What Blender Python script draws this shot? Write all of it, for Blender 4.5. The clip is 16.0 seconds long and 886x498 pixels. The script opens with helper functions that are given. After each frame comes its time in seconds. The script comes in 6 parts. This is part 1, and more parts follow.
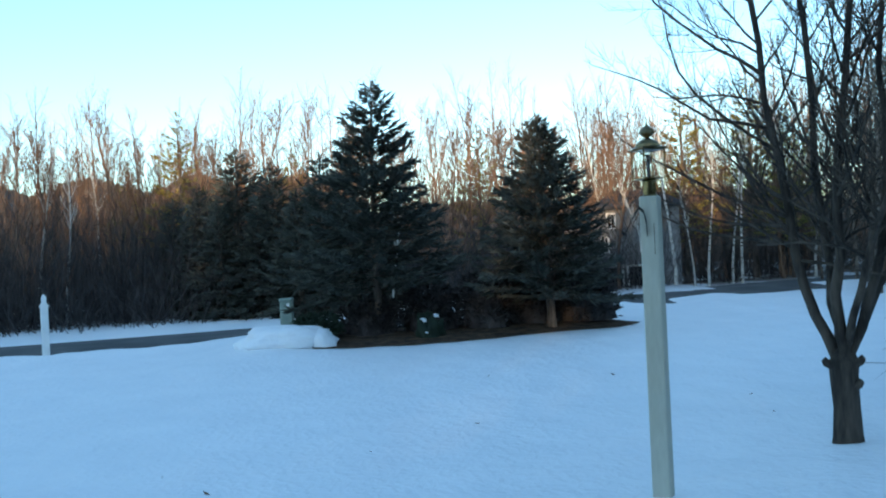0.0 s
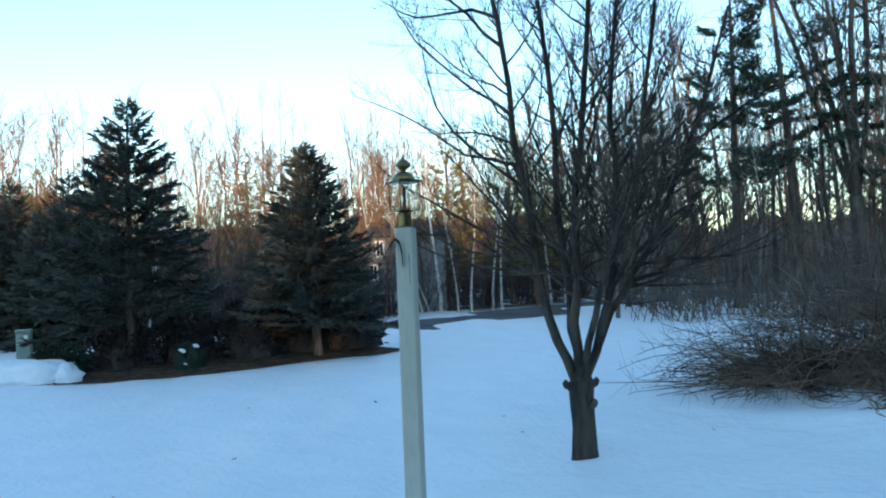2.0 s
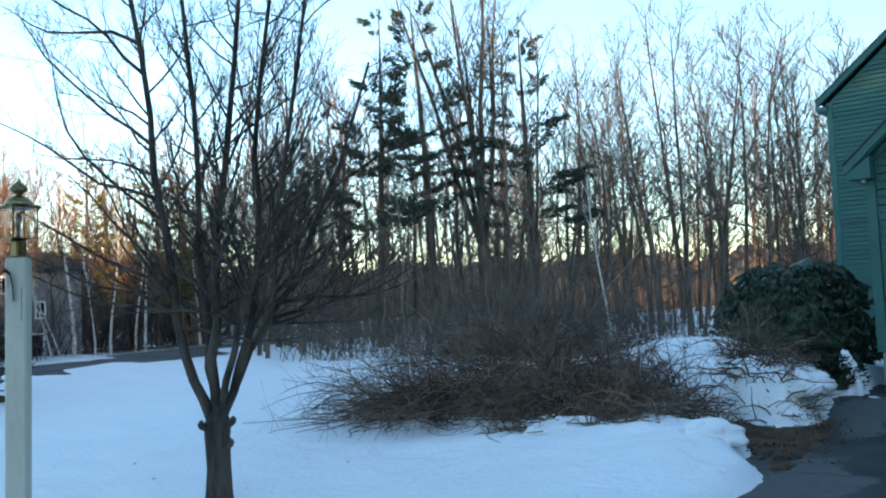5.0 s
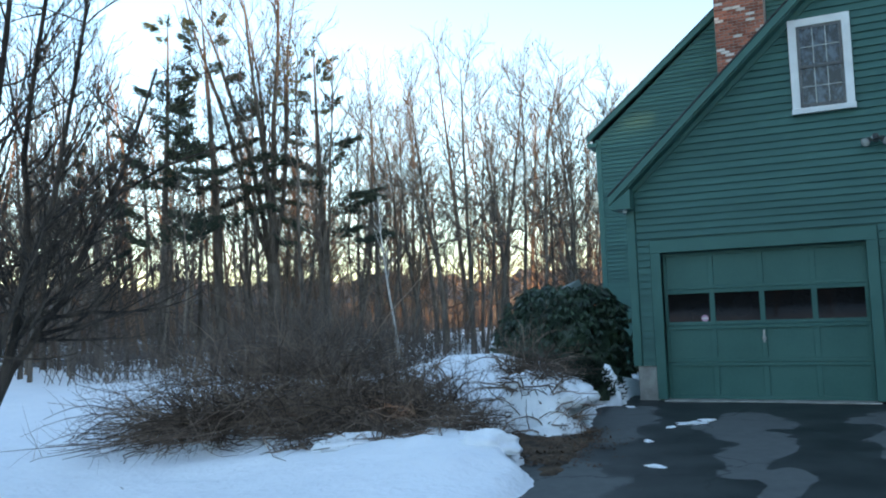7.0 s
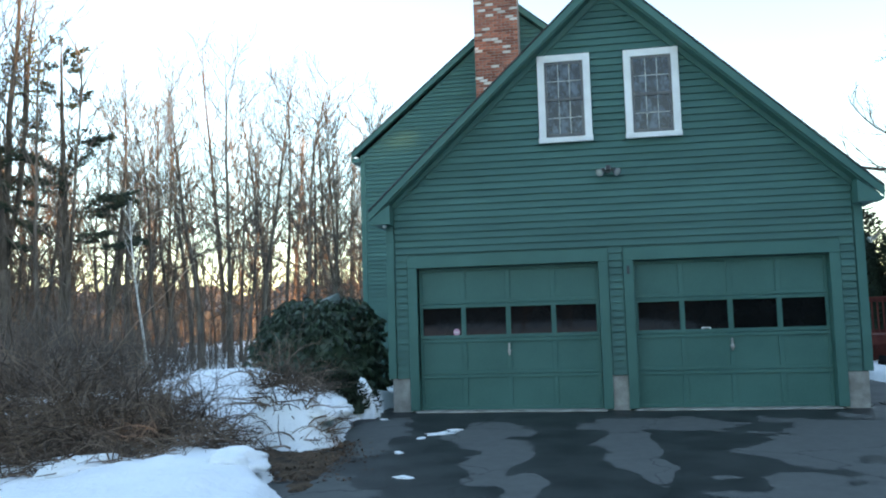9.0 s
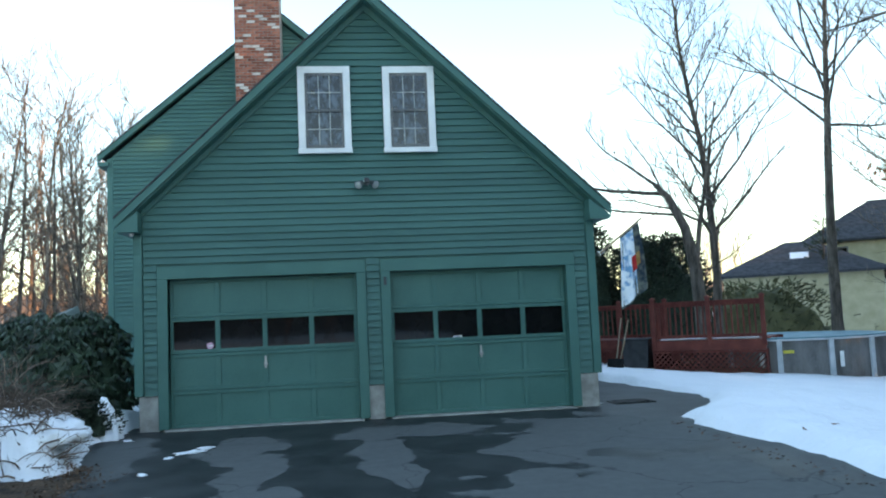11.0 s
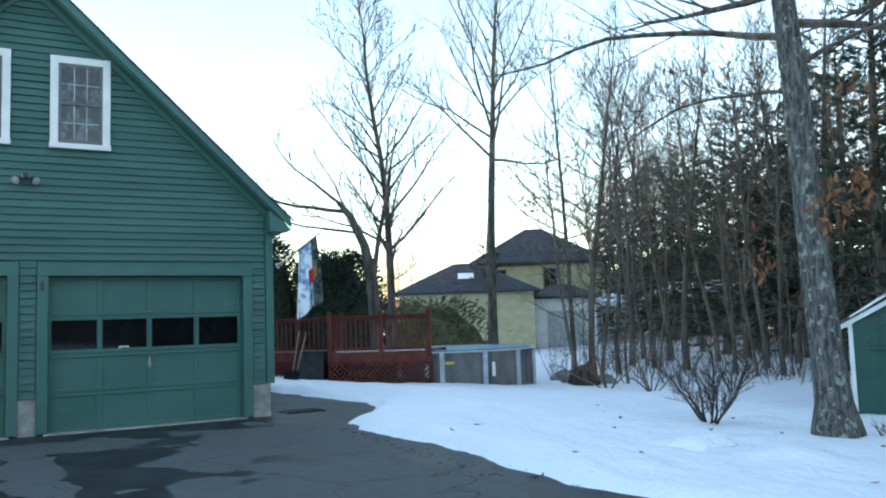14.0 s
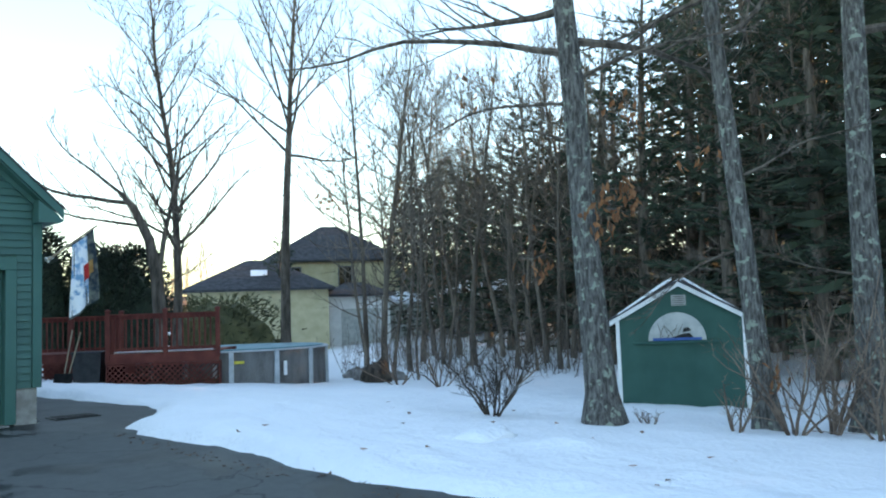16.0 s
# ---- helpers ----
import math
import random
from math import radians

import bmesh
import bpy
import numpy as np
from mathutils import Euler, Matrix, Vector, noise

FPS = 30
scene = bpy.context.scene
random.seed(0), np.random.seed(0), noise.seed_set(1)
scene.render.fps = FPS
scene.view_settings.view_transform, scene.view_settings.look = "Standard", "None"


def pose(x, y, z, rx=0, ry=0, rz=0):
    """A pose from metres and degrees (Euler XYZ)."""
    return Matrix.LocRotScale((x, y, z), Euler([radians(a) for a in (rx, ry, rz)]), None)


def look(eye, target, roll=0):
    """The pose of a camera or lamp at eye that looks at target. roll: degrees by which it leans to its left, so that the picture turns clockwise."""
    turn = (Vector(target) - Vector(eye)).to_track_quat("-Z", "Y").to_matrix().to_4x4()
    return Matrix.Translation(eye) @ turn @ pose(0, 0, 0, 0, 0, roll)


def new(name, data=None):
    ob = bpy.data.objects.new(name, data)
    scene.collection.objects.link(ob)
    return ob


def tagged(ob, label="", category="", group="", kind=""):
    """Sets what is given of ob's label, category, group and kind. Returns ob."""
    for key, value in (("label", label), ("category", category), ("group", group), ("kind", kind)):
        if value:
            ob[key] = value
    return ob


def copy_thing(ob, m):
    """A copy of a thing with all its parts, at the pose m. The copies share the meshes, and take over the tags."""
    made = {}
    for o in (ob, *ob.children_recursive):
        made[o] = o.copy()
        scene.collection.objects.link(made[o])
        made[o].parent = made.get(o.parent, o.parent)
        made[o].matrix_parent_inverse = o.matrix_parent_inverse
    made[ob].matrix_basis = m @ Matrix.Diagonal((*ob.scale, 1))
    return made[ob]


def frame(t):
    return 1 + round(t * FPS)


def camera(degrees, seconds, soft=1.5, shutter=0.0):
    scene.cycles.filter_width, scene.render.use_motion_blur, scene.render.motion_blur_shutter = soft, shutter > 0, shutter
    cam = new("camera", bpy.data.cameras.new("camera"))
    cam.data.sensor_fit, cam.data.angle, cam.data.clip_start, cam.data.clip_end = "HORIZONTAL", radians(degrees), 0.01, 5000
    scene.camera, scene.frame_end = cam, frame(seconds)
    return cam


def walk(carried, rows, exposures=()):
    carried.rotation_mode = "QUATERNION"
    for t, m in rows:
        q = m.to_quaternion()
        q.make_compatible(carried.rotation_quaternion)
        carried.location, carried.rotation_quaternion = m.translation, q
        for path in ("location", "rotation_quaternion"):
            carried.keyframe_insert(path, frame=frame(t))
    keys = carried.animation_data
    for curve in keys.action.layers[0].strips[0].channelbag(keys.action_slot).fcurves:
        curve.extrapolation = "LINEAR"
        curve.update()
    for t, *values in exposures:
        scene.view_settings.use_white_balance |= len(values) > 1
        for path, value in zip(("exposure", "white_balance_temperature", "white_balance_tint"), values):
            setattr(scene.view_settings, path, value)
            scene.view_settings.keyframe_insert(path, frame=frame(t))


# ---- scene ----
cam = camera(56.88, 16.0, soft=2.0)
# seconds, eye x, y, z, yaw, pitch, roll
ROWS = [
    (0, 2.194, -12.347, 1.483, 80.178, 0.686, -3.130),
    (0.5, 2.206, -12.316, 1.477, 75.793, 0.820, -3.093),
    (1, 2.198, -12.304, 1.492, 71.930, 1.040, -2.919),
    (1.5, 2.188, -12.275, 1.503, 67.753, 1.381, -2.853),
    (2, 2.194, -12.238, 1.500, 64.226, 1.713, -2.891),
    (2.5, 2.216, -12.192, 1.502, 60.240, 2.028, -2.865),
    (3, 2.250, -12.156, 1.494, 56.697, 2.397, -2.801),
    (3.5, 2.290, -12.113, 1.490, 52.405, 2.824, -2.543),
    (4, 2.307, -12.130, 1.481, 48.204, 3.168, -2.429),
    (6.5, 2.375, -12.244, 1.431, 29.392, 3.951, -2.302),
    (7, 2.390, -12.263, 1.422, 25.721, 4.323, -2.157),
    (7.5, 2.405, -12.266, 1.417, 21.628, 4.474, -2.001),
    (8, 2.418, -12.245, 1.416, 17.773, 4.543, -1.769),
    (8.5, 2.434, -12.209, 1.416, 13.247, 4.620, -1.669),
    (9, 2.453, -12.186, 1.413, 9.329, 4.727, -1.691),
    (11.5, 2.553, -12.181, 1.372, -10.778, 5.118, -2.618),
    (12, 2.577, -12.202, 1.362, -14.084, 5.172, -2.525),
    (12.5, 2.588, -12.252, 1.353, -17.886, 5.188, -2.390),
    (13, 2.583, -12.321, 1.342, -21.501, 5.263, -2.144),
    (13.5, 2.562, -12.404, 1.331, -25.659, 5.300, -2.030),
    (14, 2.570, -12.451, 1.328, -28.959, 5.172, -1.906),
    (14.5, 2.581, -12.467, 1.327, -32.490, 5.074, -1.836),
    (15, 2.597, -12.465, 1.327, -35.673, 4.958, -1.956),
    (15.5, 2.597, -12.474, 1.328, -39.598, 4.798, -1.934),
    (16, 2.605, -12.475, 1.330, -43.184, 4.533, -2.027),
]
EXPOSURES = [
    (0.0, 1.68, 5950, -1), (2.0, 1.83, 6050, 0), (4.0, 1.95, 6200, 2), (6.5, 2.12, 6850, 9), (7.5, 2.32, 7150, 11), (9.0, 2.6, 7500, 11), (12.0, 2.65, 7500, 12), (16.0, 2.65, 7600, 12),
]
walk(cam, [(t, pose(x, y, z, 90 + pitch, 0, yaw) @ pose(0, 0, 0, 0, 0, roll)) for t, x, y, z, yaw, pitch, roll in ROWS], EXPOSURES)

# ---- light: dusk sky, a low sun that only reaches the tree tops ----
SUN_AZ, SUN_EL = 25.0, 8.5          # degrees; azimuth measured from +x towards -y
world = bpy.data.worlds.new("sky")
scene.world = world
world.use_nodes = True
wn = world.node_tree
bg = wn.nodes["Background"]
sky = wn.nodes.new("ShaderNodeTexSky")
sky.sky_type = "NISHITA"
sky.sun_disc = False
sky.sun_elevation = radians(SUN_EL)
sky.sun_rotation = radians(90 + SUN_AZ)
sky.air_density, sky.dust_density, sky.ozone_density = 1.0, 0.4, 2.0
wn.links.new(sky.outputs[0], bg.inputs[0])
bg.inputs[1].default_value = 0.15
sun_data = bpy.data.lights.new("sun", "SUN")
sun_data.energy, sun_data.angle, sun_data.color = 2.2, radians(0.6), (1.0, 0.62, 0.33)
sun = new("sun", sun_data)
sun_way = Vector((math.cos(radians(SUN_EL)) * math.cos(radians(SUN_AZ)), -math.cos(radians(SUN_EL)) * math.sin(radians(SUN_AZ)), math.sin(radians(SUN_EL))))
sun.matrix_world = look(sun_way * 120, (0, 0, 0))


# ---- materials ----
def material(name, a, b, scale=6.0, rough=0.8, bump=0.2, fine=60.0, metal=0.0, stretch=(1, 1, 1), island=0.0, objects=0.0, spec=0.3, coords="Object", low=0.35, high=0.65, bump_distance=0.01):
    m = bpy.data.materials.new(name)
    m.use_nodes = True
    t = m.node_tree
    n, ln = t.nodes, t.links.new
    p = n["Principled BSDF"]
    p.inputs["Roughness"].default_value, p.inputs["Metallic"].default_value = rough, metal
    p.inputs["Specular IOR Level"].default_value = spec
    tc, mp = n.new("ShaderNodeTexCoord"), n.new("ShaderNodeMapping")
    mp.inputs["Scale"].default_value = stretch
    ln(tc.outputs[coords], mp.inputs[0])
    n1, n2 = n.new("ShaderNodeTexNoise"), n.new("ShaderNodeTexNoise")
    n1.inputs["Scale"].default_value, n1.inputs["Detail"].default_value = scale, 5
    n2.inputs["Scale"].default_value, n2.inputs["Detail"].default_value = fine, 3
    ln(mp.outputs[0], n1.inputs["Vector"])
    ln(mp.outputs[0], n2.inputs["Vector"])
    add = n.new("ShaderNodeMath")
    add.operation = "MULTIPLY_ADD"
    add.inputs[1].default_value = 0.35
    ln(n2.outputs[0], add.inputs[0])
    sub = n.new("ShaderNodeMath")
    sub.operation = "SUBTRACT"
    sub.inputs[1].default_value = 0.175
    ln(n1.outputs[0], sub.inputs[0])
    ln(sub.outputs[0], add.inputs[2])
    ramp = n.new("ShaderNodeValToRGB")
    ramp.color_ramp.elements[0].position, ramp.color_ramp.elements[1].position = low, high
    ramp.color_ramp.elements[0].color, ramp.color_ramp.elements[1].color = (*a, 1), (*b, 1)
    ln(add.outputs[0], ramp.inputs[0])
    colour = ramp.outputs[0]
    if island or objects:
        hsv = n.new("ShaderNodeHueSaturation")
        rnd = n.new("ShaderNodeNewGeometry" if island else "ShaderNodeObjectInfo").outputs["Random Per Island" if island else "Random"]
        mr = n.new("ShaderNodeMapRange")
        k = island or objects
        mr.inputs["To Min"].default_value, mr.inputs["To Max"].default_value = 1 - k, 1 + k
        ln(rnd, mr.inputs[0])
        ln(mr.outputs[0], hsv.inputs["Value"])
        ln(colour, hsv.inputs["Color"])
        colour = hsv.outputs[0]
    ln(colour, p.inputs["Base Color"])
    if bump:
        bp = n.new("ShaderNodeBump")
        bp.inputs["Strength"].default_value, bp.inputs["Distance"].default_value = bump, bump_distance
        ln(add.outputs[0], bp.inputs["Height"])
        ln(bp.outputs[0], p.inputs["Normal"])
    return m


def glass(name, tint=(1, 1, 1), rough=0.0):
    m = bpy.data.materials.new(name)
    m.use_nodes = True
    n, ln = m.node_tree.nodes, m.node_tree.links.new
    clear, gloss, mix = n.new("ShaderNodeBsdfTransparent"), n.new("ShaderNodeBsdfGlossy"), n.new("ShaderNodeMixShader")
    clear.inputs[0].default_value = (*tint, 1)
    gloss.inputs["Roughness"].default_value = rough
    mix.inputs[0].default_value = 0.05
    ln(clear.outputs[0], mix.inputs[1])
    ln(gloss.outputs[0], mix.inputs[2])
    ln(mix.outputs[0], n["Material Output"].inputs[0])
    return m


M = {
    "siding": material("green clapboard paint", (0.046, 0.126, 0.109), (0.057, 0.152, 0.132), 1.2, 0.55, 0.25, 90, stretch=(0.5, 1, 3), objects=0.08),
    "green_trim": material("green trim paint", (0.047, 0.136, 0.116), (0.057, 0.16, 0.137), 1.5, 0.5, 0.15, 60),
    "green_door": material("green door paint", (0.043, 0.13, 0.111), (0.057, 0.16, 0.138), 1.1, 0.5, 0.12, 40),
    "white_paint": material("white trim paint", (0.72, 0.72, 0.7), (0.84, 0.84, 0.82), 3, 0.5, 0.1, 60),
    "cream_paint": material("cream post paint", (0.50, 0.47, 0.37), (0.60, 0.57, 0.46), 2.5, 0.55, 0.25, 40, stretch=(1, 1, 0.25)),
    "concrete": material("concrete", (0.24, 0.23, 0.21), (0.4, 0.39, 0.36), 5, 0.9, 0.4, 70),
    "shingle": material("dark roof shingle", (0.035, 0.036, 0.04), (0.07, 0.07, 0.075), 4, 0.9, 0.5, 50),
    "brick": material("red brick", (0.19, 0.062, 0.04), (0.33, 0.12, 0.08), 9, 0.9, 0.4, 80, objects=0.45),
    "brick_pale": material("whitened brick", (0.42, 0.36, 0.32), (0.6, 0.56, 0.52), 9, 0.9, 0.4, 80, objects=0.2),
    "mortar": material("mortar", (0.22, 0.2, 0.18), (0.33, 0.31, 0.28), 12, 0.95, 0.3, 80),
    "curtain": material("pale curtain", (0.3, 0.31, 0.32), (0.55, 0.56, 0.57), 3, 0.9, 0.3, 20, stretch=(6, 1, 1)),
    "dark_inside": material("dark interior", (0.012, 0.012, 0.013), (0.03, 0.028, 0.026), 2, 0.9, 0.0),
    "sash": material("grey window sash", (0.1, 0.1, 0.1), (0.16, 0.16, 0.155), 3, 0.5, 0.1),
    "metal": material("grey metal", (0.28, 0.28, 0.28), (0.42, 0.42, 0.42), 6, 0.35, 0.1, metal=1.0),
    "brass": material("aged brass", (0.13, 0.095, 0.045), (0.4, 0.31, 0.16), 9, 0.28, 0.15, 60, metal=1.0),
    "black_iron": material("black iron", (0.008, 0.008, 0.008), (0.02, 0.02, 0.02), 8, 0.5, 0.2, metal=0.4),
    "bark_grey": material("grey-brown bark", (0.055, 0.045, 0.036), (0.17, 0.14, 0.115), 7, 0.95, 0.8, 30, stretch=(1, 1, 0.2), bump_distance=0.03),
    "bark_yard": material("dark yard tree bark", (0.026, 0.021, 0.017), (0.1, 0.078, 0.06), 7, 0.9, 0.7, 40, stretch=(1, 1, 0.2), bump_distance=0.02),
    "bark_oak": material("furrowed grey oak bark", (0.05, 0.046, 0.042), (0.19, 0.185, 0.17), 26, 0.95, 1.0, 90, stretch=(1, 1, 0.22), bump_distance=0.04, low=0.36, high=0.68),
    "lichen": material("pale green lichen", (0.25, 0.3, 0.22), (0.4, 0.45, 0.36), 14, 0.95, 0.5, 60),
    "bark_wood": material("woodland bark", (0.075, 0.06, 0.048), (0.2, 0.165, 0.132), 4, 0.95, 0.4, 20, stretch=(1, 1, 0.25), objects=0.35),
    "bark_far": material("far woodland twigs", (0.11, 0.07, 0.048), (0.26, 0.165, 0.11), 0.15, 0.95, 0.0, island=0.3),
    "birch": material("white birch bark", (0.30, 0.28, 0.25), (0.68, 0.66, 0.62), 6, 0.85, 0.3, 20, stretch=(1, 1, 2.5)),
    "spruce": material("blue-green spruce needles", (0.034, 0.038, 0.03), (0.082, 0.086, 0.07), 1.5, 0.75, 0.0, island=0.35),
    "pine": material("pine needles", (0.024, 0.038, 0.025), (0.06, 0.082, 0.052), 0.8, 0.75, 0.0, island=0.35),
    # low sunlight is put into this golden needle colour
    "pine_sunlit": material("pine needles coloured as sunlit", (0.13, 0.12, 0.03), (0.26, 0.21, 0.06), 0.8, 0.8, 0.0, island=0.35),
    "rhodo": material("rhododendron leaf", (0.02, 0.04, 0.022), (0.05, 0.085, 0.05), 4, 0.4, 0.1, island=0.35, spec=0.5),
    "yew": material("dark yew needles", (0.012, 0.022, 0.012), (0.03, 0.045, 0.026), 3, 0.7, 0.0, island=0.3),
    "juniper": material("grey juniper foliage", (0.045, 0.05, 0.05), (0.1, 0.1, 0.095), 2, 0.9, 0.0, island=0.3),
    "brush": material("grey-brown brush", (0.075, 0.062, 0.053), (0.2, 0.162, 0.135), 0.3, 0.95, 0.0, island=0.4),
    "dark_twigs": material("dark shrub twigs", (0.026, 0.023, 0.022), (0.08, 0.069, 0.066), 2, 0.9, 0.0, island=0.4),
    "hemlock": material("dull olive hemlock needles", (0.06, 0.066, 0.03), (0.14, 0.135, 0.065), 1.2, 0.8, 0.0, island=0.35),
    "cane": material("grey-brown canes", (0.075, 0.053, 0.041), (0.25, 0.18, 0.135), 2, 0.9, 0.2, island=0.6),
    "mulch": material("brown leaf mulch", (0.03, 0.02, 0.013), (0.11, 0.07, 0.042), 5, 1.0, 1.0, 30, bump_distance=0.04),
    "leaf_dead": material("dead oak leaf", (0.16, 0.065, 0.03), (0.32, 0.15, 0.07), 6, 0.85, 0.2, island=0.3),
    "deck": material("red-stained deck wood", (0.105, 0.024, 0.018), (0.18, 0.046, 0.033), 3, 0.75, 0.3, 40, objects=0.12),
    "pool_wall": material("grey pool wall", (0.085, 0.083, 0.08), (0.19, 0.185, 0.18), 2.5, 0.6, 0.2, stretch=(1, 1, 0.3)),
    "pool_rail": material("pale pool rail", (0.38, 0.42, 0.44), (0.52, 0.55, 0.57), 4, 0.5, 0.1),
    "tarp": material("blue-green pool cover", (0.05, 0.16, 0.19), (0.1, 0.26, 0.3), 3, 0.5, 0.5),
    "yellow_siding": material("pale yellow siding", (0.46, 0.40, 0.24), (0.57, 0.5, 0.32), 2, 0.7, 0.2),
    "grey_siding": material("grey siding", (0.17, 0.17, 0.175), (0.25, 0.25, 0.255), 2, 0.75, 0.2, stretch=(0.5, 0.5, 4)),
    "shed": material("dark green shed paint", (0.022, 0.085, 0.068), (0.032, 0.105, 0.084), 2, 0.6, 0.2, 50),
    "dark_glass": material("dark window pane", (0.004, 0.0045, 0.005), (0.008, 0.0085, 0.009), 2, 0.04, 0.0, spec=0.28),
    "grey_bin": material("dark grey plastic", (0.035, 0.037, 0.04), (0.06, 0.062, 0.066), 6, 0.6, 0.1),
    "stone": material("grey fieldstone", (0.13, 0.12, 0.11), (0.3, 0.28, 0.26), 5, 0.9, 0.6, 30),
    "box_green": material("grey-green metal box", (0.22, 0.28, 0.24), (0.3, 0.36, 0.31), 4, 0.6, 0.1),
    "wood_grey": material("weathered wood handle", (0.22, 0.17, 0.12), (0.36, 0.29, 0.2), 4, 0.8, 0.2, stretch=(1, 1, 0.2)),
    "flag_white": material("pale blue and white printed cloth", (0.16, 0.34, 0.55), (0.78, 0.82, 0.86), 5, 0.85, 0.1, 14, low=0.4, high=0.52),
    "flag_dark": material("dark printed cloth", (0.02, 0.035, 0.05), (0.16, 0.17, 0.14), 6, 0.85, 0.1, 16, low=0.42, high=0.62),
    "flag_red": material("red flag cloth", (0.5, 0.03, 0.03), (0.62, 0.06, 0.05), 6, 0.85, 0.1),
    "flag_ochre": material("ochre flag cloth", (0.3, 0.16, 0.05), (0.4, 0.24, 0.09), 6, 0.85, 0.1),
    "blue_paint": material("blue painted strip", (0.03, 0.09, 0.3), (0.06, 0.15, 0.4), 6, 0.6, 0.1),
    "black_paint": material("black paint", (0.01, 0.01, 0.01), (0.02, 0.02, 0.02), 6, 0.5, 0.1),
    "lunette": material("pale painted panel", (0.36, 0.38, 0.36), (0.5, 0.51, 0.48), 5, 0.7, 0.1),
    "pink": material("pink sticker", (0.6, 0.3, 0.42), (0.7, 0.4, 0.5), 9, 0.5, 0.0),
    "yellow_label": material("yellow label", (0.6, 0.5, 0.05), (0.7, 0.6, 0.1), 9, 0.5, 0.0),
    "glass": glass("lantern glass", (0.99, 1.0, 1.0)),
}


def snow_material():
    m = material("old snow", (0.86, 0.88, 0.9), (0.93, 0.94, 0.95), 1.3, 0.6, 0.9, 11, coords="Object", bump_distance=0.08, low=0.25, high=0.75)
    t = m.node_tree
    n, ln = t.nodes, t.links.new
    p = n["Principled BSDF"]
    p.inputs["Subsurface Weight"].default_value = 0.0
    # leaf litter shows through in the woods across the road and in patches among the trunks
    tc, sep = n.new("ShaderNodeTexCoord"), n.new("ShaderNodeSeparateXYZ")
    ln(tc.outputs["Object"], sep.inputs[0])
    mask = n.new("ShaderNodeMapRange")
    mask.inputs["From Min"].default_value, mask.inputs["From Max"].default_value = -27.0, -33.0
    ln(sep.outputs[0], mask.inputs[0])
    noise_n = n.new("ShaderNodeTexNoise")
    noise_n.inputs["Scale"].default_value, noise_n.inputs["Detail"].default_value = 0.5, 6
    ln(tc.outputs["Object"], noise_n.inputs["Vector"])
    thr = n.new("ShaderNodeMapRange")
    thr.inputs["From Min"].default_value, thr.inputs["From Max"].default_value = 0.38, 0.46
    ln(noise_n.outputs[0], thr.inputs[0])
    mul = n.new("ShaderNodeMath")
    mul.operation = "MULTIPLY"
    ln(mask.outputs[0], mul.inputs[0])
    ln(thr.outputs[0], mul.inputs[1])
    mix = n.new("ShaderNodeMix")
    mix.data_type = "RGBA"
    old = p.inputs["Base Color"].links[0].from_socket
    ln(mul.outputs[0], mix.inputs["Factor"])
    ln(old, mix.inputs["A"])
    mix.inputs["B"].default_value = (0.075, 0.05, 0.033, 1)
    ln(mix.outputs["Result"], p.inputs["Base Color"])
    return m


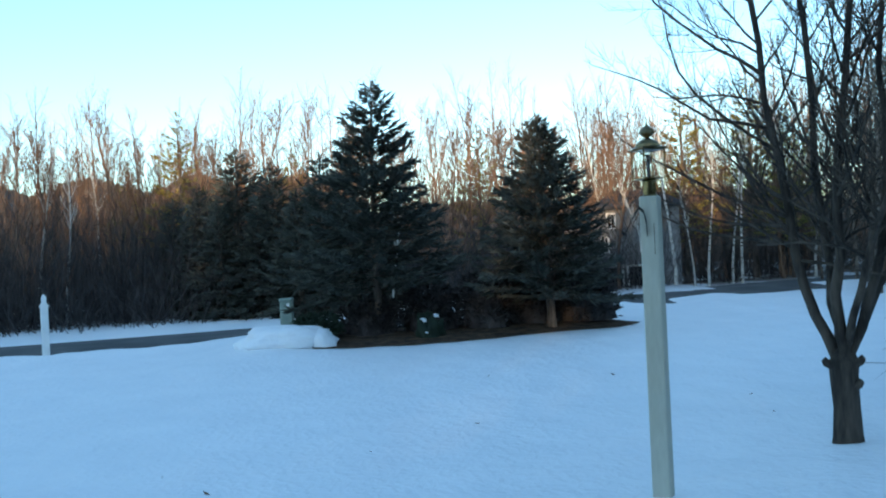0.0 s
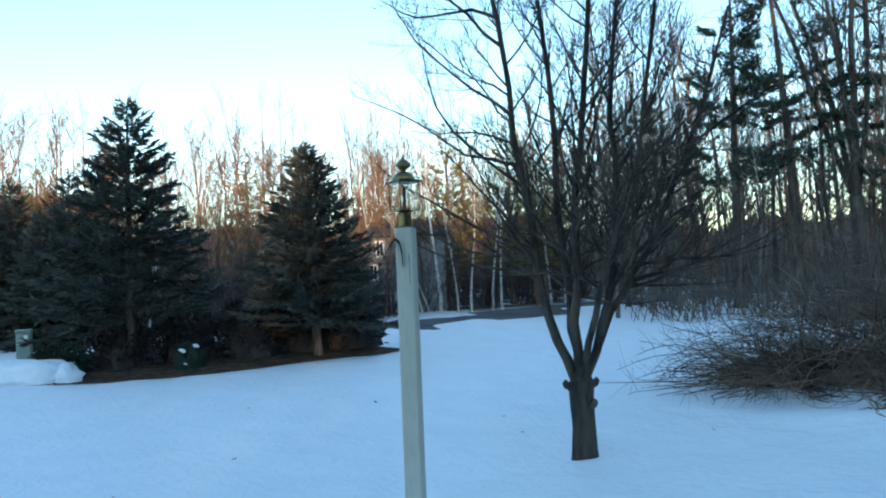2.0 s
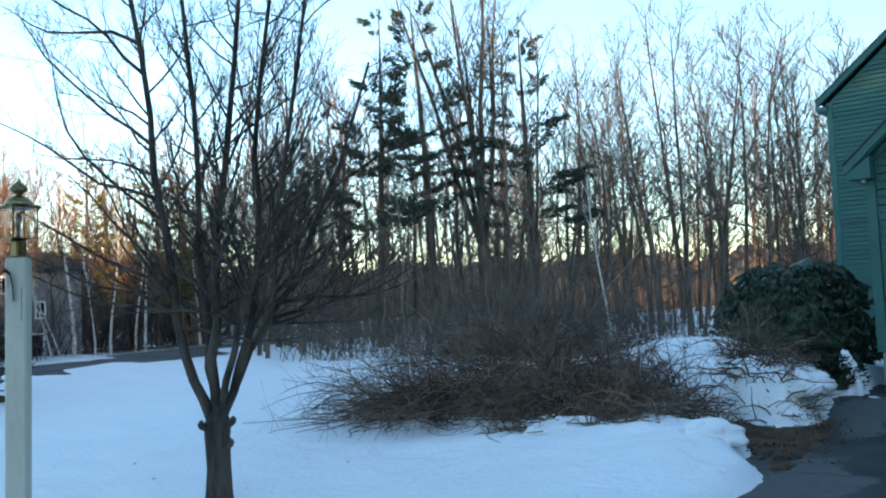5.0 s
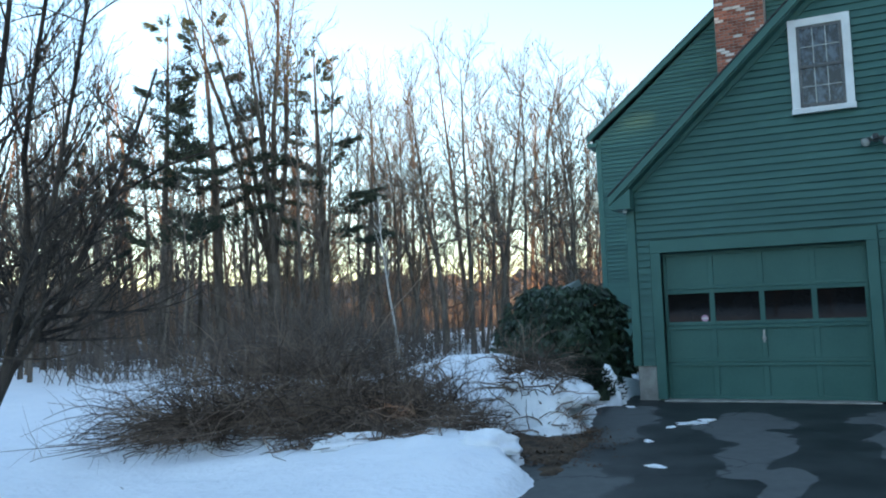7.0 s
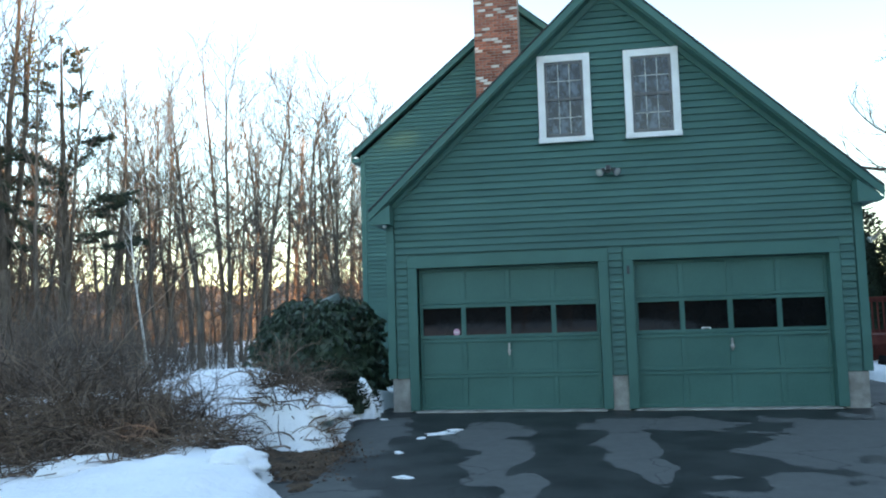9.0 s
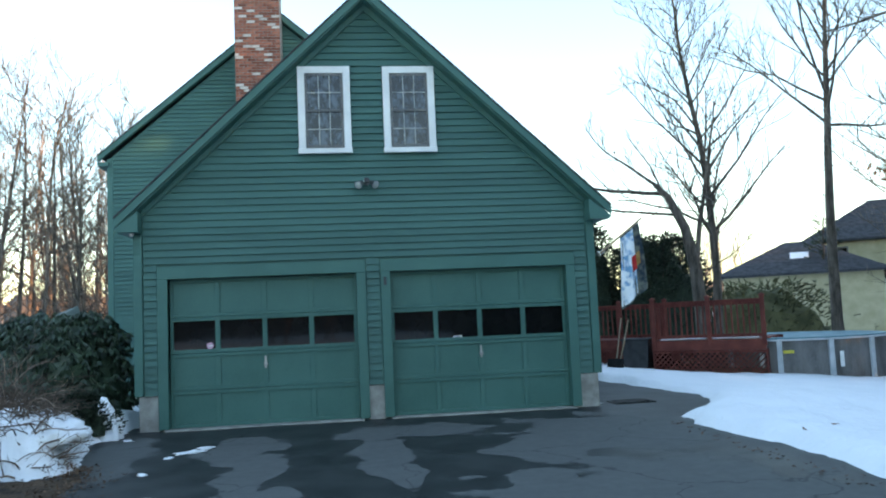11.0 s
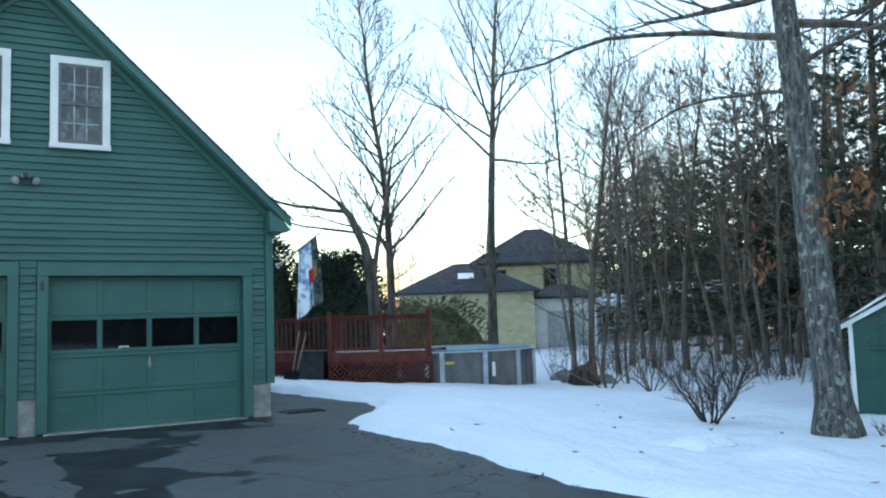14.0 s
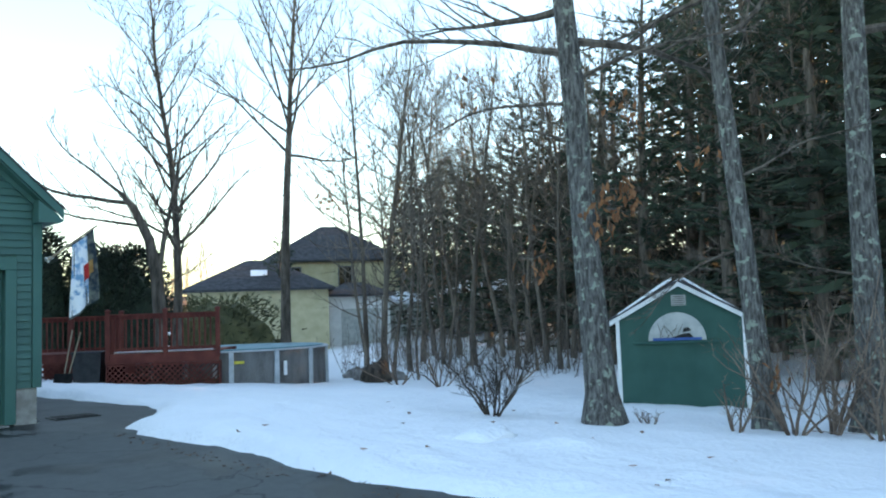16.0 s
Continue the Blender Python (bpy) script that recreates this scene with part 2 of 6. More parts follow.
def asphalt_material(name, patches):
    """Worn asphalt: dark where it is wet with melt water, pale grey in dry patches (centre x, y, half width, half depth)."""
    m = material(name, (0.022, 0.0255, 0.026), (0.044, 0.049, 0.048), 2.0, 0.5, 0.35, 120, bump_distance=0.006, spec=0.15)
    t = m.node_tree
    n, ln = t.nodes, t.links.new
    p = n["Principled BSDF"]
    old = p.inputs["Base Color"].links[0].from_socket
    tc = n.new("ShaderNodeTexCoord")
    wob = n.new("ShaderNodeTexNoise")
    wob.inputs["Scale"].default_value, wob.inputs["Detail"].default_value = 1.6, 5
    ln(tc.outputs["Object"], wob.inputs["Vector"])
    total = None
    for x, y, a, b in patches:
        mp = n.new("ShaderNodeMapping")
        mp.inputs["Location"].default_value = (-x / a, -y / b, 0)
        mp.inputs["Scale"].default_value = (1 / a, 1 / b, 0)
        ln(tc.outputs["Object"], mp.inputs[0])
        dist = n.new("ShaderNodeVectorMath")
        dist.operation = "LENGTH"
        ln(mp.outputs[0], dist.inputs[0])
        sub = n.new("ShaderNodeMath")
        sub.operation = "MULTIPLY_ADD"
        sub.inputs[1].default_value = 2.6
        ln(wob.outputs[0], sub.inputs[0])
        ln(dist.outputs["Value"], sub.inputs[2])
        mr = n.new("ShaderNodeMapRange")
        mr.inputs["From Min"].default_value, mr.inputs["From Max"].default_value = 2.36, 2.28
        ln(sub.outputs[0], mr.inputs[0])
        if total is None:
            total = mr.outputs[0]
        else:
            mx = n.new("ShaderNodeMath")
            mx.operation = "MAXIMUM"
            ln(total, mx.inputs[0])
            ln(mr.outputs[0], mx.inputs[1])
            total = mx.outputs[0]
    vor = n.new("ShaderNodeTexVoronoi")
    vor.feature = "DISTANCE_TO_EDGE"
    vor.inputs["Scale"].default_value = 0.42
    warp = n.new("ShaderNodeVectorMath")
    warp.operation = "MULTIPLY_ADD"
    warp.inputs[1].default_value = (0.9, 0.9, 0)
    ln(wob.outputs["Color"], warp.inputs[0])
    ln(tc.outputs["Object"], warp.inputs[2])
    ln(warp.outputs[0], vor.inputs["Vector"])
    crack = n.new("ShaderNodeMapRange")
    crack.inputs["From Min"].default_value, crack.inputs["From Max"].default_value = 0.002, 0.006
    crack.inputs["To Min"].default_value, crack.inputs["To Max"].default_value = 0.6, 1.0
    ln(vor.outputs["Distance"], crack.inputs[0])
    if total is not None:
        mix = n.new("ShaderNodeMix")
        mix.data_type = "RGBA"
        ln(total, mix.inputs["Factor"])
        ln(old, mix.inputs["A"])
        fine = n.new("ShaderNodeTexNoise")
        fine.inputs["Scale"].default_value, fine.inputs["Detail"].default_value, fine.inputs["Roughness"].default_value = 7.0, 9.0, 0.75
        ln(tc.outputs["Object"], fine.inputs["Vector"])
        dry = n.new("ShaderNodeValToRGB")
        dry.color_ramp.elements[0].color, dry.color_ramp.elements[1].color = (0.07, 0.076, 0.074, 1), (0.145, 0.152, 0.146, 1)
        ln(fine.outputs[0], dry.inputs[0])
        ln(dry.outputs[0], mix.inputs["B"])
        dark = n.new("ShaderNodeMix")
        dark.data_type, dark.blend_type = "RGBA", "MULTIPLY"
        dark.inputs["Factor"].default_value = 1.0
        ln(mix.outputs["Result"], dark.inputs["A"])
        ln(crack.outputs[0], dark.inputs["B"])
        ln(dark.outputs["Result"], p.inputs["Base Color"])
        rr = n.new("ShaderNodeMapRange")
        rr.inputs["To Min"].default_value, rr.inputs["To Max"].default_value = 0.5, 0.9
        ln(total, rr.inputs[0])
        ln(rr.outputs[0], p.inputs["Roughness"])
    return m


def add_lichen(m):
    n, ln = m.node_tree.nodes, m.node_tree.links.new
    p = n["Principled BSDF"]
    tc, nz, mr, mix = n.new("ShaderNodeTexCoord"), n.new("ShaderNodeTexNoise"), n.new("ShaderNodeMapRange"), n.new("ShaderNodeMix")
    nz.inputs["Scale"].default_value, nz.inputs["Detail"].default_value = 9.0, 9
    ln(tc.outputs["Object"], nz.inputs["Vector"])
    mr.inputs["From Min"].default_value, mr.inputs["From Max"].default_value = 0.58, 0.64
    ln(nz.outputs[0], mr.inputs[0])
    mix.data_type = "RGBA"
    ln(mr.outputs[0], mix.inputs["Factor"])
    ln(p.inputs["Base Color"].links[0].from_socket, mix.inputs["A"])
    mix.inputs["B"].default_value = (0.27, 0.31, 0.25, 1)
    ln(mix.outputs["Result"], p.inputs["Base Color"])


add_lichen(M["bark_oak"])
M["snow"] = snow_material()
M["asphalt"] = asphalt_material("wet driveway asphalt", [(1.3, -1.9, 0.5, 0.9), (1.55, -3.5, 0.3, 1.2), (1.9, -5.0, 0.2, 0.8), (3.4, -1.3, 0.95, 0.6), (2.95, -2.7, 0.32, 1.2), (3.1, -4.2, 0.18, 0.7), (5.7, -2.2, 1.1, 1.3), (5.2, -5.4, 1.4, 1.6), (4.6, -3.3, 0.5, 0.7), (-0.2, -2.3, 0.4, 1.5), (0.2, -5.6, 0.4, 0.9)])
M["road"] = material("worn road asphalt", (0.075, 0.078, 0.08), (0.135, 0.135, 0.133), 0.6, 0.85, 0.35, 60, bump_distance=0.006, spec=0.2)


# ---- mesh helpers ----
def link_mesh(name, bm, mat, parent=None, label="", smooth=False):
    me = bpy.data.meshes.new(name)
    bm.to_mesh(me)
    bm.free()
    me.materials.append(M[mat] if isinstance(mat, str) else mat)
    if smooth:
        for f in me.polygons:
            f.use_smooth = True
    ob = new(name, me)
    if parent:
        ob.parent = parent
    if label:
        ob["label"] = label
    return ob


def part(name, bm, mat, parent, label="", smooth=False):
    return link_mesh(name, bm, mat, parent, label, smooth)


def raw(name, verts, faces, mat, parent=None, label="", smooth=False):
    me = bpy.data.meshes.new(name)
    me.from_pydata(verts, [], faces)
    me.materials.append(M[mat] if isinstance(mat, str) else mat)
    if smooth:
        me.polygons.foreach_set("use_smooth", [True] * len(me.polygons))
    ob = new(name, me)
    if parent:
        ob.parent = parent
    if label:
        ob["label"] = label
    return ob


def empty(name, m, label, category, group="", kind=""):
    ob = new(name)
    ob.empty_display_size = 0.2
    ob.matrix_basis = m
    return tagged(ob, label, category, group, kind)


def box(x0, x1, y0, y1, z0, z1, bevel=0.0, bm=None):
    """A box between the limits, its edges rounded by bevel."""
    b = bmesh.new()
    bmesh.ops.create_cube(b, size=1, matrix=Matrix.Translation(((x0 + x1) / 2, (y0 + y1) / 2, (z0 + z1) / 2)) @ Matrix.Diagonal((x1 - x0, y1 - y0, z1 - z0, 1)))
    if bevel:
        bmesh.ops.bevel(b, geom=b.edges[:], offset=bevel, segments=1, affect="EDGES")
    if bm is None:
        return b
    me = bpy.data.meshes.new("tmp")
    b.to_mesh(me)
    b.free()
    bm.from_mesh(me)
    bpy.data.meshes.remove(me)
    return bm


def prism(outline, y0, y1, m=None):
    """An outline in x and z, drawn from y0 to y1."""
    b = bmesh.new()
    front = [b.verts.new((x, y0, z)) for x, z in outline]
    back = [b.verts.new((x, y1, z)) for x, z in outline]
    b.faces.new(front)
    b.faces.new(back[::-1])
    k = len(outline)
    for i in range(k):
        b.faces.new((front[i], back[i], back[(i + 1) % k], front[(i + 1) % k]))
    bmesh.ops.recalc_face_normals(b, faces=b.faces[:])
    if m:
        b.transform(m)
    return b


def lathe(profile, sides=16, m=None):
    """A profile of (radius, z) turned round z."""
    b = bmesh.new()
    rings = [[b.verts.new((r * math.cos(2 * math.pi * i / sides), r * math.sin(2 * math.pi * i / sides), z)) for i in range(sides)] for r, z in profile]
    for lo, hi in zip(rings, rings[1:]):
        for i in range(sides):
            b.faces.new((lo[i], lo[(i + 1) % sides], hi[(i + 1) % sides], hi[i]))
    b.faces.new(rings[0][::-1])
    b.faces.new(rings[-1])
    if m:
        b.transform(m)
    return b


class Tubes:
    """Collects tapered tubes and flat leaves for one mesh."""

    def __init__(self):
        self.v, self.f = [], []

    def add(self, pts, radii, sides=4):
        pts = np.asarray(pts, float)
        d = pts[-1] - pts[0]
        d = d / (np.linalg.norm(d) + 1e-9)
        u = np.cross(d, (0.0, 0.0, 1.0) if abs(d[2]) < 0.9 else (1.0, 0.0, 0.0))
        u /= np.linalg.norm(u) + 1e-9
        w = np.cross(d, u)
        a = np.arange(sides) * 2 * math.pi / sides
        ring = np.cos(a)[:, None] * u + np.sin(a)[:, None] * w
        base = len(self.v)
        self.v.extend((pts[:, None, :] + np.asarray(radii, float)[:, None, None] * ring[None]).reshape(-1, 3).tolist())
        for k in range(len(pts) - 1):
            o = base + k * sides
            for i in range(sides):
                j = (i + 1) % sides
                self.f.append((o + i, o + j, o + sides + j, o + sides + i))
        if sides >= 3:
            self.f.append(tuple(base + (len(pts) - 1) * sides + i for i in range(sides)))

    def cone(self, p, d, r):
        """A last thin twig."""
        p, d = np.asarray(p, float), np.asarray(d, float)
        u = np.cross(d, (0.31, 0.17, 0.93))
        u *= r / (np.linalg.norm(u) + 1e-9)
        w = np.cross(d, u)
        w *= r / (np.linalg.norm(w) + 1e-9)
        b = len(self.v)
        self.v.extend([(p + u).tolist(), (p - 0.5 * u + 0.87 * w).tolist(), (p - 0.5 * u - 0.87 * w).tolist(), (p + d).tolist()])
        self.f.extend([(b, b + 1, b + 3), (b + 1, b + 2, b + 3), (b + 2, b, b + 3)])

    def spike(self, p, d, r):
        """A needle-clad twig: a thin three-sided spindle from p along d."""
        p, d = np.asarray(p, float), np.asarray(d, float)
        u = np.cross(d, (0.31, 0.17, 0.93))
        u *= r / (np.linalg.norm(u) + 1e-9)
        w = np.cross(d, u)
        w *= r / (np.linalg.norm(w) + 1e-9)
        m = p + d * 0.4
        b = len(self.v)
        self.v.extend([p.tolist(), (m + u).tolist(), (m - 0.5 * u + 0.87 * w).tolist(), (m - 0.5 * u - 0.87 * w).tolist(), (p + d).tolist()])
        self.f.extend([(b, b + 2, b + 1), (b, b + 3, b + 2), (b, b + 1, b + 3), (b + 1, b + 2, b + 4), (b + 2, b + 3, b + 4), (b + 3, b + 1, b + 4)])

    def leaf(self, p, d, side, fold=0.0):
        """A leaf from p along d, with half-width vector side, folded along its middle."""
        p, d, side = np.asarray(p, float), np.asarray(d, float), np.asarray(side, float)
        nrm = np.cross(d, side)
        nrm = nrm / (np.linalg.norm(nrm) + 1e-9) * fold
        b = len(self.v)
        self.v.extend([p.tolist(), (p + d * 0.45 + side + nrm).tolist(), (p + d).tolist(), (p + d * 0.45 - side + nrm).tolist()])
        self.f.extend([(b, b + 1, b + 2), (b, b + 2, b + 3)])

    def done(self, name, mat, parent=None, label="", smooth=False):
        return raw(name, self.v, self.f, mat, parent, label, smooth)


# ---- ground ----
DRIVE = [(-0.5, 0.0), (-0.72, -1.0), (-0.45, -2.4), (-0.24, -3.3), (-0.3, -4.8), (0.0, -5.8), (0.1, -9.0), (0.0, -14.0), (-0.2, -24.0), (9.0, -24.0), (8.2, -12.0), (7.5, -9.0), (7.2, -7.8), (6.95, -6.8), (6.95, -5.7), (7.05, -4.2), (6.8, -2.1), (6.95, -1.5), (7.85, -0.6), (8.1, 0.6), (7.95, 2.6), (7.7, 5.0), (7.3, 6.5), (6.4, 6.8), (6.4, 0.0)]


def drive_z(x, y):
    return 0.0167 * min(0.0, max(y, -16.0)) - 0.004


def inside_distance(x, y, poly):
    """Distance to the outline, positive inside."""
    best, odd = 1e9, False
    for (ax, ay), (bx, by) in zip(poly, poly[1:] + poly[:1]):
        dx, dy = bx - ax, by - ay
        k = max(0.0, min(1.0, ((x - ax) * dx + (y - ay) * dy) / (dx * dx + dy * dy)))
        best = min(best, math.hypot(x - ax - k * dx, y - ay - k * dy))
        if (ay > y) != (by > y) and x < ax + (y - ay) / (by - ay) * dx:
            odd = not odd
    return best if odd else -best


def road_x(y):
    """The middle of the road, which bends away beyond the lawn."""
    return -24.7 - 6.0 * math.tanh((y + 1) / 14)


ROAD_HALF = 2.7
MOUNDS = [(-3.2, -0.4, 2.2, 1.8, 0.85), (-1.0, -2.45, 0.5, 0.75, 0.42), (-0.8, -5.4, 0.55, 0.6, 0.14), (-4.5, -3.2, 2.4, 1.2, 0.2), (-3.3, -5.0, 1.5, 0.32, 0.1), (-1.5, -4.7, 0.8, 0.3, 0.09), (-2.1, -1.9, 0.7, 0.5, 0.22), (-2.9, -4.25, 0.8, 0.25, 0.14),
          (-15.6, -13.0, 1.3, 0.9, 0.3), (8.8, -0.8, 1.2, 1.0, 0.1), (9.6, -6.9, 0.45, 0.4, 0.12), (9.0, 4.5, 2.2, 1.5, 0.1), (7.5, -4.5, 0.6, 1.6, 0.08)]


LEAVES = [(-0.1, -3.1), (-0.75, -3.15), (-1.35, -2.95), (-1.75, -3.15), (-1.5, -3.65), (-0.95, -4.05), (-0.5, -4.6), (-0.2, -5.2), (0.1, -5.3)]


def smooth(a, b, v):
    k = max(0.0, min(1.0, (v - a) / (b - a)))
    return k * k * (3 - 2 * k)


def ground_z(x, y):
    lawn = -0.30 + 0.10 * smooth(-6, -14, x)
    side = 0.0167 * min(0.0, max(y, -16.0)) + 0.09
    z = lawn + (side - lawn) * smooth(-5.0, -0.6, x)
    z += -0.065 * max(0.0, min(x - 8.0, 11.5)) + 1.25 * smooth(20, 48, x)
    z += 1.5 * smooth(50, 160, math.hypot(x, y))
    for mx, my, a, b, h in MOUNDS:
        k = ((x - mx) / a) ** 2 + ((y - my) / b) ** 2
        if k < 6:
            z += h * math.exp(-k)
    z += 0.06 * noise.noise((x * 0.35, y * 0.35, 0.0)) + 0.032 * noise.noise((x * 1.7, y * 1.7, 3.0)) + 0.016 * noise.noise((x * 5.0, y * 5.0, 7.0))
    if -7.5 < x < 0 and -6.0 < y < 1.0:
        z += 0.06 * abs(noise.noise((x * 2.2, y * 2.2, 4.0))) + 0.03 * noise.noise((x * 3.7, y * 3.7, 11.0))
    if 6.5 < x < 18 and -12 < y < 3:
        z += 0.035 * noise.noise((x * 2.3, y * 2.3, 14.0)) + 0.02 * noise.noise((x * 5.5, y * 5.5, 15.0))
    if -14 < x < -1 and -15 < y < -5:
        z += 0.018 * noise.noise((x * 2.6, y * 2.6, 16.0))
    rx = abs(x - road_x(y)) - ROAD_HALF
    if rx < 1.6 and -88 < y < 88:
        bank = 0.16 * math.exp(-((rx - 0.5) / 0.45) ** 2) * (0.7 + 0.6 * noise.noise((x * 0.9, y * 0.9, 5.0)))
        z = (-0.36) + (z + bank + 0.36) * smooth(-0.15, 0.3, rx)
    if -2.5 < x < 11 and -26 < y < 9:
        d = inside_distance(x, y, DRIVE) + 0.12 * noise.noise((x * 1.9, y * 1.9, 1.0)) + 0.05 * noise.noise((x * 6, y * 6, 2.0))
        if d > -0.45:
            dz = drive_z(x, y) - 0.05
            z = z + (dz - z) * smooth(-0.38, 0.04, d) ** 1.6
    if -2.2 < x < 0.6 and -5.8 < y < -2.4:
        d = inside_distance(x, y, LEAVES) + 0.14 * noise.noise((x * 2.3, y * 2.3, 6.0)) + 0.05 * noise.noise((x * 7, y * 7, 8.0))
        if d > -0.3:
            z = z + (drive_z(x, y) - 0.06 - z) * smooth(-0.22, 0.05, d)
    if -0.6 < x < 6.5 and 0.0 < y < 8.0:
        z = -0.1
    return z


def steps(*spans):
    out = []
    for a, b, s in spans:
        out += list(np.arange(a, b - s * 0.5, s))
    return out


def spread(a, b, k):
    return [a + (b - a) * (i / k) ** 2.2 for i in range(1, k + 1)]


gx = spread(-20, -600, 26)[::-1] + steps((-20.0, -8.0, 0.4), (-8.0, -2.0, 0.16), (-2.0, 9.5, 0.09), (9.5, 20.0, 0.3), (20.0, 20.2, 0.2)) + spread(20, 600, 26)
gy = spread(-20, -600, 22)[::-1] + steps((-20.0, -10.0, 0.35), (-10.0, 1.5, 0.1), (1.5, 9.0, 0.25), (9.0, 24.0, 0.6), (24.0, 24.2, 0.2)) + spread(24, 600, 24)
gv = [(x, y, ground_z(x, y)) for y in gy for x in gx]
gw = len(gx)
gf = [(j * gw + i, j * gw + i + 1, (j + 1) * gw + i + 1, (j + 1) * gw + i) for j in range(len(gy) - 1) for i in range(gw - 1)]
tagged(raw("ground", gv, gf, "snow", smooth=True), "old crusted snow over lawn and woodland floor", "snow ground", kind="structure")

# driveway: one gently sloping sheet
dxs, dys = steps((-1.6, 9.8, 0.3)), steps((-24.0, 7.3, 0.3))
dv = [(x, y, drive_z(x, y) + 0.006 * noise.noise((x, y, 9))) for y in dys for x in dxs]
dw = len(dxs)
df = []
for j in range(len(dys) - 1):
    for i in range(dw - 1):
        cx, cy = dxs[i] + 0.15, dys[j] + 0.15
        if inside_distance(cx, cy, DRIVE) > -0.5 and not (-0.5 < cx < 6.4 and cy > 0.2):
            df.append((j * dw + i, j * dw + i + 1, (j + 1) * dw + i + 1, (j + 1) * dw + i))
tagged(raw("driveway", dv, df, "asphalt"), "black asphalt driveway, wet with paler dry patches", "driveway", kind="structure")

# bare ground under wet leaves, between the snow and the asphalt
lxs, lys = steps((-2.0, 0.4, 0.1)), steps((-5.6, -2.6, 0.1))
lv = [(x, y, drive_z(x, y) - 0.012 + 0.03 * smooth(0.0, 0.25, inside_distance(x, y, LEAVES)) + 0.025 * noise.noise((x * 5, y * 5, 2))) for y in lys for x in lxs]
lw = len(lxs)
lf = [(j * lw + i, j * lw + i + 1, (j + 1) * lw + i + 1, (j + 1) * lw + i) for j in range(len(lys) - 1) for i in range(lw - 1) if inside_distance(lxs[i] + 0.05, lys[j] + 0.05, LEAVES) > -0.3 and lxs[i] < 0.02 - 0.2 * noise.noise((0, lys[j] * 2, 3))]
tagged(raw("leaf_bed", lv, lf, "mulch", smooth=True), "bare brown ground under wet leaves beside the driveway", "bare ground", kind="structure")

# road
rv, rf = [], []
rys = list(np.arange(-90, 91, 2.0))
for y in rys:
    x = road_x(y)
    for k in range(5):
        o = -ROAD_HALF - 0.2 + (2 * ROAD_HALF + 0.4) * k / 4
        rv.append((x + o, y, -0.29 + 0.05 * (1 - (o / ROAD_HALF) ** 2)))
rf = [(j * 5 + i, j * 5 + i + 1, j * 5 + 6 + i, j * 5 + 5 + i) for j in range(len(rys) - 1) for i in range(4)]
tagged(raw("road", rv, rf, "road"), "grey asphalt road between low snow banks", "road", kind="structure")

# mulch bed under the spruces
bed = [(-14.0, -12.2), (-14.1, -10.5), (-14.2, -8.0), (-14.6, -5.6), (-15.2, -4.9), (-17.6, -5.4), (-18.6, -8.0), (-18.4, -11.6), (-16.5, -12.9)]
bv, bf = [(-16.3, -9.2, -0.1)], []
for ring, s in ((1, 0.6), (2, 1.0)):
    for i in range(len(bed) * 4):
        a, b = bed[i // 4], bed[(i // 4 + 1) % len(bed)]
        k = (i % 4) / 4
        x, y = a[0] + (b[0] - a[0]) * k, a[1] + (b[1] - a[1]) * k
        x, y = -16.3 + (x + 16.3) * s, -9.2 + (y + 9.2) * s
        x += 0.12 * noise.noise((x * 2, y * 2, 0))
        bv.append((x, y, ground_z(x, y) + (0.10 if ring == 1 else 0.012)))
bn = len(bed) * 4
bf = [(0, 1 + i, 1 + (i + 1) % bn) for i in range(bn)] + [(1 + i, 1 + bn + i, 1 + bn + (i + 1) % bn, 1 + (i + 1) % bn) for i in range(bn)]
tagged(raw("planting_bed", bv, bf, "mulch", smooth=True), "bare brown mulch bed under the spruces, clear of snow", "planting bed", kind="structure")


# ---- garage wing and main house ----
GX0, GX1, APEX_X, APEX_Z, EAVE_Z, HALF = -0.4, 6.38, 3.0, 6.44, 3.04, 3.62
DOORS = ((0.045, 2.745), (3.245, 5.925))
SLOPE = (APEX_Z - EAVE_Z) / HALF
LAP = 0.104

garage = empty("garage", pose(0, 0, 0), "green clapboard two-car garage wing with white gable windows", "garage")
house = empty("house", pose(0, 0, 0), "green clapboard main house with a brick chimney behind the garage", "house")


def roof_z(x):
    return APEX_Z - SLOPE * abs(x - APEX_X)


# front wall in pieces round the two door openings
WALL_T = 0.18
front = part("wall", prism([(GX0, 2.15), (GX1, 2.15), (GX1, roof_z(GX1) - 0.12), (APEX_X, APEX_Z - 0.13), (GX0, roof_z(GX0) - 0.12)], 0.0, WALL_T), "siding", garage)
for a, b in ((GX0, DOORS[0][0]), (DOORS[0][1], DOORS[1][0]), (DOORS[1][1], GX1)):
    part("wall_pier", box(a, b, 0.0, WALL_T, 0.5, 2.15), "siding", garage)
    part("foundation_pier", box(a + (0.03 if a < 0 else 0.12), b - (0.03 if b > 6 else 0.12), -0.012, WALL_T, -0.15, 0.5, 0.01), "concrete", garage, "bare concrete footing")
for x0, x1 in ((GX0, GX0 + 0.15), (GX1 - 0.15, GX1)):
    part("side_wall", box(x0, x1, WALL_T, 7.2, -0.1, 3.0), "siding", garage)
part("back_wall", box(GX0, GX1, 7.05, 7.2, -0.1, 3.0), "siding", garage)
part("floor_slab", box(GX0, GX1, 0.0, 7.1, -0.12, 0.0), "concrete", garage)
part("ceiling_panel", box(GX0 + 0.15, GX1 - 0.15, WALL_T, 7.0, 2.6, 2.65), "dark_inside", garage)

# openings of the gable windows are covered by the window units set on the wall
WINDOWS = [(1.972, 2.752, 3.945, 5.267), (3.24, 4.026, 3.94, 5.26)]
CASE_D = 0.13


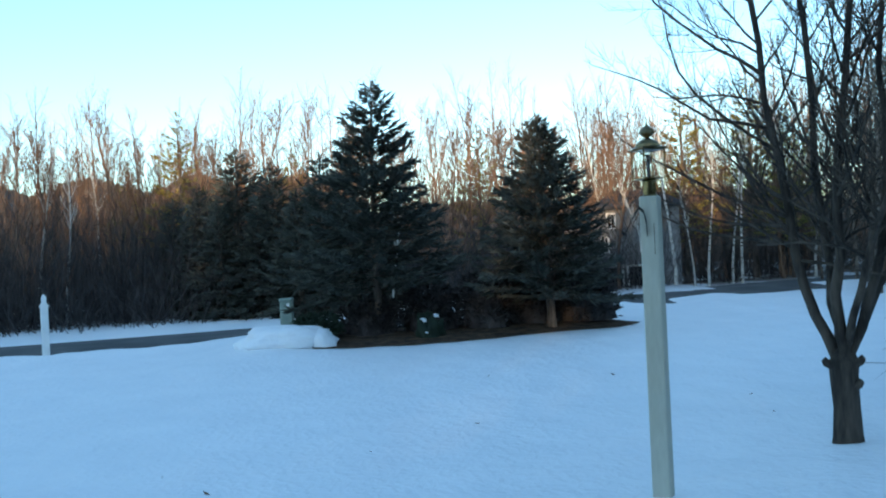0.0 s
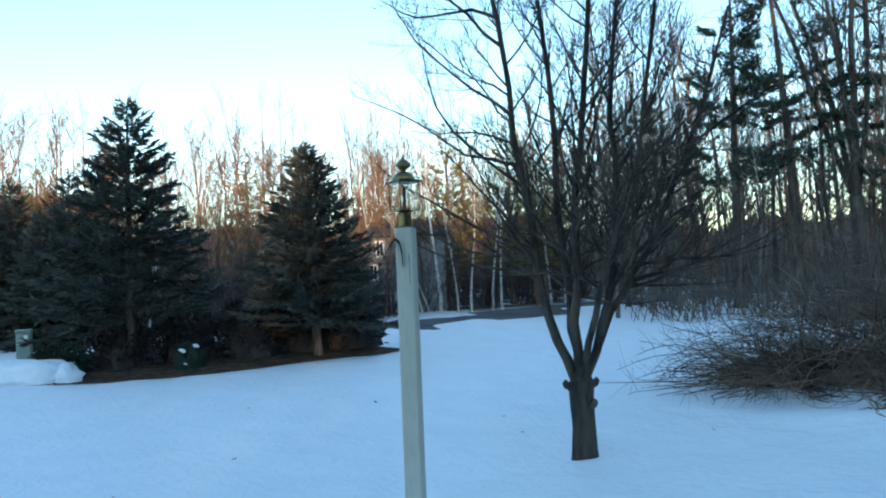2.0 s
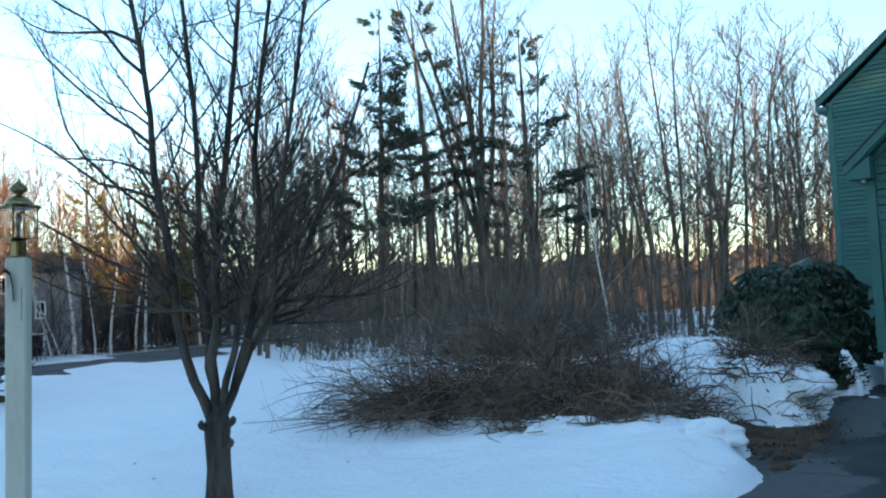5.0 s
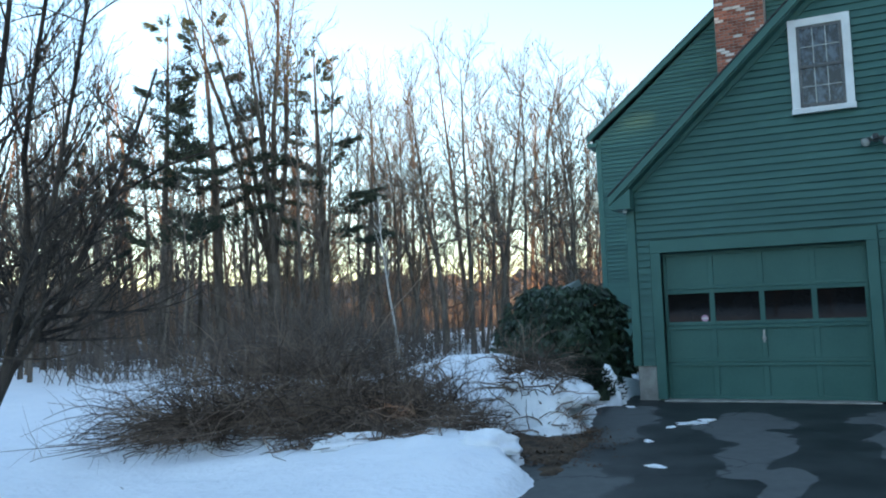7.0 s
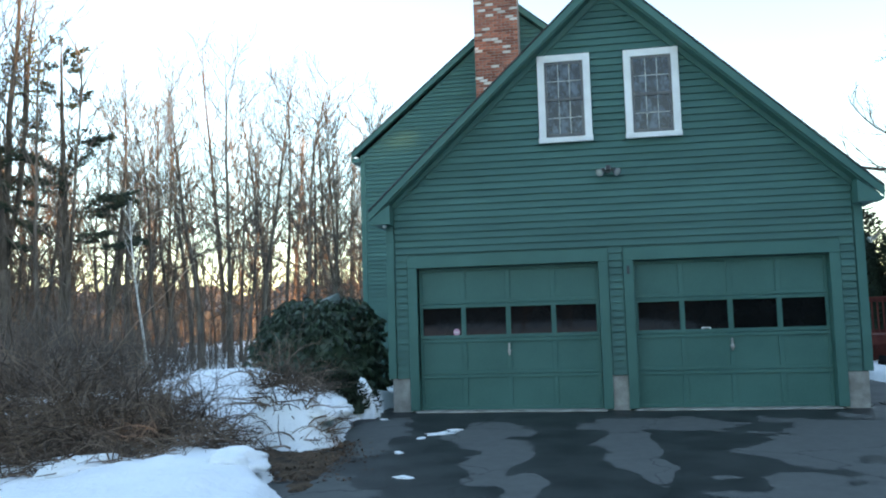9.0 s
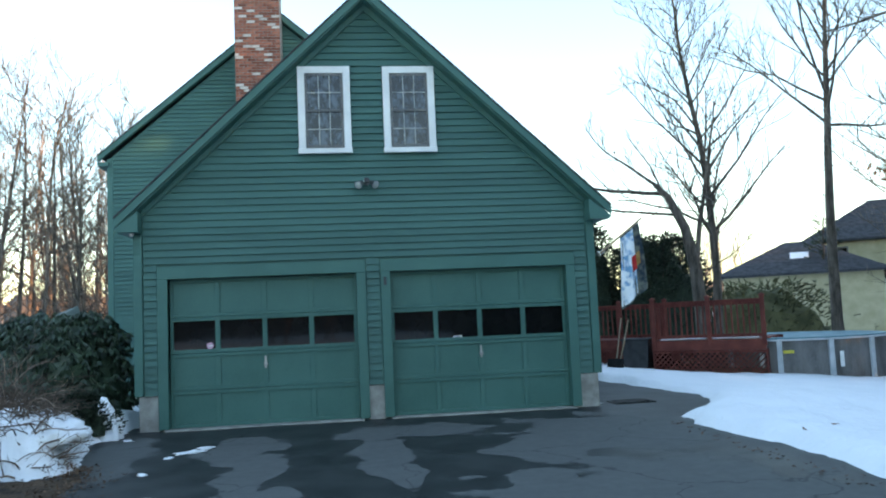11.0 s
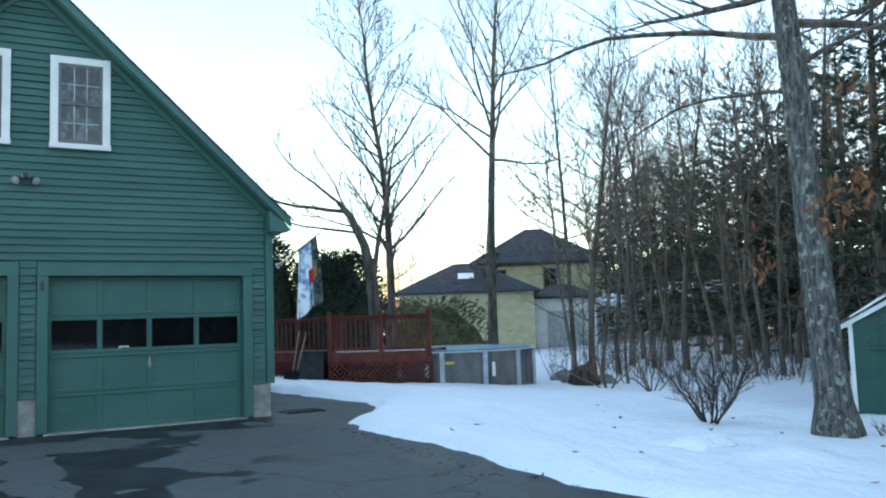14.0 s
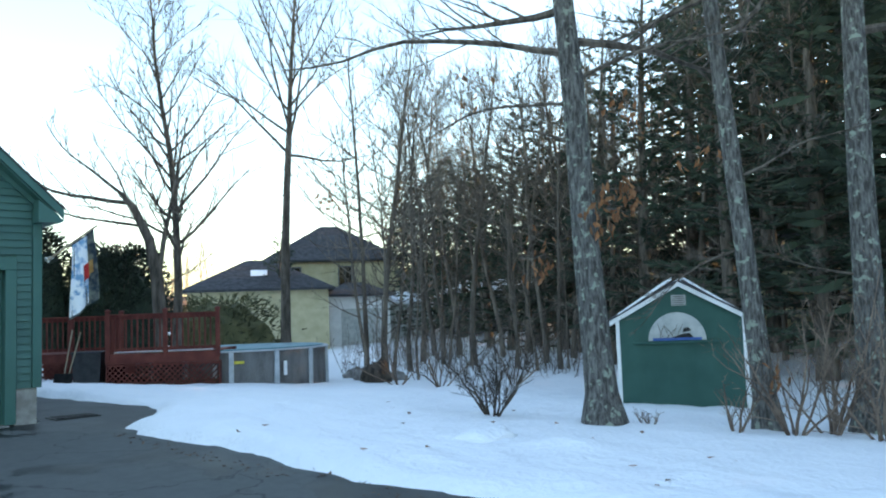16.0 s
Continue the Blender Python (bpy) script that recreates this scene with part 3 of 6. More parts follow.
def free_spans(z):
    zc = z + LAP / 2
    if zc < 0.5:
        return []
    left = max(GX0 + 0.11, APEX_X - (APEX_Z - 0.24 - z) / SLOPE)
    right = min(GX1 - 0.11, APEX_X + (APEX_Z - 0.24 - z) / SLOPE)
    if left >= right:
        return []
    cuts = []
    if zc < 2.33:
        cuts = [(x0 - 0.15, x1 + 0.15) for x0, x1 in DOORS]
    else:
        for x0, x1, z0, z1 in WINDOWS:
            if z0 - 0.02 < zc < z1 + 0.02:
                cuts.append((x0, x1))
    spans, x = [], left
    for a, b in cuts:
        spans.append((x, a))
        x = b
    spans.append((x, right))
    return spans


zz = 0.5
while zz < APEX_Z - 0.3:
    lower = free_spans(zz)
    for i, (a0, a1) in enumerate(lower):
        b0, b1 = a0, a1
        if i == 0:
            b0 = max(a0, APEX_X - (APEX_Z - 0.24 - zz - LAP) / SLOPE)
        if i == len(lower) - 1:
            b1 = min(a1, APEX_X + (APEX_Z - 0.24 - zz - LAP) / SLOPE)
        if a1 - a0 < 0.03:
            continue
        b1 = max(b1, b0 + 0.004)
        b = bmesh.new()
        v = [b.verts.new(p) for p in ((a0, -0.036, zz), (a1, -0.036, zz), (b1, -0.004, zz + LAP + 0.012), (b0, -0.004, zz + LAP + 0.012), (a0, 0.001, zz), (a1, 0.001, zz), (b1, 0.001, zz + LAP + 0.012), (b0, 0.001, zz + LAP + 0.012))]
        for f in ((0, 1, 2, 3), (4, 7, 6, 5), (0, 4, 5, 1), (3, 2, 6, 7), (0, 3, 7, 4), (1, 5, 6, 2)):
            b.faces.new([v[k] for k in f])
        part("clapboard", b, "siding", front)
    zz += LAP

# corner boards, door casings
part("corner_board", box(GX0 - 0.02, GX0 + 0.1, -0.056, 0.1, 0.5, 3.02, 0.004), "green_trim", garage)
part("corner_board", box(GX1 - 0.1, GX1 + 0.02, -0.056, 0.1, 0.5, 3.02, 0.004), "green_trim", garage)
for x0, x1 in DOORS:
    part("door_casing", box(x0 - 0.14, x0, -0.06, 0.12, 0.02, 2.15, 0.004), "green_trim", garage)
    part("door_casing", box(x1, x1 + 0.14, -0.06, 0.12, 0.02, 2.15, 0.004), "green_trim", garage)
    part("door_header", box(x0 - 0.14, x1 + 0.14, -0.063, 0.12, 2.15, 2.33, 0.004), "green_trim", garage)
    part("door_sill", box(x0 - 0.05, x1 + 0.05, -0.1, 0.2, -0.06, 0.012, 0.006), "concrete", garage, "worn concrete door sill")


def garage_door(x0, w, sticker):
    """Sectional door, 4 x 4 panels with a row of glazed ones."""
    d = empty("garage_door", pose(x0, 0.09, 0.012), "green panelled garage door with a row of dark windows", "garage door", "garage doors")
    h = 2.135
    rows = [(0.0, 0.53), (0.53, 1.06), (1.06, 1.58), (1.58, h)]
    for r, (z0, z1) in enumerate(rows):
        section = part("door_section", box(0.004, w - 0.004, 0.02, 0.05, z0 + 0.003, z1 - 0.003) if r != 2 else box(0.004, w - 0.004, 0.03, 0.05, z0 + 0.003, z0 + 0.07), "green_door", d)
        # rails and stiles stand proud of the panels
        for c in range(5):
            sx = c * w / 4
            half = 0.035 if 0 < c < 4 else 0.05
            a, b = max(0.004, sx - half), min(w - 0.004, sx + half)
            part("stile", box(a, b, 0.0, 0.035, z0 + 0.003, z1 - 0.003, 0.003), "green_door", section)
        part("rail", box(0.004, w - 0.004, -0.002, 0.034, z0 + 0.003, z0 + 0.055, 0.003), "green_door", section)
        part("rail", box(0.004, w - 0.004, -0.002, 0.034, z1 - 0.055, z1 - 0.003, 0.003), "green_door", section)
        if r == 2:
            for c in range(4):
                part("pane", box(c * w / 4 + 0.03, (c + 1) * w / 4 - 0.03, 0.028, 0.034, z0 + 0.05, z1 - 0.05), "dark_glass", section, "dark glass pane")
    handle = part("handle", lathe([(0.018, 0), (0.03, 0.006), (0.03, 0.014), (0.014, 0.02), (0.014, 0.05), (0.022, 0.055), (0.022, 0.07)], 12, pose(w / 2, 0.0, 0.86, 90)), "metal", d, "worn metal turn handle")
    part("handle_plate", box(w / 2 - 0.014, w / 2 + 0.014, -0.014, 0.0, 0.8, 0.98, 0.003), "metal", handle)
    if sticker == "round":
        part("sticker", lathe([(0.05, 0.0), (0.05, 0.004)], 20, pose(0.56, 0.024, 1.16, 90)), "pink", d, "round pink and white window sticker")
        part("sticker_bar", box(0.525, 0.595, 0.016, 0.02, 1.15, 1.17), "white_paint", d, "white bar of print")
    else:
        part("sticker", box(0.93, 1.06, 0.022, 0.026, 1.1, 1.14), "white_paint", d, "small white window sticker")
        part("sticker_bar", box(0.95, 1.04, 0.018, 0.022, 1.115, 1.127), "black_paint", d, "dark bar of print")
    return d


garage_door(DOORS[0][0], DOORS[0][1] - DOORS[0][0], "round")
garage_door(DOORS[1][0], DOORS[1][1] - DOORS[1][0], "square")


def sash_window(parent, x0, x1, z0, z1, y):
    """A white-cased double-hung window, six panes over six, curtain and reflections coloured in."""
    w = part("window", prism([(x0, z0), (x1, z0), (x1, z1), (x0, z1)], y - 0.001, y + 0.02), "dark_inside", parent)
    c = 0.105
    part("casing", box(x0, x0 + c, y - 0.045, y, z0, z1, 0.004), "white_paint", w, "white painted casing")
    part("casing", box(x1 - c, x1, y - 0.045, y, z0, z1, 0.004), "white_paint", w, "white painted casing")
    part("casing", box(x0 + c, x1 - c, y - 0.043, y, z1 - c, z1, 0.004), "white_paint", w, "white painted casing")
    part("sill", box(x0 - 0.01, x1 + 0.01, y - 0.06, y, z0 - 0.005, z0 + 0.07, 0.004), "white_paint", w, "white painted sill")
    a, b, lo, hi = x0 + c, x1 - c, z0 + 0.07, z1 - c
    mid = (lo + hi) / 2
    for k, (s0, s1) in enumerate(((lo, mid + 0.02), (mid - 0.02, hi))):
        yo = y - 0.030 + (0.014 if k == 0 else 0.0)
        s = part("sash", box(a, a + 0.04, yo, yo + 0.014, s0, s1), "sash", w, "grey sash frame")
        part("stile", box(b - 0.04, b, yo, yo + 0.014, s0, s1), "sash", s)
        part("rail", box(a + 0.04, b - 0.04, yo, yo + 0.014, s0, s0 + (0.06 if k == 0 else 0.04)), "sash", s)
        part("rail", box(a + 0.04, b - 0.04, yo, yo + 0.014, s1 - 0.04, s1), "sash", s)
        for i in (1, 2):
            xm = a + 0.04 + (b - a - 0.08) * i / 3
            part("muntin", box(xm - 0.006, xm + 0.006, yo + 0.002, yo + 0.01, s0 + 0.05, s1 - 0.04), "lunette", s)
        zm = (s0 + s1) / 2
        part("muntin", box(a + 0.04, b - 0.04, yo + 0.003, yo + 0.009, zm - 0.006, zm + 0.006), "lunette", s)
        part("pane", box(a + 0.04, b - 0.04, yo + 0.0105, yo + 0.013, s0 + 0.04, s1 - 0.04), "pane_reflect", s, "glass pane with curtains and reflections coloured in")
    return w


# the pale blue mottling is reflected sky and branches put into the colour
M["pane_reflect"] = material("window pane with curtain and reflections coloured in", (0.004, 0.007, 0.012), (0.085, 0.115, 0.145), 9, 0.05, 0.0, 26, spec=0.5, stretch=(1.3, 1, 0.8), low=0.44, high=0.66)
for wx in WINDOWS:
    sash_window(garage, *wx, -0.042)

# roof of the garage: two thick slopes, rake boards and eave returns
for s in (-1, 1):
    tip = APEX_X + s * HALF
    part("roof_slope", prism([(APEX_X, APEX_Z), (tip, EAVE_Z), (tip, EAVE_Z - 0.025), (APEX_X, APEX_Z - 0.025)], -0.32, 7.3), "shingle", garage, "dark asphalt shingle roof slope")
    part("rake_board", prism([(APEX_X, APEX_Z - 0.027), (tip, EAVE_Z - 0.027), (tip, EAVE_Z - 0.16), (APEX_X, APEX_Z - 0.165)], -0.3, -0.26), "green_trim", garage, "green rake board")
    part("rake_soffit", prism([(APEX_X, APEX_Z - 0.16), (tip - s * 0.05, EAVE_Z - 0.12), (tip - s * 0.05, EAVE_Z - 0.14), (APEX_X, APEX_Z - 0.19)], -0.26, -0.005), "green_trim", garage)
    part("frieze_board", prism([(APEX_X, APEX_Z - 0.19), (APEX_X + s * 3.3, roof_z(APEX_X + 3.3) - 0.17), (APEX_X + s * 3.3, roof_z(APEX_X + 3.3) - 0.27), (APEX_X, APEX_Z - 0.3)], -0.056, -0.006), "green_trim", garage)
    wall_x = GX0 if s < 0 else GX1
    part("eave_return", prism([(tip - s * 0.03, EAVE_Z - 0.16), (wall_x - s * 0.1, EAVE_Z - 0.16 + (abs(tip - wall_x) + 0.06) * SLOPE * 0.9), (wall_x - s * 0.1, EAVE_Z - 0.22), (tip - s * 0.03, EAVE_Z - 0.22)], -0.29, -0.05), "green_trim", garage)
    part("fascia", box(min(tip, wall_x), max(tip, wall_x), -0.28, 7.2, EAVE_Z - 0.2, EAVE_Z - 0.16), "green_trim", garage)

# main house behind: gable end with boards, roof
HX, HZ, HE, HY = 1.14, 9.38, 5.62, 8.2
HS = (HZ - HE - 0.13) / 4.34
main_wall = part("wall", prism([(-2.98, -0.2), (5.26, -0.2), (5.26, HE), (HX, HZ - 0.25), (-2.98, HE)], HY, HY + 7.5), "siding", house)
zz = 0.3
while zz < HZ - 0.6:
    a0 = max(-2.88, HX - (HZ - 0.35 - zz) / HS)
    a1 = min(5.16, HX + (HZ - 0.35 - zz) / HS)
    b0 = max(-2.88, HX - (HZ - 0.35 - zz - LAP) / HS)
    b1 = min(5.16, HX + (HZ - 0.35 - zz - LAP) / HS)
    b = bmesh.new()
    v = [b.verts.new(p) for p in ((a0, HY - 0.036, zz), (a1, HY - 0.036, zz), (b1, HY - 0.004, zz + LAP + 0.012), (b0, HY - 0.004, zz + LAP + 0.012), (a0, HY + 0.001, zz), (a1, HY + 0.001, zz), (b1, HY + 0.001, zz + LAP + 0.012), (b0, HY + 0.001, zz + LAP + 0.012))]
    for f in ((0, 1, 2, 3), (4, 7, 6, 5), (0, 4, 5, 1), (3, 2, 6, 7), (0, 3, 7, 4), (1, 5, 6, 2)):
        b.faces.new([v[k] for k in f])
    part("clapboard", b, "siding", main_wall)
    zz += LAP
part("corner_board", box(-3.0, -2.87, HY - 0.04, HY + 0.1, 0.2, HE + 0.02, 0.004), "green_trim", house)
for s in (-1, 1):
    tip = HX + s * 4.34
    tz = HE + 0.13
    part("roof_slope", prism([(HX, HZ - 0.03), (tip, tz - 0.03), (tip, tz - 0.06), (HX, HZ - 0.06)], HY - 0.17, HY + 7.8), "shingle", house, "dark asphalt shingle roof slope")
    part("rake_board", prism([(HX, HZ - 0.062), (tip, tz - 0.062), (tip, tz - 0.2), (HX, HZ - 0.22)], HY - 0.15, HY - 0.11), "green_trim", house, "green rake board")
    part("rake_soffit", prism([(HX, HZ - 0.2), (tip, tz - 0.16), (tip, tz - 0.19), (HX, HZ - 0.24)], HY - 0.11, HY - 0.005), "green_trim", house)
    part("fascia", box(min(tip, HX + s * 4.1), max(tip, HX + s * 4.1), HY - 0.13, HY + 7.7, tz - 0.3, tz - 0.2), "green_trim", house)

# brick chimney, brick by brick where it shows
chimney = part("chimney", box(0.17, 1.25, 7.42, HY - 0.02, 0, 11.0), "mortar", house, "red brick chimney with scattered whitened bricks")
rng = random.Random(4)
brick_mesh = {}


def brick(w, mat):
    key = (round(w, 3), mat)
    if key not in brick_mesh:
        b = box(-w / 2, w / 2, -0.05, 0.05, -0.0285, 0.0285, 0.004)
        me = bpy.data.meshes.new("brick")
        b.to_mesh(me)
        b.free()
        me.materials.append(M[mat])
        brick_mesh[key] = me
    return brick_mesh[key]


course, zb = 0, 6.0
while zb < 10.9:
    n_b = 5
    cell = 1.08 / (n_b + 0.5)
    xs = [(0.17 + cell * (i + 0.5 + (0.5 if course % 2 else 0)), cell - 0.011) for i in range(n_b)]
    xs += [(0.17 + cell * (0.25 if course % 2 else n_b + 0.25), cell / 2 - 0.011)]
    for bx, bw in xs:
        ob = new("brick", brick(bw, "brick_pale" if rng.random() < 0.13 else "brick"))
        ob.parent = chimney
        ob.location = (bx, 7.42 + 0.045 - rng.random() * 0.004, zb)
    if zb > 8.2:
        for i in range(2):
            ob = new("brick", brick(0.2, "brick"))
            ob.parent = chimney
            ob.location, ob.rotation_euler = (0.17 + 0.046, 7.58 + 0.3 * i + (0.1 if course % 2 else 0), zb), (0, 0, math.pi / 2)
    zb += 0.068
    course += 1


def flood_light():
    f = empty("flood_light", pose(2.95, -0.03, 3.5), "twin-headed metal floodlight on the gable wall", "flood light")
    part("mount", lathe([(0.05, 0), (0.055, 0.01), (0.05, 0.04), (0.03, 0.05)], 16, pose(0, 0, 0, 90)), "metal", f)
    part("sensor", box(-0.035, 0.035, -0.13, -0.05, -0.03, 0.05, 0.01), "grey_bin", f)
    for s in (-1, 1):
        h = part("lamp_head", lathe([(0.02, -0.06), (0.045, -0.03), (0.055, 0.03), (0.075, 0.09), (0.078, 0.1)], 16, pose(s * 0.085, -0.1, -0.03, 118, 0, s * 38) @ Matrix.Scale(0.8, 4)), "metal", f)
        part("lens", lathe([(0.072, 0.095), (0.06, 0.103), (0.03, 0.108)], 16, pose(s * 0.085, -0.1, -0.03, 118, 0, s * 38) @ Matrix.Scale(0.8, 4)), "lunette", h, "frosted lamp lens")


flood_light()
# small fittings by the doors
k = empty("door_keypad", pose(3.17, -0.05, 2.02), "small dark keypad beside the garage door", "keypad")
part("case", box(-0.02, 0.02, -0.03, 0, -0.07, 0.05, 0.005), "grey_bin", k)
k = empty("soffit_sensor", pose(-0.42, -0.12, 2.83), "small white sensor lamp under the eave", "sensor lamp")
part("base", box(-0.03, 0.03, -0.03, 0.08, 0.0, 0.05, 0.006), "grey_bin", k)
part("bulb", lathe([(0.02, -0.05), (0.035, -0.03), (0.03, 0.0)], 12), "white_paint", k)


# ---- trees and shrubs ----
def at(bearing, distance, dz=0.0):
    """A place on the ground by its bearing (degrees to the left of +y) and distance from the middle of the driveway."""
    x, y = 2.4 - distance * math.sin(radians(bearing)), -12.3 + distance * math.cos(radians(bearing))
    return Vector((x, y, ground_z(x, y) - 0.06 + dz))


def beyond_road(bearing, distance):
    """The distance, or the nearest one past the far bank of the road."""
    while True:
        x, y = 2.4 - distance * math.sin(radians(bearing)), -12.3 + distance * math.cos(radians(bearing))
        if x < road_x(y) - ROAD_HALF - 0.8 or distance > 70:
            return distance
        distance += 0.5


def unit(v):
    return v / (np.linalg.norm(v) + 1e-9)


def path(rng, p, d, length, n, wander, up):
    pts = [np.array(p, float)]
    d = unit(np.array(d, float))
    for _ in range(n):
        d = unit(d + rng.normal(0, wander, 3) + np.array((0, 0, up)))
        pts.append(pts[-1] + d * length / n)
    return pts


def side_shoots(rng, out, pts, r0, count, length, levels, sides, up=0.1, lo=0.25, spread=0.8, wander=0.12, thin=0.005, bent=False):
    """Side branches along a limb, with their own side branches down to the given level."""
    pts = np.array(pts)
    seg = len(pts) - 1
    for i in range(count):
        f = lo + (1 - lo) * (i + rng.random()) / count
        k = min(seg - 1, int(f * seg))
        p = pts[k] + (pts[k + 1] - pts[k]) * (f * seg - k)
        d = unit(pts[k + 1] - pts[k])
        side = unit(np.cross(d, rng.normal(0, 1, 3)))
        if side[2] < 0 and rng.random() < 0.6:
            side = -side
        w = unit(d + side * spread * (0.7 + 0.6 * rng.random()))
        ln = length * (1.15 - 0.75 * f) * (0.6 + 0.8 * rng.random())
        rr = max(thin, r0 * (1 - 0.6 * f) * 0.5)
        if levels == 1 and not bent:
            out.cone(p, unit(w + np.array((0, 0, up))) * ln, rr)
            continue
        n = 3 if levels > 1 else 2
        q = path(rng, p, w, ln, n, wander, up)
        out.add(q, [rr * (1 - 0.75 * j / n) for j in range(n + 1)], sides)
        if levels > 1:
            side_shoots(rng, out, q, rr, max(3, int(count * 0.62)), ln * 0.5, levels - 1, 3, up, 0.2, spread, wander, thin, bent)


def bare_trunk(rng, H, R, wander=0.035, n=9, flare=1.3, lean=(0, 0)):
    pts = [np.array((0.0, 0.0, -0.15))]
    d = np.array((lean[0], lean[1], 1.0))
    for i in range(n):
        d = unit(d + rng.normal(0, wander, 3) * (1, 1, 0) + np.array((0, 0, 0.02)))
        pts.append(pts[-1] + d * (H + 0.15) / n)
    rad = [R * (flare if i == 0 else 1.0) * (1 - i / n) ** 0.85 + 0.01 for i in range(n + 1)]
    return pts, rad


def bare_crown(rng, out, pts, R, crown, nb, spread, levels, low=60, high=22, sub=7, thin=0.006, up=0.035):
    pts = np.array(pts)
    n = len(pts) - 1
    H = pts[-1][2]
    for i in range(nb):
        s = crown + (0.98 - crown) * (i + rng.random()) / nb
        k = min(n - 1, int(s * n))
        p = pts[k] + (pts[k + 1] - pts[k]) * (s * n - k)
        a = radians(low + (high - low) * (s - crown) / (1 - crown) + rng.normal(0, 8))
        z = i * 2.4 + rng.random()
        d = np.array((math.sin(a) * math.cos(z), math.sin(a) * math.sin(z), math.cos(a)))
        ln = spread * H * (1.12 - s) ** 0.55 * (0.65 + 0.6 * rng.random())
        r = max(0.02, R * (1 - s) ** 0.85 * 0.55)
        q = path(rng, p, d, ln, 5, 0.11, up)
        out.add(q, [r * (1 - 0.8 * j / 5) for j in range(6)], 5 if r > 0.03 else 4)
        if levels > 1:
            side_shoots(rng, out, q, r, sub, ln * 0.5, levels - 1, 3, up * 0.7, thin=thin)


def hardwood(name, seed, H, R, crown, nb, spread, levels=3, bark="bark_wood", label="bare grey-brown hardwood tree in the winter woods", sub=8, thin=0.011, low=60, high=22, lean=(0, 0), wander=0.035):
    rng = np.random.default_rng(seed)
    t = empty(name, pose(0, 0, -300), label, "bare tree", "woodland trees")
    trunk, crown_t = Tubes(), Tubes()
    pts, rad = bare_trunk(rng, H, R, wander, lean=lean)
    trunk.add(pts, rad, 9)
    bare_crown(rng, crown_t, pts, R, crown, nb, spread, levels, sub=sub, thin=thin, low=low, high=high)
    trunk.done("trunk", bark, t, smooth=True)
    crown_t.done("crown", bark, t)
    return t


def conifer(name, seed, H, R, first, step, reach, per, needle, label, droop=-0.12, tuft=0.2, density=14, bark="bark_grey", tiered=False, tip_up=0.05, group="conifers", gap=0.0, blade=0.02):
    """Trunk, whorled limbs, and needle-clad twigs along each limb."""
    rng = np.random.default_rng(seed)
    t = empty(name, pose(0, 0, -300), label, "conifer", group)
    trunk, limbs, green = Tubes(), Tubes(), Tubes()
    pts, rad = bare_trunk(rng, H, R, 0.012)
    trunk.add(pts, rad, 9)
    pts = np.array(pts)
    z = first
    while z < H - 0.12:
        s = z / H
        prof = (1 - s) ** (0.8 if not tiered else 0.5)
        if tiered:
            prof *= 0.55 + 0.45 * math.sin(math.pi * min(1, s * 1.1))
        k = min(len(pts) - 2, int(s * (len(pts) - 1)))
        base = pts[k] + (pts[k + 1] - pts[k]) * (s * (len(pts) - 1) - k)
        m = max(3, int(per * (0.6 + 0.4 * prof) + rng.integers(0, 2)))
        off = rng.random() * 6.3
        for i in range(m):
            if rng.random() < gap:
                continue
            a = off + i * 2 * math.pi / m + rng.normal(0, 0.2)
            ln = reach * prof * (0.7 + 0.5 * rng.random()) + 0.08
            up0 = (0.55 * s - 0.05 if not tiered else 0.18) + rng.normal(0, 0.12)
            q = path(rng, base + np.array((0, 0, rng.normal(0, 0.5 * step))), (math.cos(a), math.sin(a), up0), ln, 4, 0.05, droop * (1 - s) + 0.02)
            q[-1][2] += tip_up * ln
            r = max(0.008, R * 0.22 * (1 - s))
            limbs.add(q, [r * (1 - 0.8 * j / 4) for j in range(5)], 4)
            qa = np.array(q)
            count = max(4, int(density * ln / 0.5))
            lo = 0.12 if not tiered else 0.45
            for _ in range(count):
                f = lo + (1 - lo) * rng.random() ** 0.8
                kk = min(3, int(f * 4))
                p = qa[kk] + (qa[kk + 1] - qa[kk]) * (f * 4 - kk)
                d = unit(qa[kk + 1] - qa[kk])
                side = unit(np.cross(d, (0, 0, 1))) * (1 if rng.random() < 0.5 else -1)
                w = d * (0.5 + 0.5 * rng.random()) + side * (0.25 + 0.75 * rng.random()) * (1.2 - f * 0.6) + np.array((0, 0, rng.normal(-0.08, 0.25)))
                if tiered:
                    p = p + side * rng.random() ** 0.7 * 0.34 * ln * f + np.array((0, 0, rng.normal(0, 0.05)))
                size = tuft * (0.6 + 0.8 * rng.random()) * (0.6 + 0.4 * min(1, ln))
                green.spike(p, unit(w) * size, size * 0.075 + blade * 0.4)
        z += step * (0.8 + 0.4 * rng.random()) * (1.15 - 0.5 * s)
    for _ in range(10):
        green.spike(pts[-1] - (0, 0, 0.2 * rng.random()), unit(rng.normal(0, 0.35, 3) + (0, 0, 0.9)) * tuft, 0.02)
    trunk.done("trunk", bark, t, smooth=True)
    tagged(limbs.done("limb_mass", bark, t), kind="stuff")
    tagged(green.done("needle_mass", needle, t), kind="stuff")
    return t


def stand(template, bearing, distance, turn=0.0, size=1.0, label="", dz=0.0, tall=1.0):
    p = at(bearing, distance, dz)
    t = copy_thing(template, pose(p.x, p.y, p.z, 0, 0, turn) @ Matrix.Diagonal((size, size, size * tall, 1)))
    if label:
        t["label"] = label
    return t


def discard(*templates):
    for t in templates:
        for o in (*t.children_recursive, t):
            bpy.data.objects.remove(o)


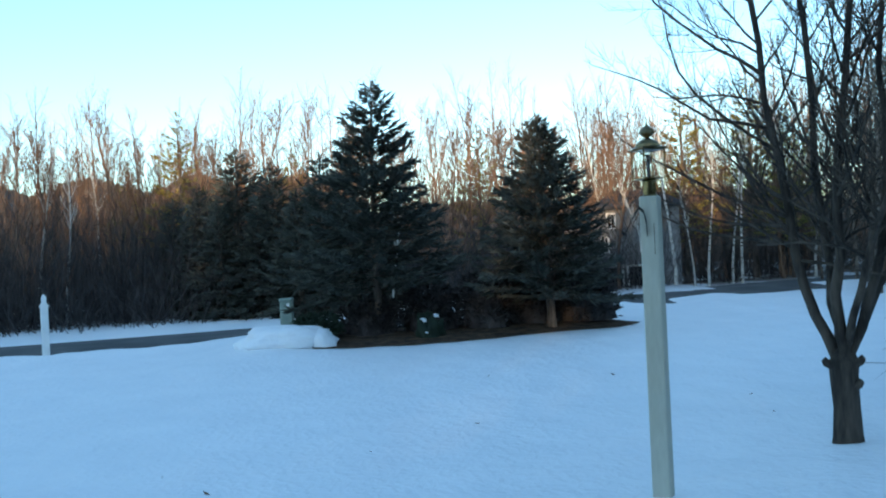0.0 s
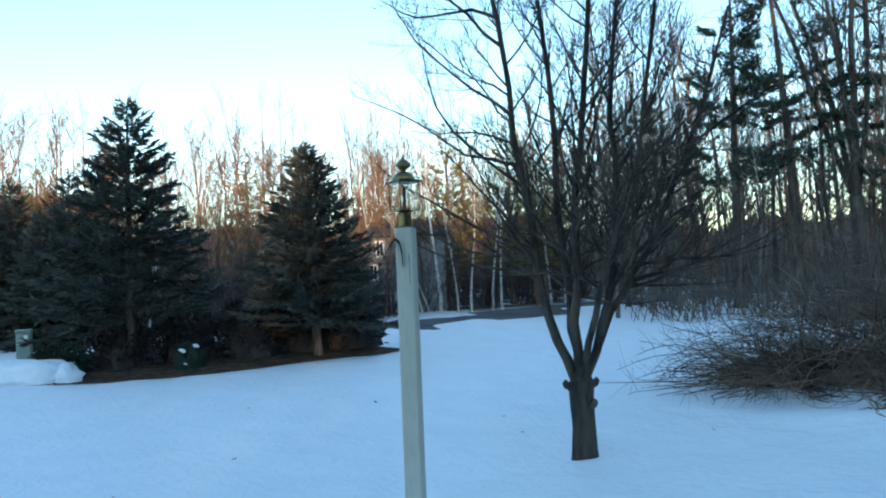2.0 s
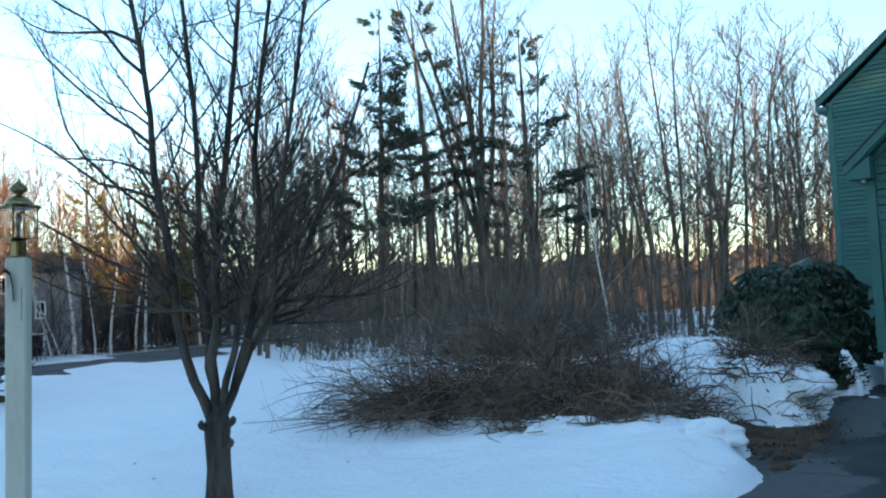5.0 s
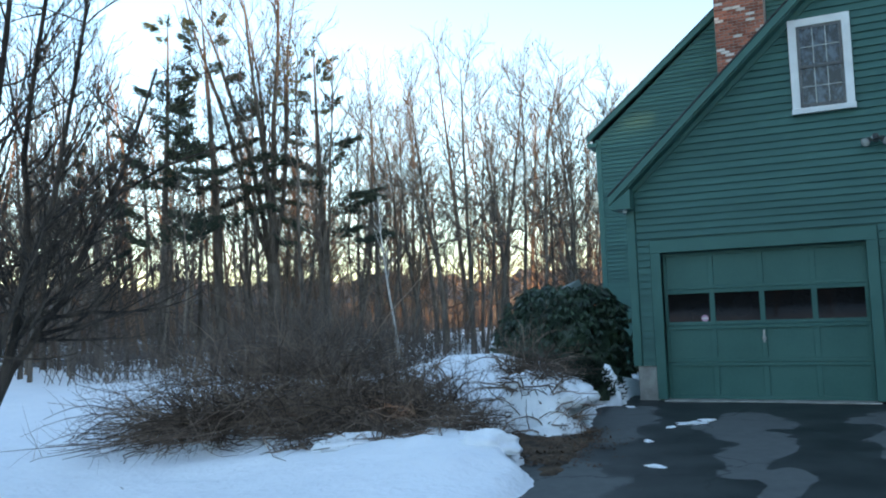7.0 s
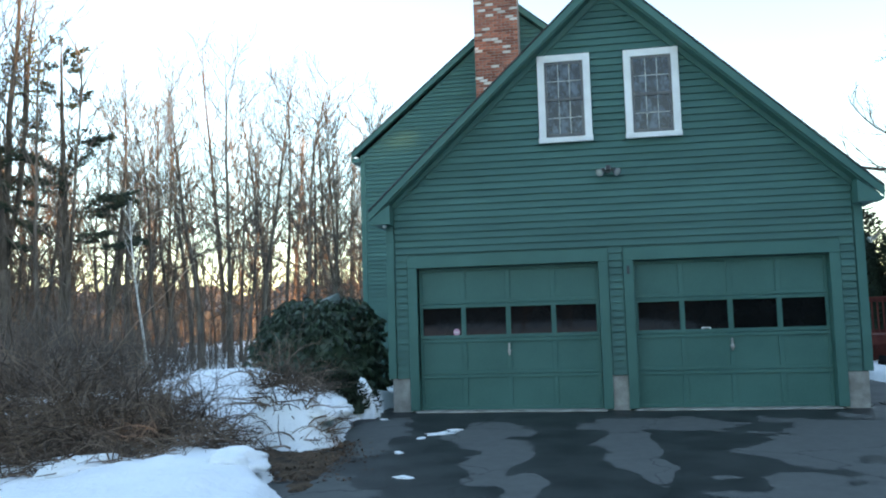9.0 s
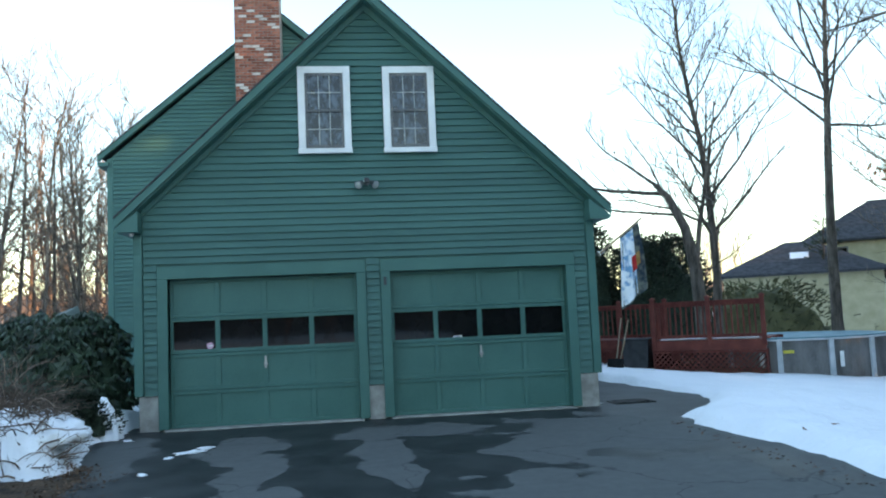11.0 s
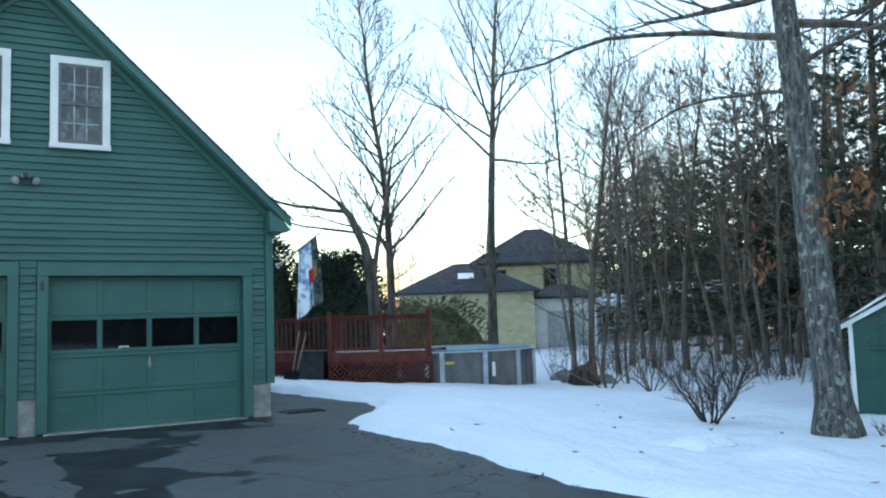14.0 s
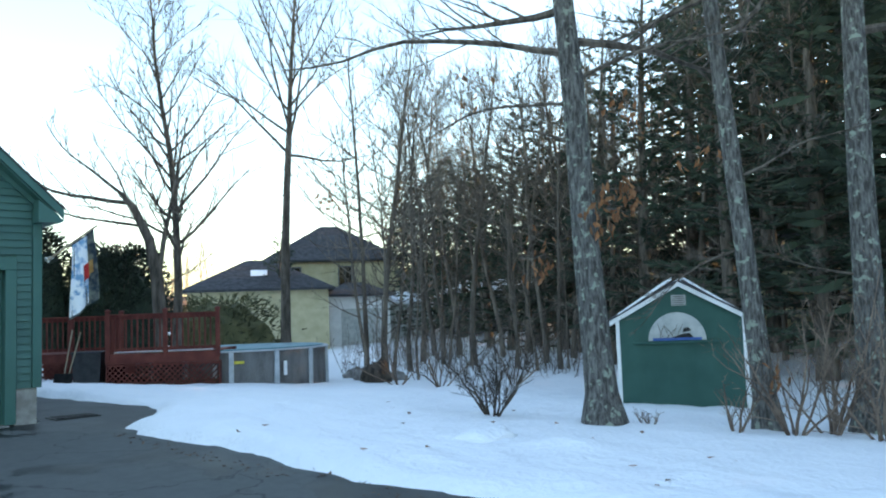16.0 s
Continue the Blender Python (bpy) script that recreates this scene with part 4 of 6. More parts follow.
# the multi-stemmed tree on the lawn
def yard_tree():
    rng = np.random.default_rng(11)
    base = Vector((-4.25, -7.75, ground_z(-4.25, -7.75)))
    # local x runs to the right as seen from the driveway, y away from it
    t = empty("lawn_tree", pose(base.x, base.y, base.z, 0, 0, 52), "bare multi-stemmed lawn tree with dark bark and pruned stubs", "tree")
    trunk = Tubes()
    trunk.add([(0, 0, -0.1), (0.0, 0, 0.05), (0.005, 0, 0.3), (-0.005, 0, 0.55), (0.0, 0, 0.7), (0.01, 0, 0.82)], [0.15, 0.125, 0.11, 0.115, 0.125, 0.07], 14)
    tr = trunk.done("trunk", "bark_yard", t, smooth=True)
    for a, h in ((0.12, 0.7), (-0.12, 0.68), (0.1, 0.5)):
        stub = Tubes()
        stub.add([(a * 0.6, -0.04, h - 0.02), (a * 1.15, -0.06, h + 0.02), (a * 1.3, -0.06, h + 0.05)], [0.04, 0.035, 0.028], 8)
        stub.done("pruned_stub", "bark_yard", tr)
    stems = [
        ([(-0.04, 0, 0.7), (-0.2, 0.0, 1.1), (-0.34, 0.05, 1.65), (-0.45, 0.1, 2.6), (-0.55, 0.12, 3.6), (-0.72, 0.1, 4.8), (-0.95, 0.1, 6.0)], 0.062),
        ([(-0.02, 0.05, 0.75), (-0.08, 0.2, 1.2), (-0.1, 0.35, 1.7), (-0.16, 0.5, 3.1), (-0.25, 0.6, 4.4), (-0.4, 0.7, 6.2)], 0.06),
        ([(0.02, -0.03, 0.75), (-0.03, -0.15, 1.3), (0.03, -0.25, 2.0), (0.14, -0.3, 3.0), (0.25, -0.3, 4.0), (0.45, -0.4, 5.8)], 0.062),
        ([(0.04, 0, 0.75), (0.22, -0.05, 1.25), (0.34, -0.1, 1.65), (0.42, -0.1, 2.4), (0.4, 0.0, 3.2), (0.55, 0.1, 4.5), (0.75, 0.1, 5.9)], 0.055),
        ([(0.06, 0, 0.8), (0.3, 0.15, 1.35), (0.52, 0.25, 1.7), (0.85, 0.35, 2.3), (1.25, 0.5, 3.2), (1.6, 0.6, 4.3)], 0.05),
        ([(0.04, -0.05, 0.85), (0.18, -0.3, 1.35), (0.3, -0.45, 1.8), (0.62, -0.7, 2.7), (0.8, -0.85, 3.8), (0.95, -1.0, 5.0)], 0.042),
    ]
    for pts, r in stems:
        pts = [np.array(p) for p in pts]
        fine = []
        for a, b in zip(pts, pts[1:]):
            fine += [a, (a + b) / 2 + rng.normal(0, 0.02, 3)]
        fine.append(pts[-1])
        n = len(fine) - 1
        stem = Tubes()
        r *= 0.86
        stem.add(fine, [r * (1 - 0.7 * (i / n)) for i in range(n + 1)], 9)
        st = stem.done("stem", "bark_yard", t, smooth=True)
        twigs = Tubes()
        fa = np.array(fine)
        m = 31
        for i in range(m):
            f = 0.3 + 0.7 * (i + rng.random()) / m
            k = min(n - 1, int(f * n))
            p = fa[k] + (fa[k + 1] - fa[k]) * (f * n - k)
            az = rng.random() * 6.3 if rng.random() < 0.55 else (math.atan2(p[1], p[0]) + rng.normal(0, 0.7))
            el = 0.68 + rng.normal(0, 0.25) - 0.4 * (f < 0.35)
            d = np.array((math.cos(az) * math.cos(el), math.sin(az) * math.cos(el), math.sin(el)))
            ln = (1.6 - 0.8 * f) * (0.6 + 0.6 * rng.random())
            q = path(rng, p, d, ln, 5, 0.12, 0.07)
            rr = r * (1 - 0.75 * f) * 0.4 + 0.0026
            twigs.add(q, [rr * (1 - 0.75 * j / 5) for j in range(6)], 5)
            side_shoots(rng, twigs, q, rr, 10, ln * 0.45, 2, 3, 0.07, 0.2, 0.8, 0.16, 0.0024, True)
        tagged(twigs.done("twig_mass", "bark_yard", st), kind="stuff")
    # low limbs that reach out over the lawn
    for p, d, ln in (((-0.4, 0.05, 2.0), (-0.9, -0.1, 0.12), 2.1), ((-0.35, 0.05, 1.75), (-1.0, 0.25, -0.05), 2.0), ((0.6, 0.28, 1.8), (1.0, 0.1, 0.1), 1.4), ((-0.45, 0.1, 2.6), (-0.8, -0.1, 0.5), 2.1), ((-0.52, 0.1, 3.3), (-0.85, 0.1, 0.5), 1.9), ((-0.6, 0.1, 4.0), (-0.8, 0.0, 0.6), 1.6), ((1.1, 0.4, 2.9), (0.9, 0.0, 0.6), 1.5), ((0.5, 0.25, 1.65), (1.0, -0.2, 0.25), 1.5), ((0.45, 0.2, 1.6), (0.9, 0.4, 0.35), 1.7), ((0.33, -0.1, 1.6), (0.8, -0.5, 0.4), 1.3), ((-0.36, 0.05, 1.9), (-0.9, 0.5, 0.3), 1.6), ((-0.47, 0.1, 2.8), (-0.9, 0.3, 0.35), 2.2), ((-0.65, 0.1, 4.3), (-0.9, 0.2, 0.5), 1.8)):
        low = Tubes()
        q = path(rng, p, d, ln, 7, 0.15, 0.075)
        low.add(q, [0.02 * (1 - 0.8 * j / 7) for j in range(8)], 5)
        side_shoots(rng, low, q, 0.012, 13, 0.7, 2, 3, 0.1, 0.15, 0.9, 0.16, 0.0024, True)
        low.done("side_limb", "bark_yard", t)


yard_tree()

# the spruces in the bed and across the road
sp = conifer("spruce", 21, 5.66, 0.1, 1.3, 0.115, 2.25, 7, "spruce", "ragged blue spruce with a bare lower trunk in the mulch bed", density=32, tuft=0.19, group="spruces", gap=0.1, blade=0.016, droop=-0.08)
sp2 = conifer("spruce", 22, 4.7, 0.1, 0.9, 0.095, 1.9, 8, "spruce", "dense conical spruce with a short bare trunk in the mulch bed", density=24, tuft=0.2, group="spruces", blade=0.016, droop=-0.06)
sp3 = conifer("spruce", 23, 4.8, 0.1, 0.3, 0.14, 1.7, 7, "spruce", "dark spruce", density=11, tuft=0.28, group="spruces", blade=0.02)
stand(sp, 85.2, 18.3, 20)
stand(sp2, 73.2, 18.2, 80)
for b, d, tn, s in ((94.3, 31, 30, 1.25), (91.7, 30, 160, 1.12), (88.6, 29, 250, 1.14), (96.5, 32, 100, 1.0), (86.8, 29.5, 200, 1.0), (90.2, 28.5, 70, 0.9), (98.4, 34, 15, 0.95), (95.4, 30, 120, 0.85), (93.0, 29.5, 300, 0.8), (84.6, 29.5, 50, 0.8)):
    stand(sp3, b, d, tn, s, "dark spruce at the edge of the woods across the road")
discard(sp, sp2, sp3)

# tall white pines and hardwoods behind the brambles
pine = conifer("white_pine", 31, 13.5, 0.2, 4.8, 0.95, 3.3, 5, "pine", "tall white pine with sparse dark tiers of needles", droop=0.0, tuft=0.18, density=90, tiered=True, gap=0.32, group="pines")
pine2 = conifer("white_pine", 32, 11.5, 0.16, 4.2, 0.85, 2.9, 5, "pine", "white pine with open dark tiers of needles", droop=0.02, tuft=0.18, density=90, tiered=True, gap=0.35, group="pines")
dense = conifer("woodland_pine", 33, 14.0, 0.24, 1.2, 0.55, 3.2, 7, "pine", "dense dark pine in the woods", droop=-0.04, tuft=0.32, density=11, group="pines", gap=0.25, blade=0.014)
# these pines wear the golden colour in place of sun on their needles
gold = conifer("golden_pine", 34, 9.0, 0.14, 2.2, 0.35, 2.2, 5, "pine_sunlit", "pine coloured yellow-green as if catching the last sun", droop=0.02, tuft=0.3, density=11, group="pines", blade=0.02)
h1 = hardwood("hardwood_tree", 41, 13.5, 0.13, 0.36, 22, 0.42, 3, low=62, high=30, wander=0.05)
h2 = hardwood("hardwood_tree", 42, 12.6, 0.1, 0.36, 20, 0.4, 3, low=64, high=30, wander=0.06)
h3 = hardwood("hardwood_tree", 43, 12.0, 0.08, 0.34, 17, 0.4, 3, low=66, high=32, wander=0.08)
fan = hardwood("roadside_tree", 48, 8.4, 0.075, 0.3, 26, 0.44, 3, bark="bark_far", low=40, high=14, thin=0.012, sub=7, wander=0.07, label="bare fan-shaped tree in the woods across the road")
fan2 = hardwood("roadside_tree", 49, 7.4, 0.06, 0.22, 26, 0.46, 3, bark="bark_far", low=46, high=14, thin=0.012, sub=7, wander=0.09, label="bare fan-shaped tree in the woods across the road")
whip = hardwood("young_hardwood", 44, 9.0, 0.06, 0.25, 26, 0.3, 2, low=55, thin=0.011, wander=0.06, label="slender bare young hardwood in the woods")
whip2 = hardwood("young_hardwood", 45, 7.0, 0.045, 0.2, 24, 0.32, 2, low=60, thin=0.011, wander=0.08, label="slender bare young hardwood in the woods")


def forked_tree(name, seed, H, R, fork, leaders, label):
    """A thick trunk that parts low down into upright leaders, each with a wide spray of twigs."""
    rng = np.random.default_rng(seed)
    t = empty(name, pose(0, 0, -300), label, "bare tree", "woodland trees")
    trunk, crown = Tubes(), Tubes()
    trunk.add([(0, 0, -0.15), (0, 0, 0.4), (0.04, 0, fork * 0.6), (0, 0, fork)], [R * 1.35, R, R * 0.9, R * 0.85], 12)
    for i in range(leaders):
        a = i * 2 * math.pi / leaders + rng.normal(0, 0.3)
        tilt = 0.12 + 0.22 * rng.random() if i else 0.02
        q = path(rng, (0, 0, fork - 0.35 * rng.random()), (math.cos(a) * tilt, math.sin(a) * tilt, 1.0), (H - fork) * (0.8 + 0.25 * rng.random()), 9, 0.06, 0.0)
        r = R * (0.6 if i == 0 else 0.45)
        crown.add(q, [r * (1 - 0.9 * j / 9) for j in range(10)], 7)
        side_shoots(rng, crown, q, r * 0.55, 13, 3.2, 3, 4, 0.05, 0.2, 0.75, 0.12, 0.011)
    trunk.done("trunk", "bark_wood", t, smooth=True)
    crown.done("crown", "bark_wood", t)
    return t


big = forked_tree("forked_hardwood", 46, 16.5, 0.26, 3.6, 6, "large forked bare hardwood rising behind the brambles")
birch = hardwood("birch", 47, 9.5, 0.075, 0.5, 12, 0.18, 2, bark="birch", label="slender white-barked birch in the woods", low=40)

stand(pine2, 44.7, 30, 10, 1.08)
stand(pine, 41.0, 30, 70, 0.98)
stand(pine2, 48.6, 34, 200, 0.85)
stand(pine, 33.9, 31, 140, 0.9)
stand(big, 37.5, 30, 15)
stand(gold, 36.4, 30.5, 0, 0.42, "pine crown coloured as sunlit, high among bare branches", dz=8.6)
rng = np.random.default_rng(5)
for b, d, tpl in ((52, 33, h2), (50.2, 29, h3), (45.6, 34, h3), (42.0, 36, h1), (39.2, 34, h3), (32.2, 33, h2), (30.4, 36, h3), (28.4, 31, h3), (27.2, 37, h2), (25.8, 32, h1), (24.2, 31, h2), (23.2, 35, h3), (22.0, 33, h1), (20.6, 36, h2), (19.4, 33, h3), (18.0, 35, h2), (16.6, 37, h1), (15.2, 38, h3), (26.4, 40, h1), (21.2, 41, h1), (31.4, 41, h1), (17.4, 42, h2), (35.5, 42, h2), (29.6, 43, h2)):
    stand(tpl, b + rng.normal(0, 0.3), d, rng.random() * 360, 0.8 + 0.22 * rng.random())
for i in range(64):
    stand(whip if i % 2 else whip2, 14 + 42 * rng.random(), 25 + 18 * rng.random(), rng.random() * 360, 0.75 + 0.5 * rng.random())
stand(birch, 29.0, 24, 0, 0.55, "dead white birch pole leaning behind the snow")
for b, d in ((105, 33), (106.6, 36), (103, 40), (69, 40), (62.5, 36), (61, 38), (57, 40), (56, 37), (84.2, 21), (64.6, 34), (60.4, 33)):
    stand(birch, b, d if d == 21 else beyond_road(b, d + 1), rng.random() * 360, 0.42 if d == 21 else 0.7 + 0.25 * rng.random())

for b, tilt in ((65.4, -14), (65.9, -9), (63.4, 1)):
    p = at(b, beyond_road(b, 32))
    copy_thing(birch, pose(p.x, p.y, p.z, 0, 0, b) @ pose(0, 0, 0, 0, tilt, 0) @ Matrix.Scale(0.5, 4))

# woods across the road
for i in range(60):
    b = 112 - 64 * (i + rng.random()) / 60
    d = beyond_road(b, 33) + 8 * rng.random()
    stand((fan, fan2, fan, whip, fan2)[i % 5], b, d, rng.random() * 360, (0.8 + 0.25 * rng.random()) * (0.75 if i % 5 == 3 else 1.0))
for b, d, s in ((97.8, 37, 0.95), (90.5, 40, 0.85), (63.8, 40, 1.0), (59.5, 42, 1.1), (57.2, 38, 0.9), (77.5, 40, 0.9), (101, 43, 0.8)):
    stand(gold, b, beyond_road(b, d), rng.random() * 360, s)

# trees behind the deck and along the lot line
twin = hardwood("twin_tree", 51, 13.0, 0.15, 0.28, 40, 0.31, 3, bark="bark_grey", label="tall bare tree behind the red deck", low=58, high=26, sub=9)
stand(twin, -25.6, 27, 30)


def broken_tree(bearing, distance):
    rng = np.random.default_rng(52)
    p = at(bearing, distance)
    t = empty("storm_broken_tree", pose(p.x, p.y, p.z, 0, 0, bearing), "storm-broken bare tree with long sideways limbs behind the deck", "bare tree", "woodland trees")
    trunk, crown = Tubes(), Tubes()
    pts = [np.array(q) for q in ((0, 0, -0.1), (-0.05, 0, 1.5), (-0.12, 0, 3.0), (-0.35, 0, 4.2), (-0.8, 0, 5.2), (-1.15, 0, 5.6))]
    trunk.add(pts, [0.24, 0.2, 0.185, 0.15, 0.12, 0.08], 9)
    trunk.done("trunk", "bark_grey", t, smooth=True)
    for q, d, ln, r in (((-0.9, 0, 5.3), (-1, 0.1, 0.1), 4.4, 0.075), ((-0.5, 0, 4.6), (-1, -0.2, 0.12), 3.6, 0.05), ((-1.0, 0, 5.5), (-0.8, 0.1, 0.55), 3.6, 0.055), ((-0.1, 0, 3.0), (0.12, 0.1, 1), 5.2, 0.1), ((-0.4, 0, 4.4), (-0.5, 0.3, 0.9), 3.4, 0.05), ((-0.05, 0, 2.6), (0.7, 0.2, 0.5), 2.2, 0.03)):
        lim = path(rng, q, d, ln, 8, 0.09, 0.03)
        crown.add(lim, [r * (1 - 0.8 * j / 8) for j in range(9)], 6)
        side_shoots(rng, crown, lim, r * 0.7, 12, ln * 0.34, 2, 3, 0.05, 0.2, 0.8, 0.14, 0.009)
    crown.done("crown", "bark_grey", t)


broken_tree(-24.7, 26)
flared = hardwood("vase_tree", 53, 16.0, 0.2, 0.5, 26, 0.5, 3, bark="bark_grey", label="tall straight tree whose bare limbs flare high up", low=52, high=14, sub=10)
stand(flared, -32.6, 31, 0)
stand(dense, -32.0, 46, 40, 0.54, "dark pine behind the yellow house")
for b, d, tpl, s in ((-38.2, 26, h3, 0.95), (-39.5, 26.5, h1, 0.85), (-41.2, 29, h3, 0.95), (-42.0, 33, h1, 0.85), (-43.4, 31, h3, 0.9), (-44.6, 35, h2, 0.95), (-47.6, 33, h2, 0.9), (-48.6, 28, h3, 0.8), (-50.6, 30, h2, 0.9), (-51.6, 27, h3, 0.85), (-53, 33, h1, 0.9), (-57, 30, h2, 0.95), (-61, 29, h1, 0.9), (-66, 27, h3, 1.0), (-69, 25, h2, 0.9), (-42.8, 36, h2, 1.0), (-45.6, 30, h1, 0.85), (-46.6, 38, h2, 1.0), (-49.4, 34, h1, 0.95), (-52.4, 31, h2, 0.95), (-55.2, 28, h3, 1.0)):
    stand(tpl, b, d, rng.random() * 360, s)
for i in range(38):
    stand(whip if i % 2 else whip2, -38 - 36 * rng.random(), 25 + 18 * rng.random(), rng.random() * 360, 0.6 + 0.5 * rng.random())
for b, d, s in ((-54.5, 34, 1.0), (-57.5, 27, 0.95), (-60.5, 33, 1.1), (-63, 24, 0.95), (-65.5, 30, 1.1), (-68.5, 23, 1.0), (-71, 28, 1.1), (-74, 22, 1.0), (-50, 38, 0.9), (-46.5, 42, 0.85), (-73, 33, 1.15), (-67, 37, 1.2), (-62, 40, 1.2), (-48.2, 36, 0.75), (-51.8, 35, 0.85), (-53.2, 40, 0.95), (-44.8, 46, 0.7), (-55.8, 37, 0.95)):
    stand(dense, b, d, rng.random() * 360, s)


def near_oak(seed, bearing, distance, R, label, lean, bark, droop=0.0, limb=None):
    """A big trunk at the edge of the snow; its crown is above the view but for a few limbs."""
    rng = np.random.default_rng(seed)
    p = at(bearing, distance)
    t = empty("oak", pose(p.x, p.y, p.z, 0, 0, bearing), label, "tree", "trees by the shed")
    trunk = Tubes()
    n = 22
    pts, rad = [], []
    for i in range(n + 1):
        s = i / n
        z = -0.1 + 13 * s
        pts.append((lean * z + 0.05 * noise.noise((z * 0.3, seed, 0)), 0.04 * noise.noise((z * 0.3, seed, 4)), z))
        rad.append(R * (1 - 0.65 * s) * (1 + 0.55 * math.exp(-z * 3.2)) * (1 + 0.04 * noise.noise((z * 2, seed, 1))))
    trunk.add(pts, rad, 20)
    tr = trunk.done("trunk", bark, t, smooth=True)
    crown = Tubes()
    bare_crown(rng, crown, pts, R, 0.42, 15, 0.32, 3, low=80, high=30, sub=8, thin=0.006, up=0.04)
    if limb:
        for z, d, ln, r in limb:
            q = path(rng, (lean * z, 0, z), d, ln, 9, 0.1, droop)
            crown.add(q, [r * (1 - 0.8 * j / 9) for j in range(10)], 6)
            side_shoots(rng, crown, q, r * 0.6, 17, ln * 0.3, 2, 3, 0.03, 0.15, 0.9, 0.16, 0.005)
    crown.done("crown", "bark_grey", t)
    return t, pts


near_oak(61, -55.1, 11.8, 0.215, "thick grey oak trunk with pale lichen beside the shed", -0.05, "bark_oak", droop=-0.055, limb=[(5.35, (-1.0, 0.1, 0.38), 4.6, 0.055), (4.6, (-0.9, -0.2, 0.2), 2.8, 0.03), (4.9, (0.8, 0.3, 0.5), 2.8, 0.04), (4.0, (-0.7, 0.4, 0.3), 2.2, 0.025)])
near_oak(62, -65.4, 12.4, 0.155, "slimmer leaning grey trunk in front of the shed", -0.068, "bark_oak", limb=[(2.6, (-0.9, -0.1, -0.2), 1.9, 0.02), (3.6, (0.9, -0.1, 0.2), 2.0, 0.025)])
near_oak(63, -71.3, 12.9, 0.21, "thick rough trunk at the edge of the woods", 0.02, "bark_oak", limb=[(2.2, (-0.8, -0.3, 0.1), 2.2, 0.02)])


def dead_leaves(bearing, distance, z, count, size, seed):
    rng = np.random.default_rng(seed)
    p = at(bearing, distance)
    t = empty("oak_spray", pose(p.x, p.y, z), "spray of dry brown oak leaves still hanging", "dry leaves", "dry leaf sprays")
    twig, leaves = Tubes(), Tubes()
    for _ in range(5):
        q = path(rng, (0, 0, 0), rng.normal(0, 1, 3) * (1, 1, 0.4), size, 3, 0.2, -0.05)
        twig.add(q, [0.008, 0.006, 0.004, 0.003], 3)
    for _ in range(count):
        c = rng.normal(0, 0.4, 3) * size
        leaves.leaf(c, unit(rng.normal(0, 0.5, 3) + (0, 0, -0.9)) * 0.16, unit(rng.normal(0, 1, 3)) * 0.045, 0.02)
    twig.done("twig", "bark_grey", t)
    tagged(leaves.done("leaf_mass", "leaf_dead", t), kind="stuff")


for i, (b, d, z, c, s) in enumerate(((-56.0, 11.6, 2.7, 40, 0.5), (-57.0, 11.8, 3.0, 26, 0.35), (-51.0, 12.0, 2.1, 26, 0.45), (-36.2, 20, 4.3, 26, 0.4), (-57.5, 13, 4.3, 26, 0.5), (-62, 13, 3.6, 14, 0.4), (-47, 13.2, 5.0, 14, 0.5), (-66, 11.9, 0.35, 10, 0.3))):
    dead_leaves(b, d, z, c, s, 70 + i)


def shrub(name, bearing, distance, stems, height, spreadr, seed, label, mat="cane", levels=2, twig=8):
    rng = np.random.default_rng(seed)
    p = at(bearing, distance)
    t = empty(name, pose(p.x, p.y, p.z), label, "shrub", "bare shrubs")
    for _ in range(stems):
        s = Tubes()
        a = rng.random() * 6.3
        q = path(rng, (0.06 * math.cos(a), 0.06 * math.sin(a), 0), (spreadr * math.cos(a) * rng.random(), spreadr * math.sin(a) * rng.random(), 1), height * (0.7 + 0.5 * rng.random()), 6, 0.14, 0.02)
        s.add(q, [0.021 * (1 - 0.8 * j / 6) for j in range(7)], 5)
        side_shoots(rng, s, q, 0.018, twig, height * 0.4, levels, 3, 0.05, 0.12, 0.9, 0.16, 0.004)
        s.done("stem", mat, t)


shrub("lawn_shrub", -47.5, 12.47, 9, 1.2, 0.95, 81, "bare dark shrub standing in the snow before the woods", "bark_yard", twig=14)
for i, (b, d, n_s, h, sr) in enumerate(((-67, 11.5, 8, 1.6, 1.2), (-69, 12.2, 10, 2.2, 1.0), (-72, 11.5, 8, 1.7, 1.0), (-63.5, 11.6, 5, 0.8, 1.3), (-40.5, 22, 7, 2.0, 1.2), (-43.5, 20, 7, 1.8, 1.2), (-48.5, 22, 6, 1.8, 1.0), (-58, 12.1, 4, 0.4, 1.8))):
    shrub("brush", b, d, n_s, h, sr, 90 + i, "tangled bare brush among the trunks", twig=7)


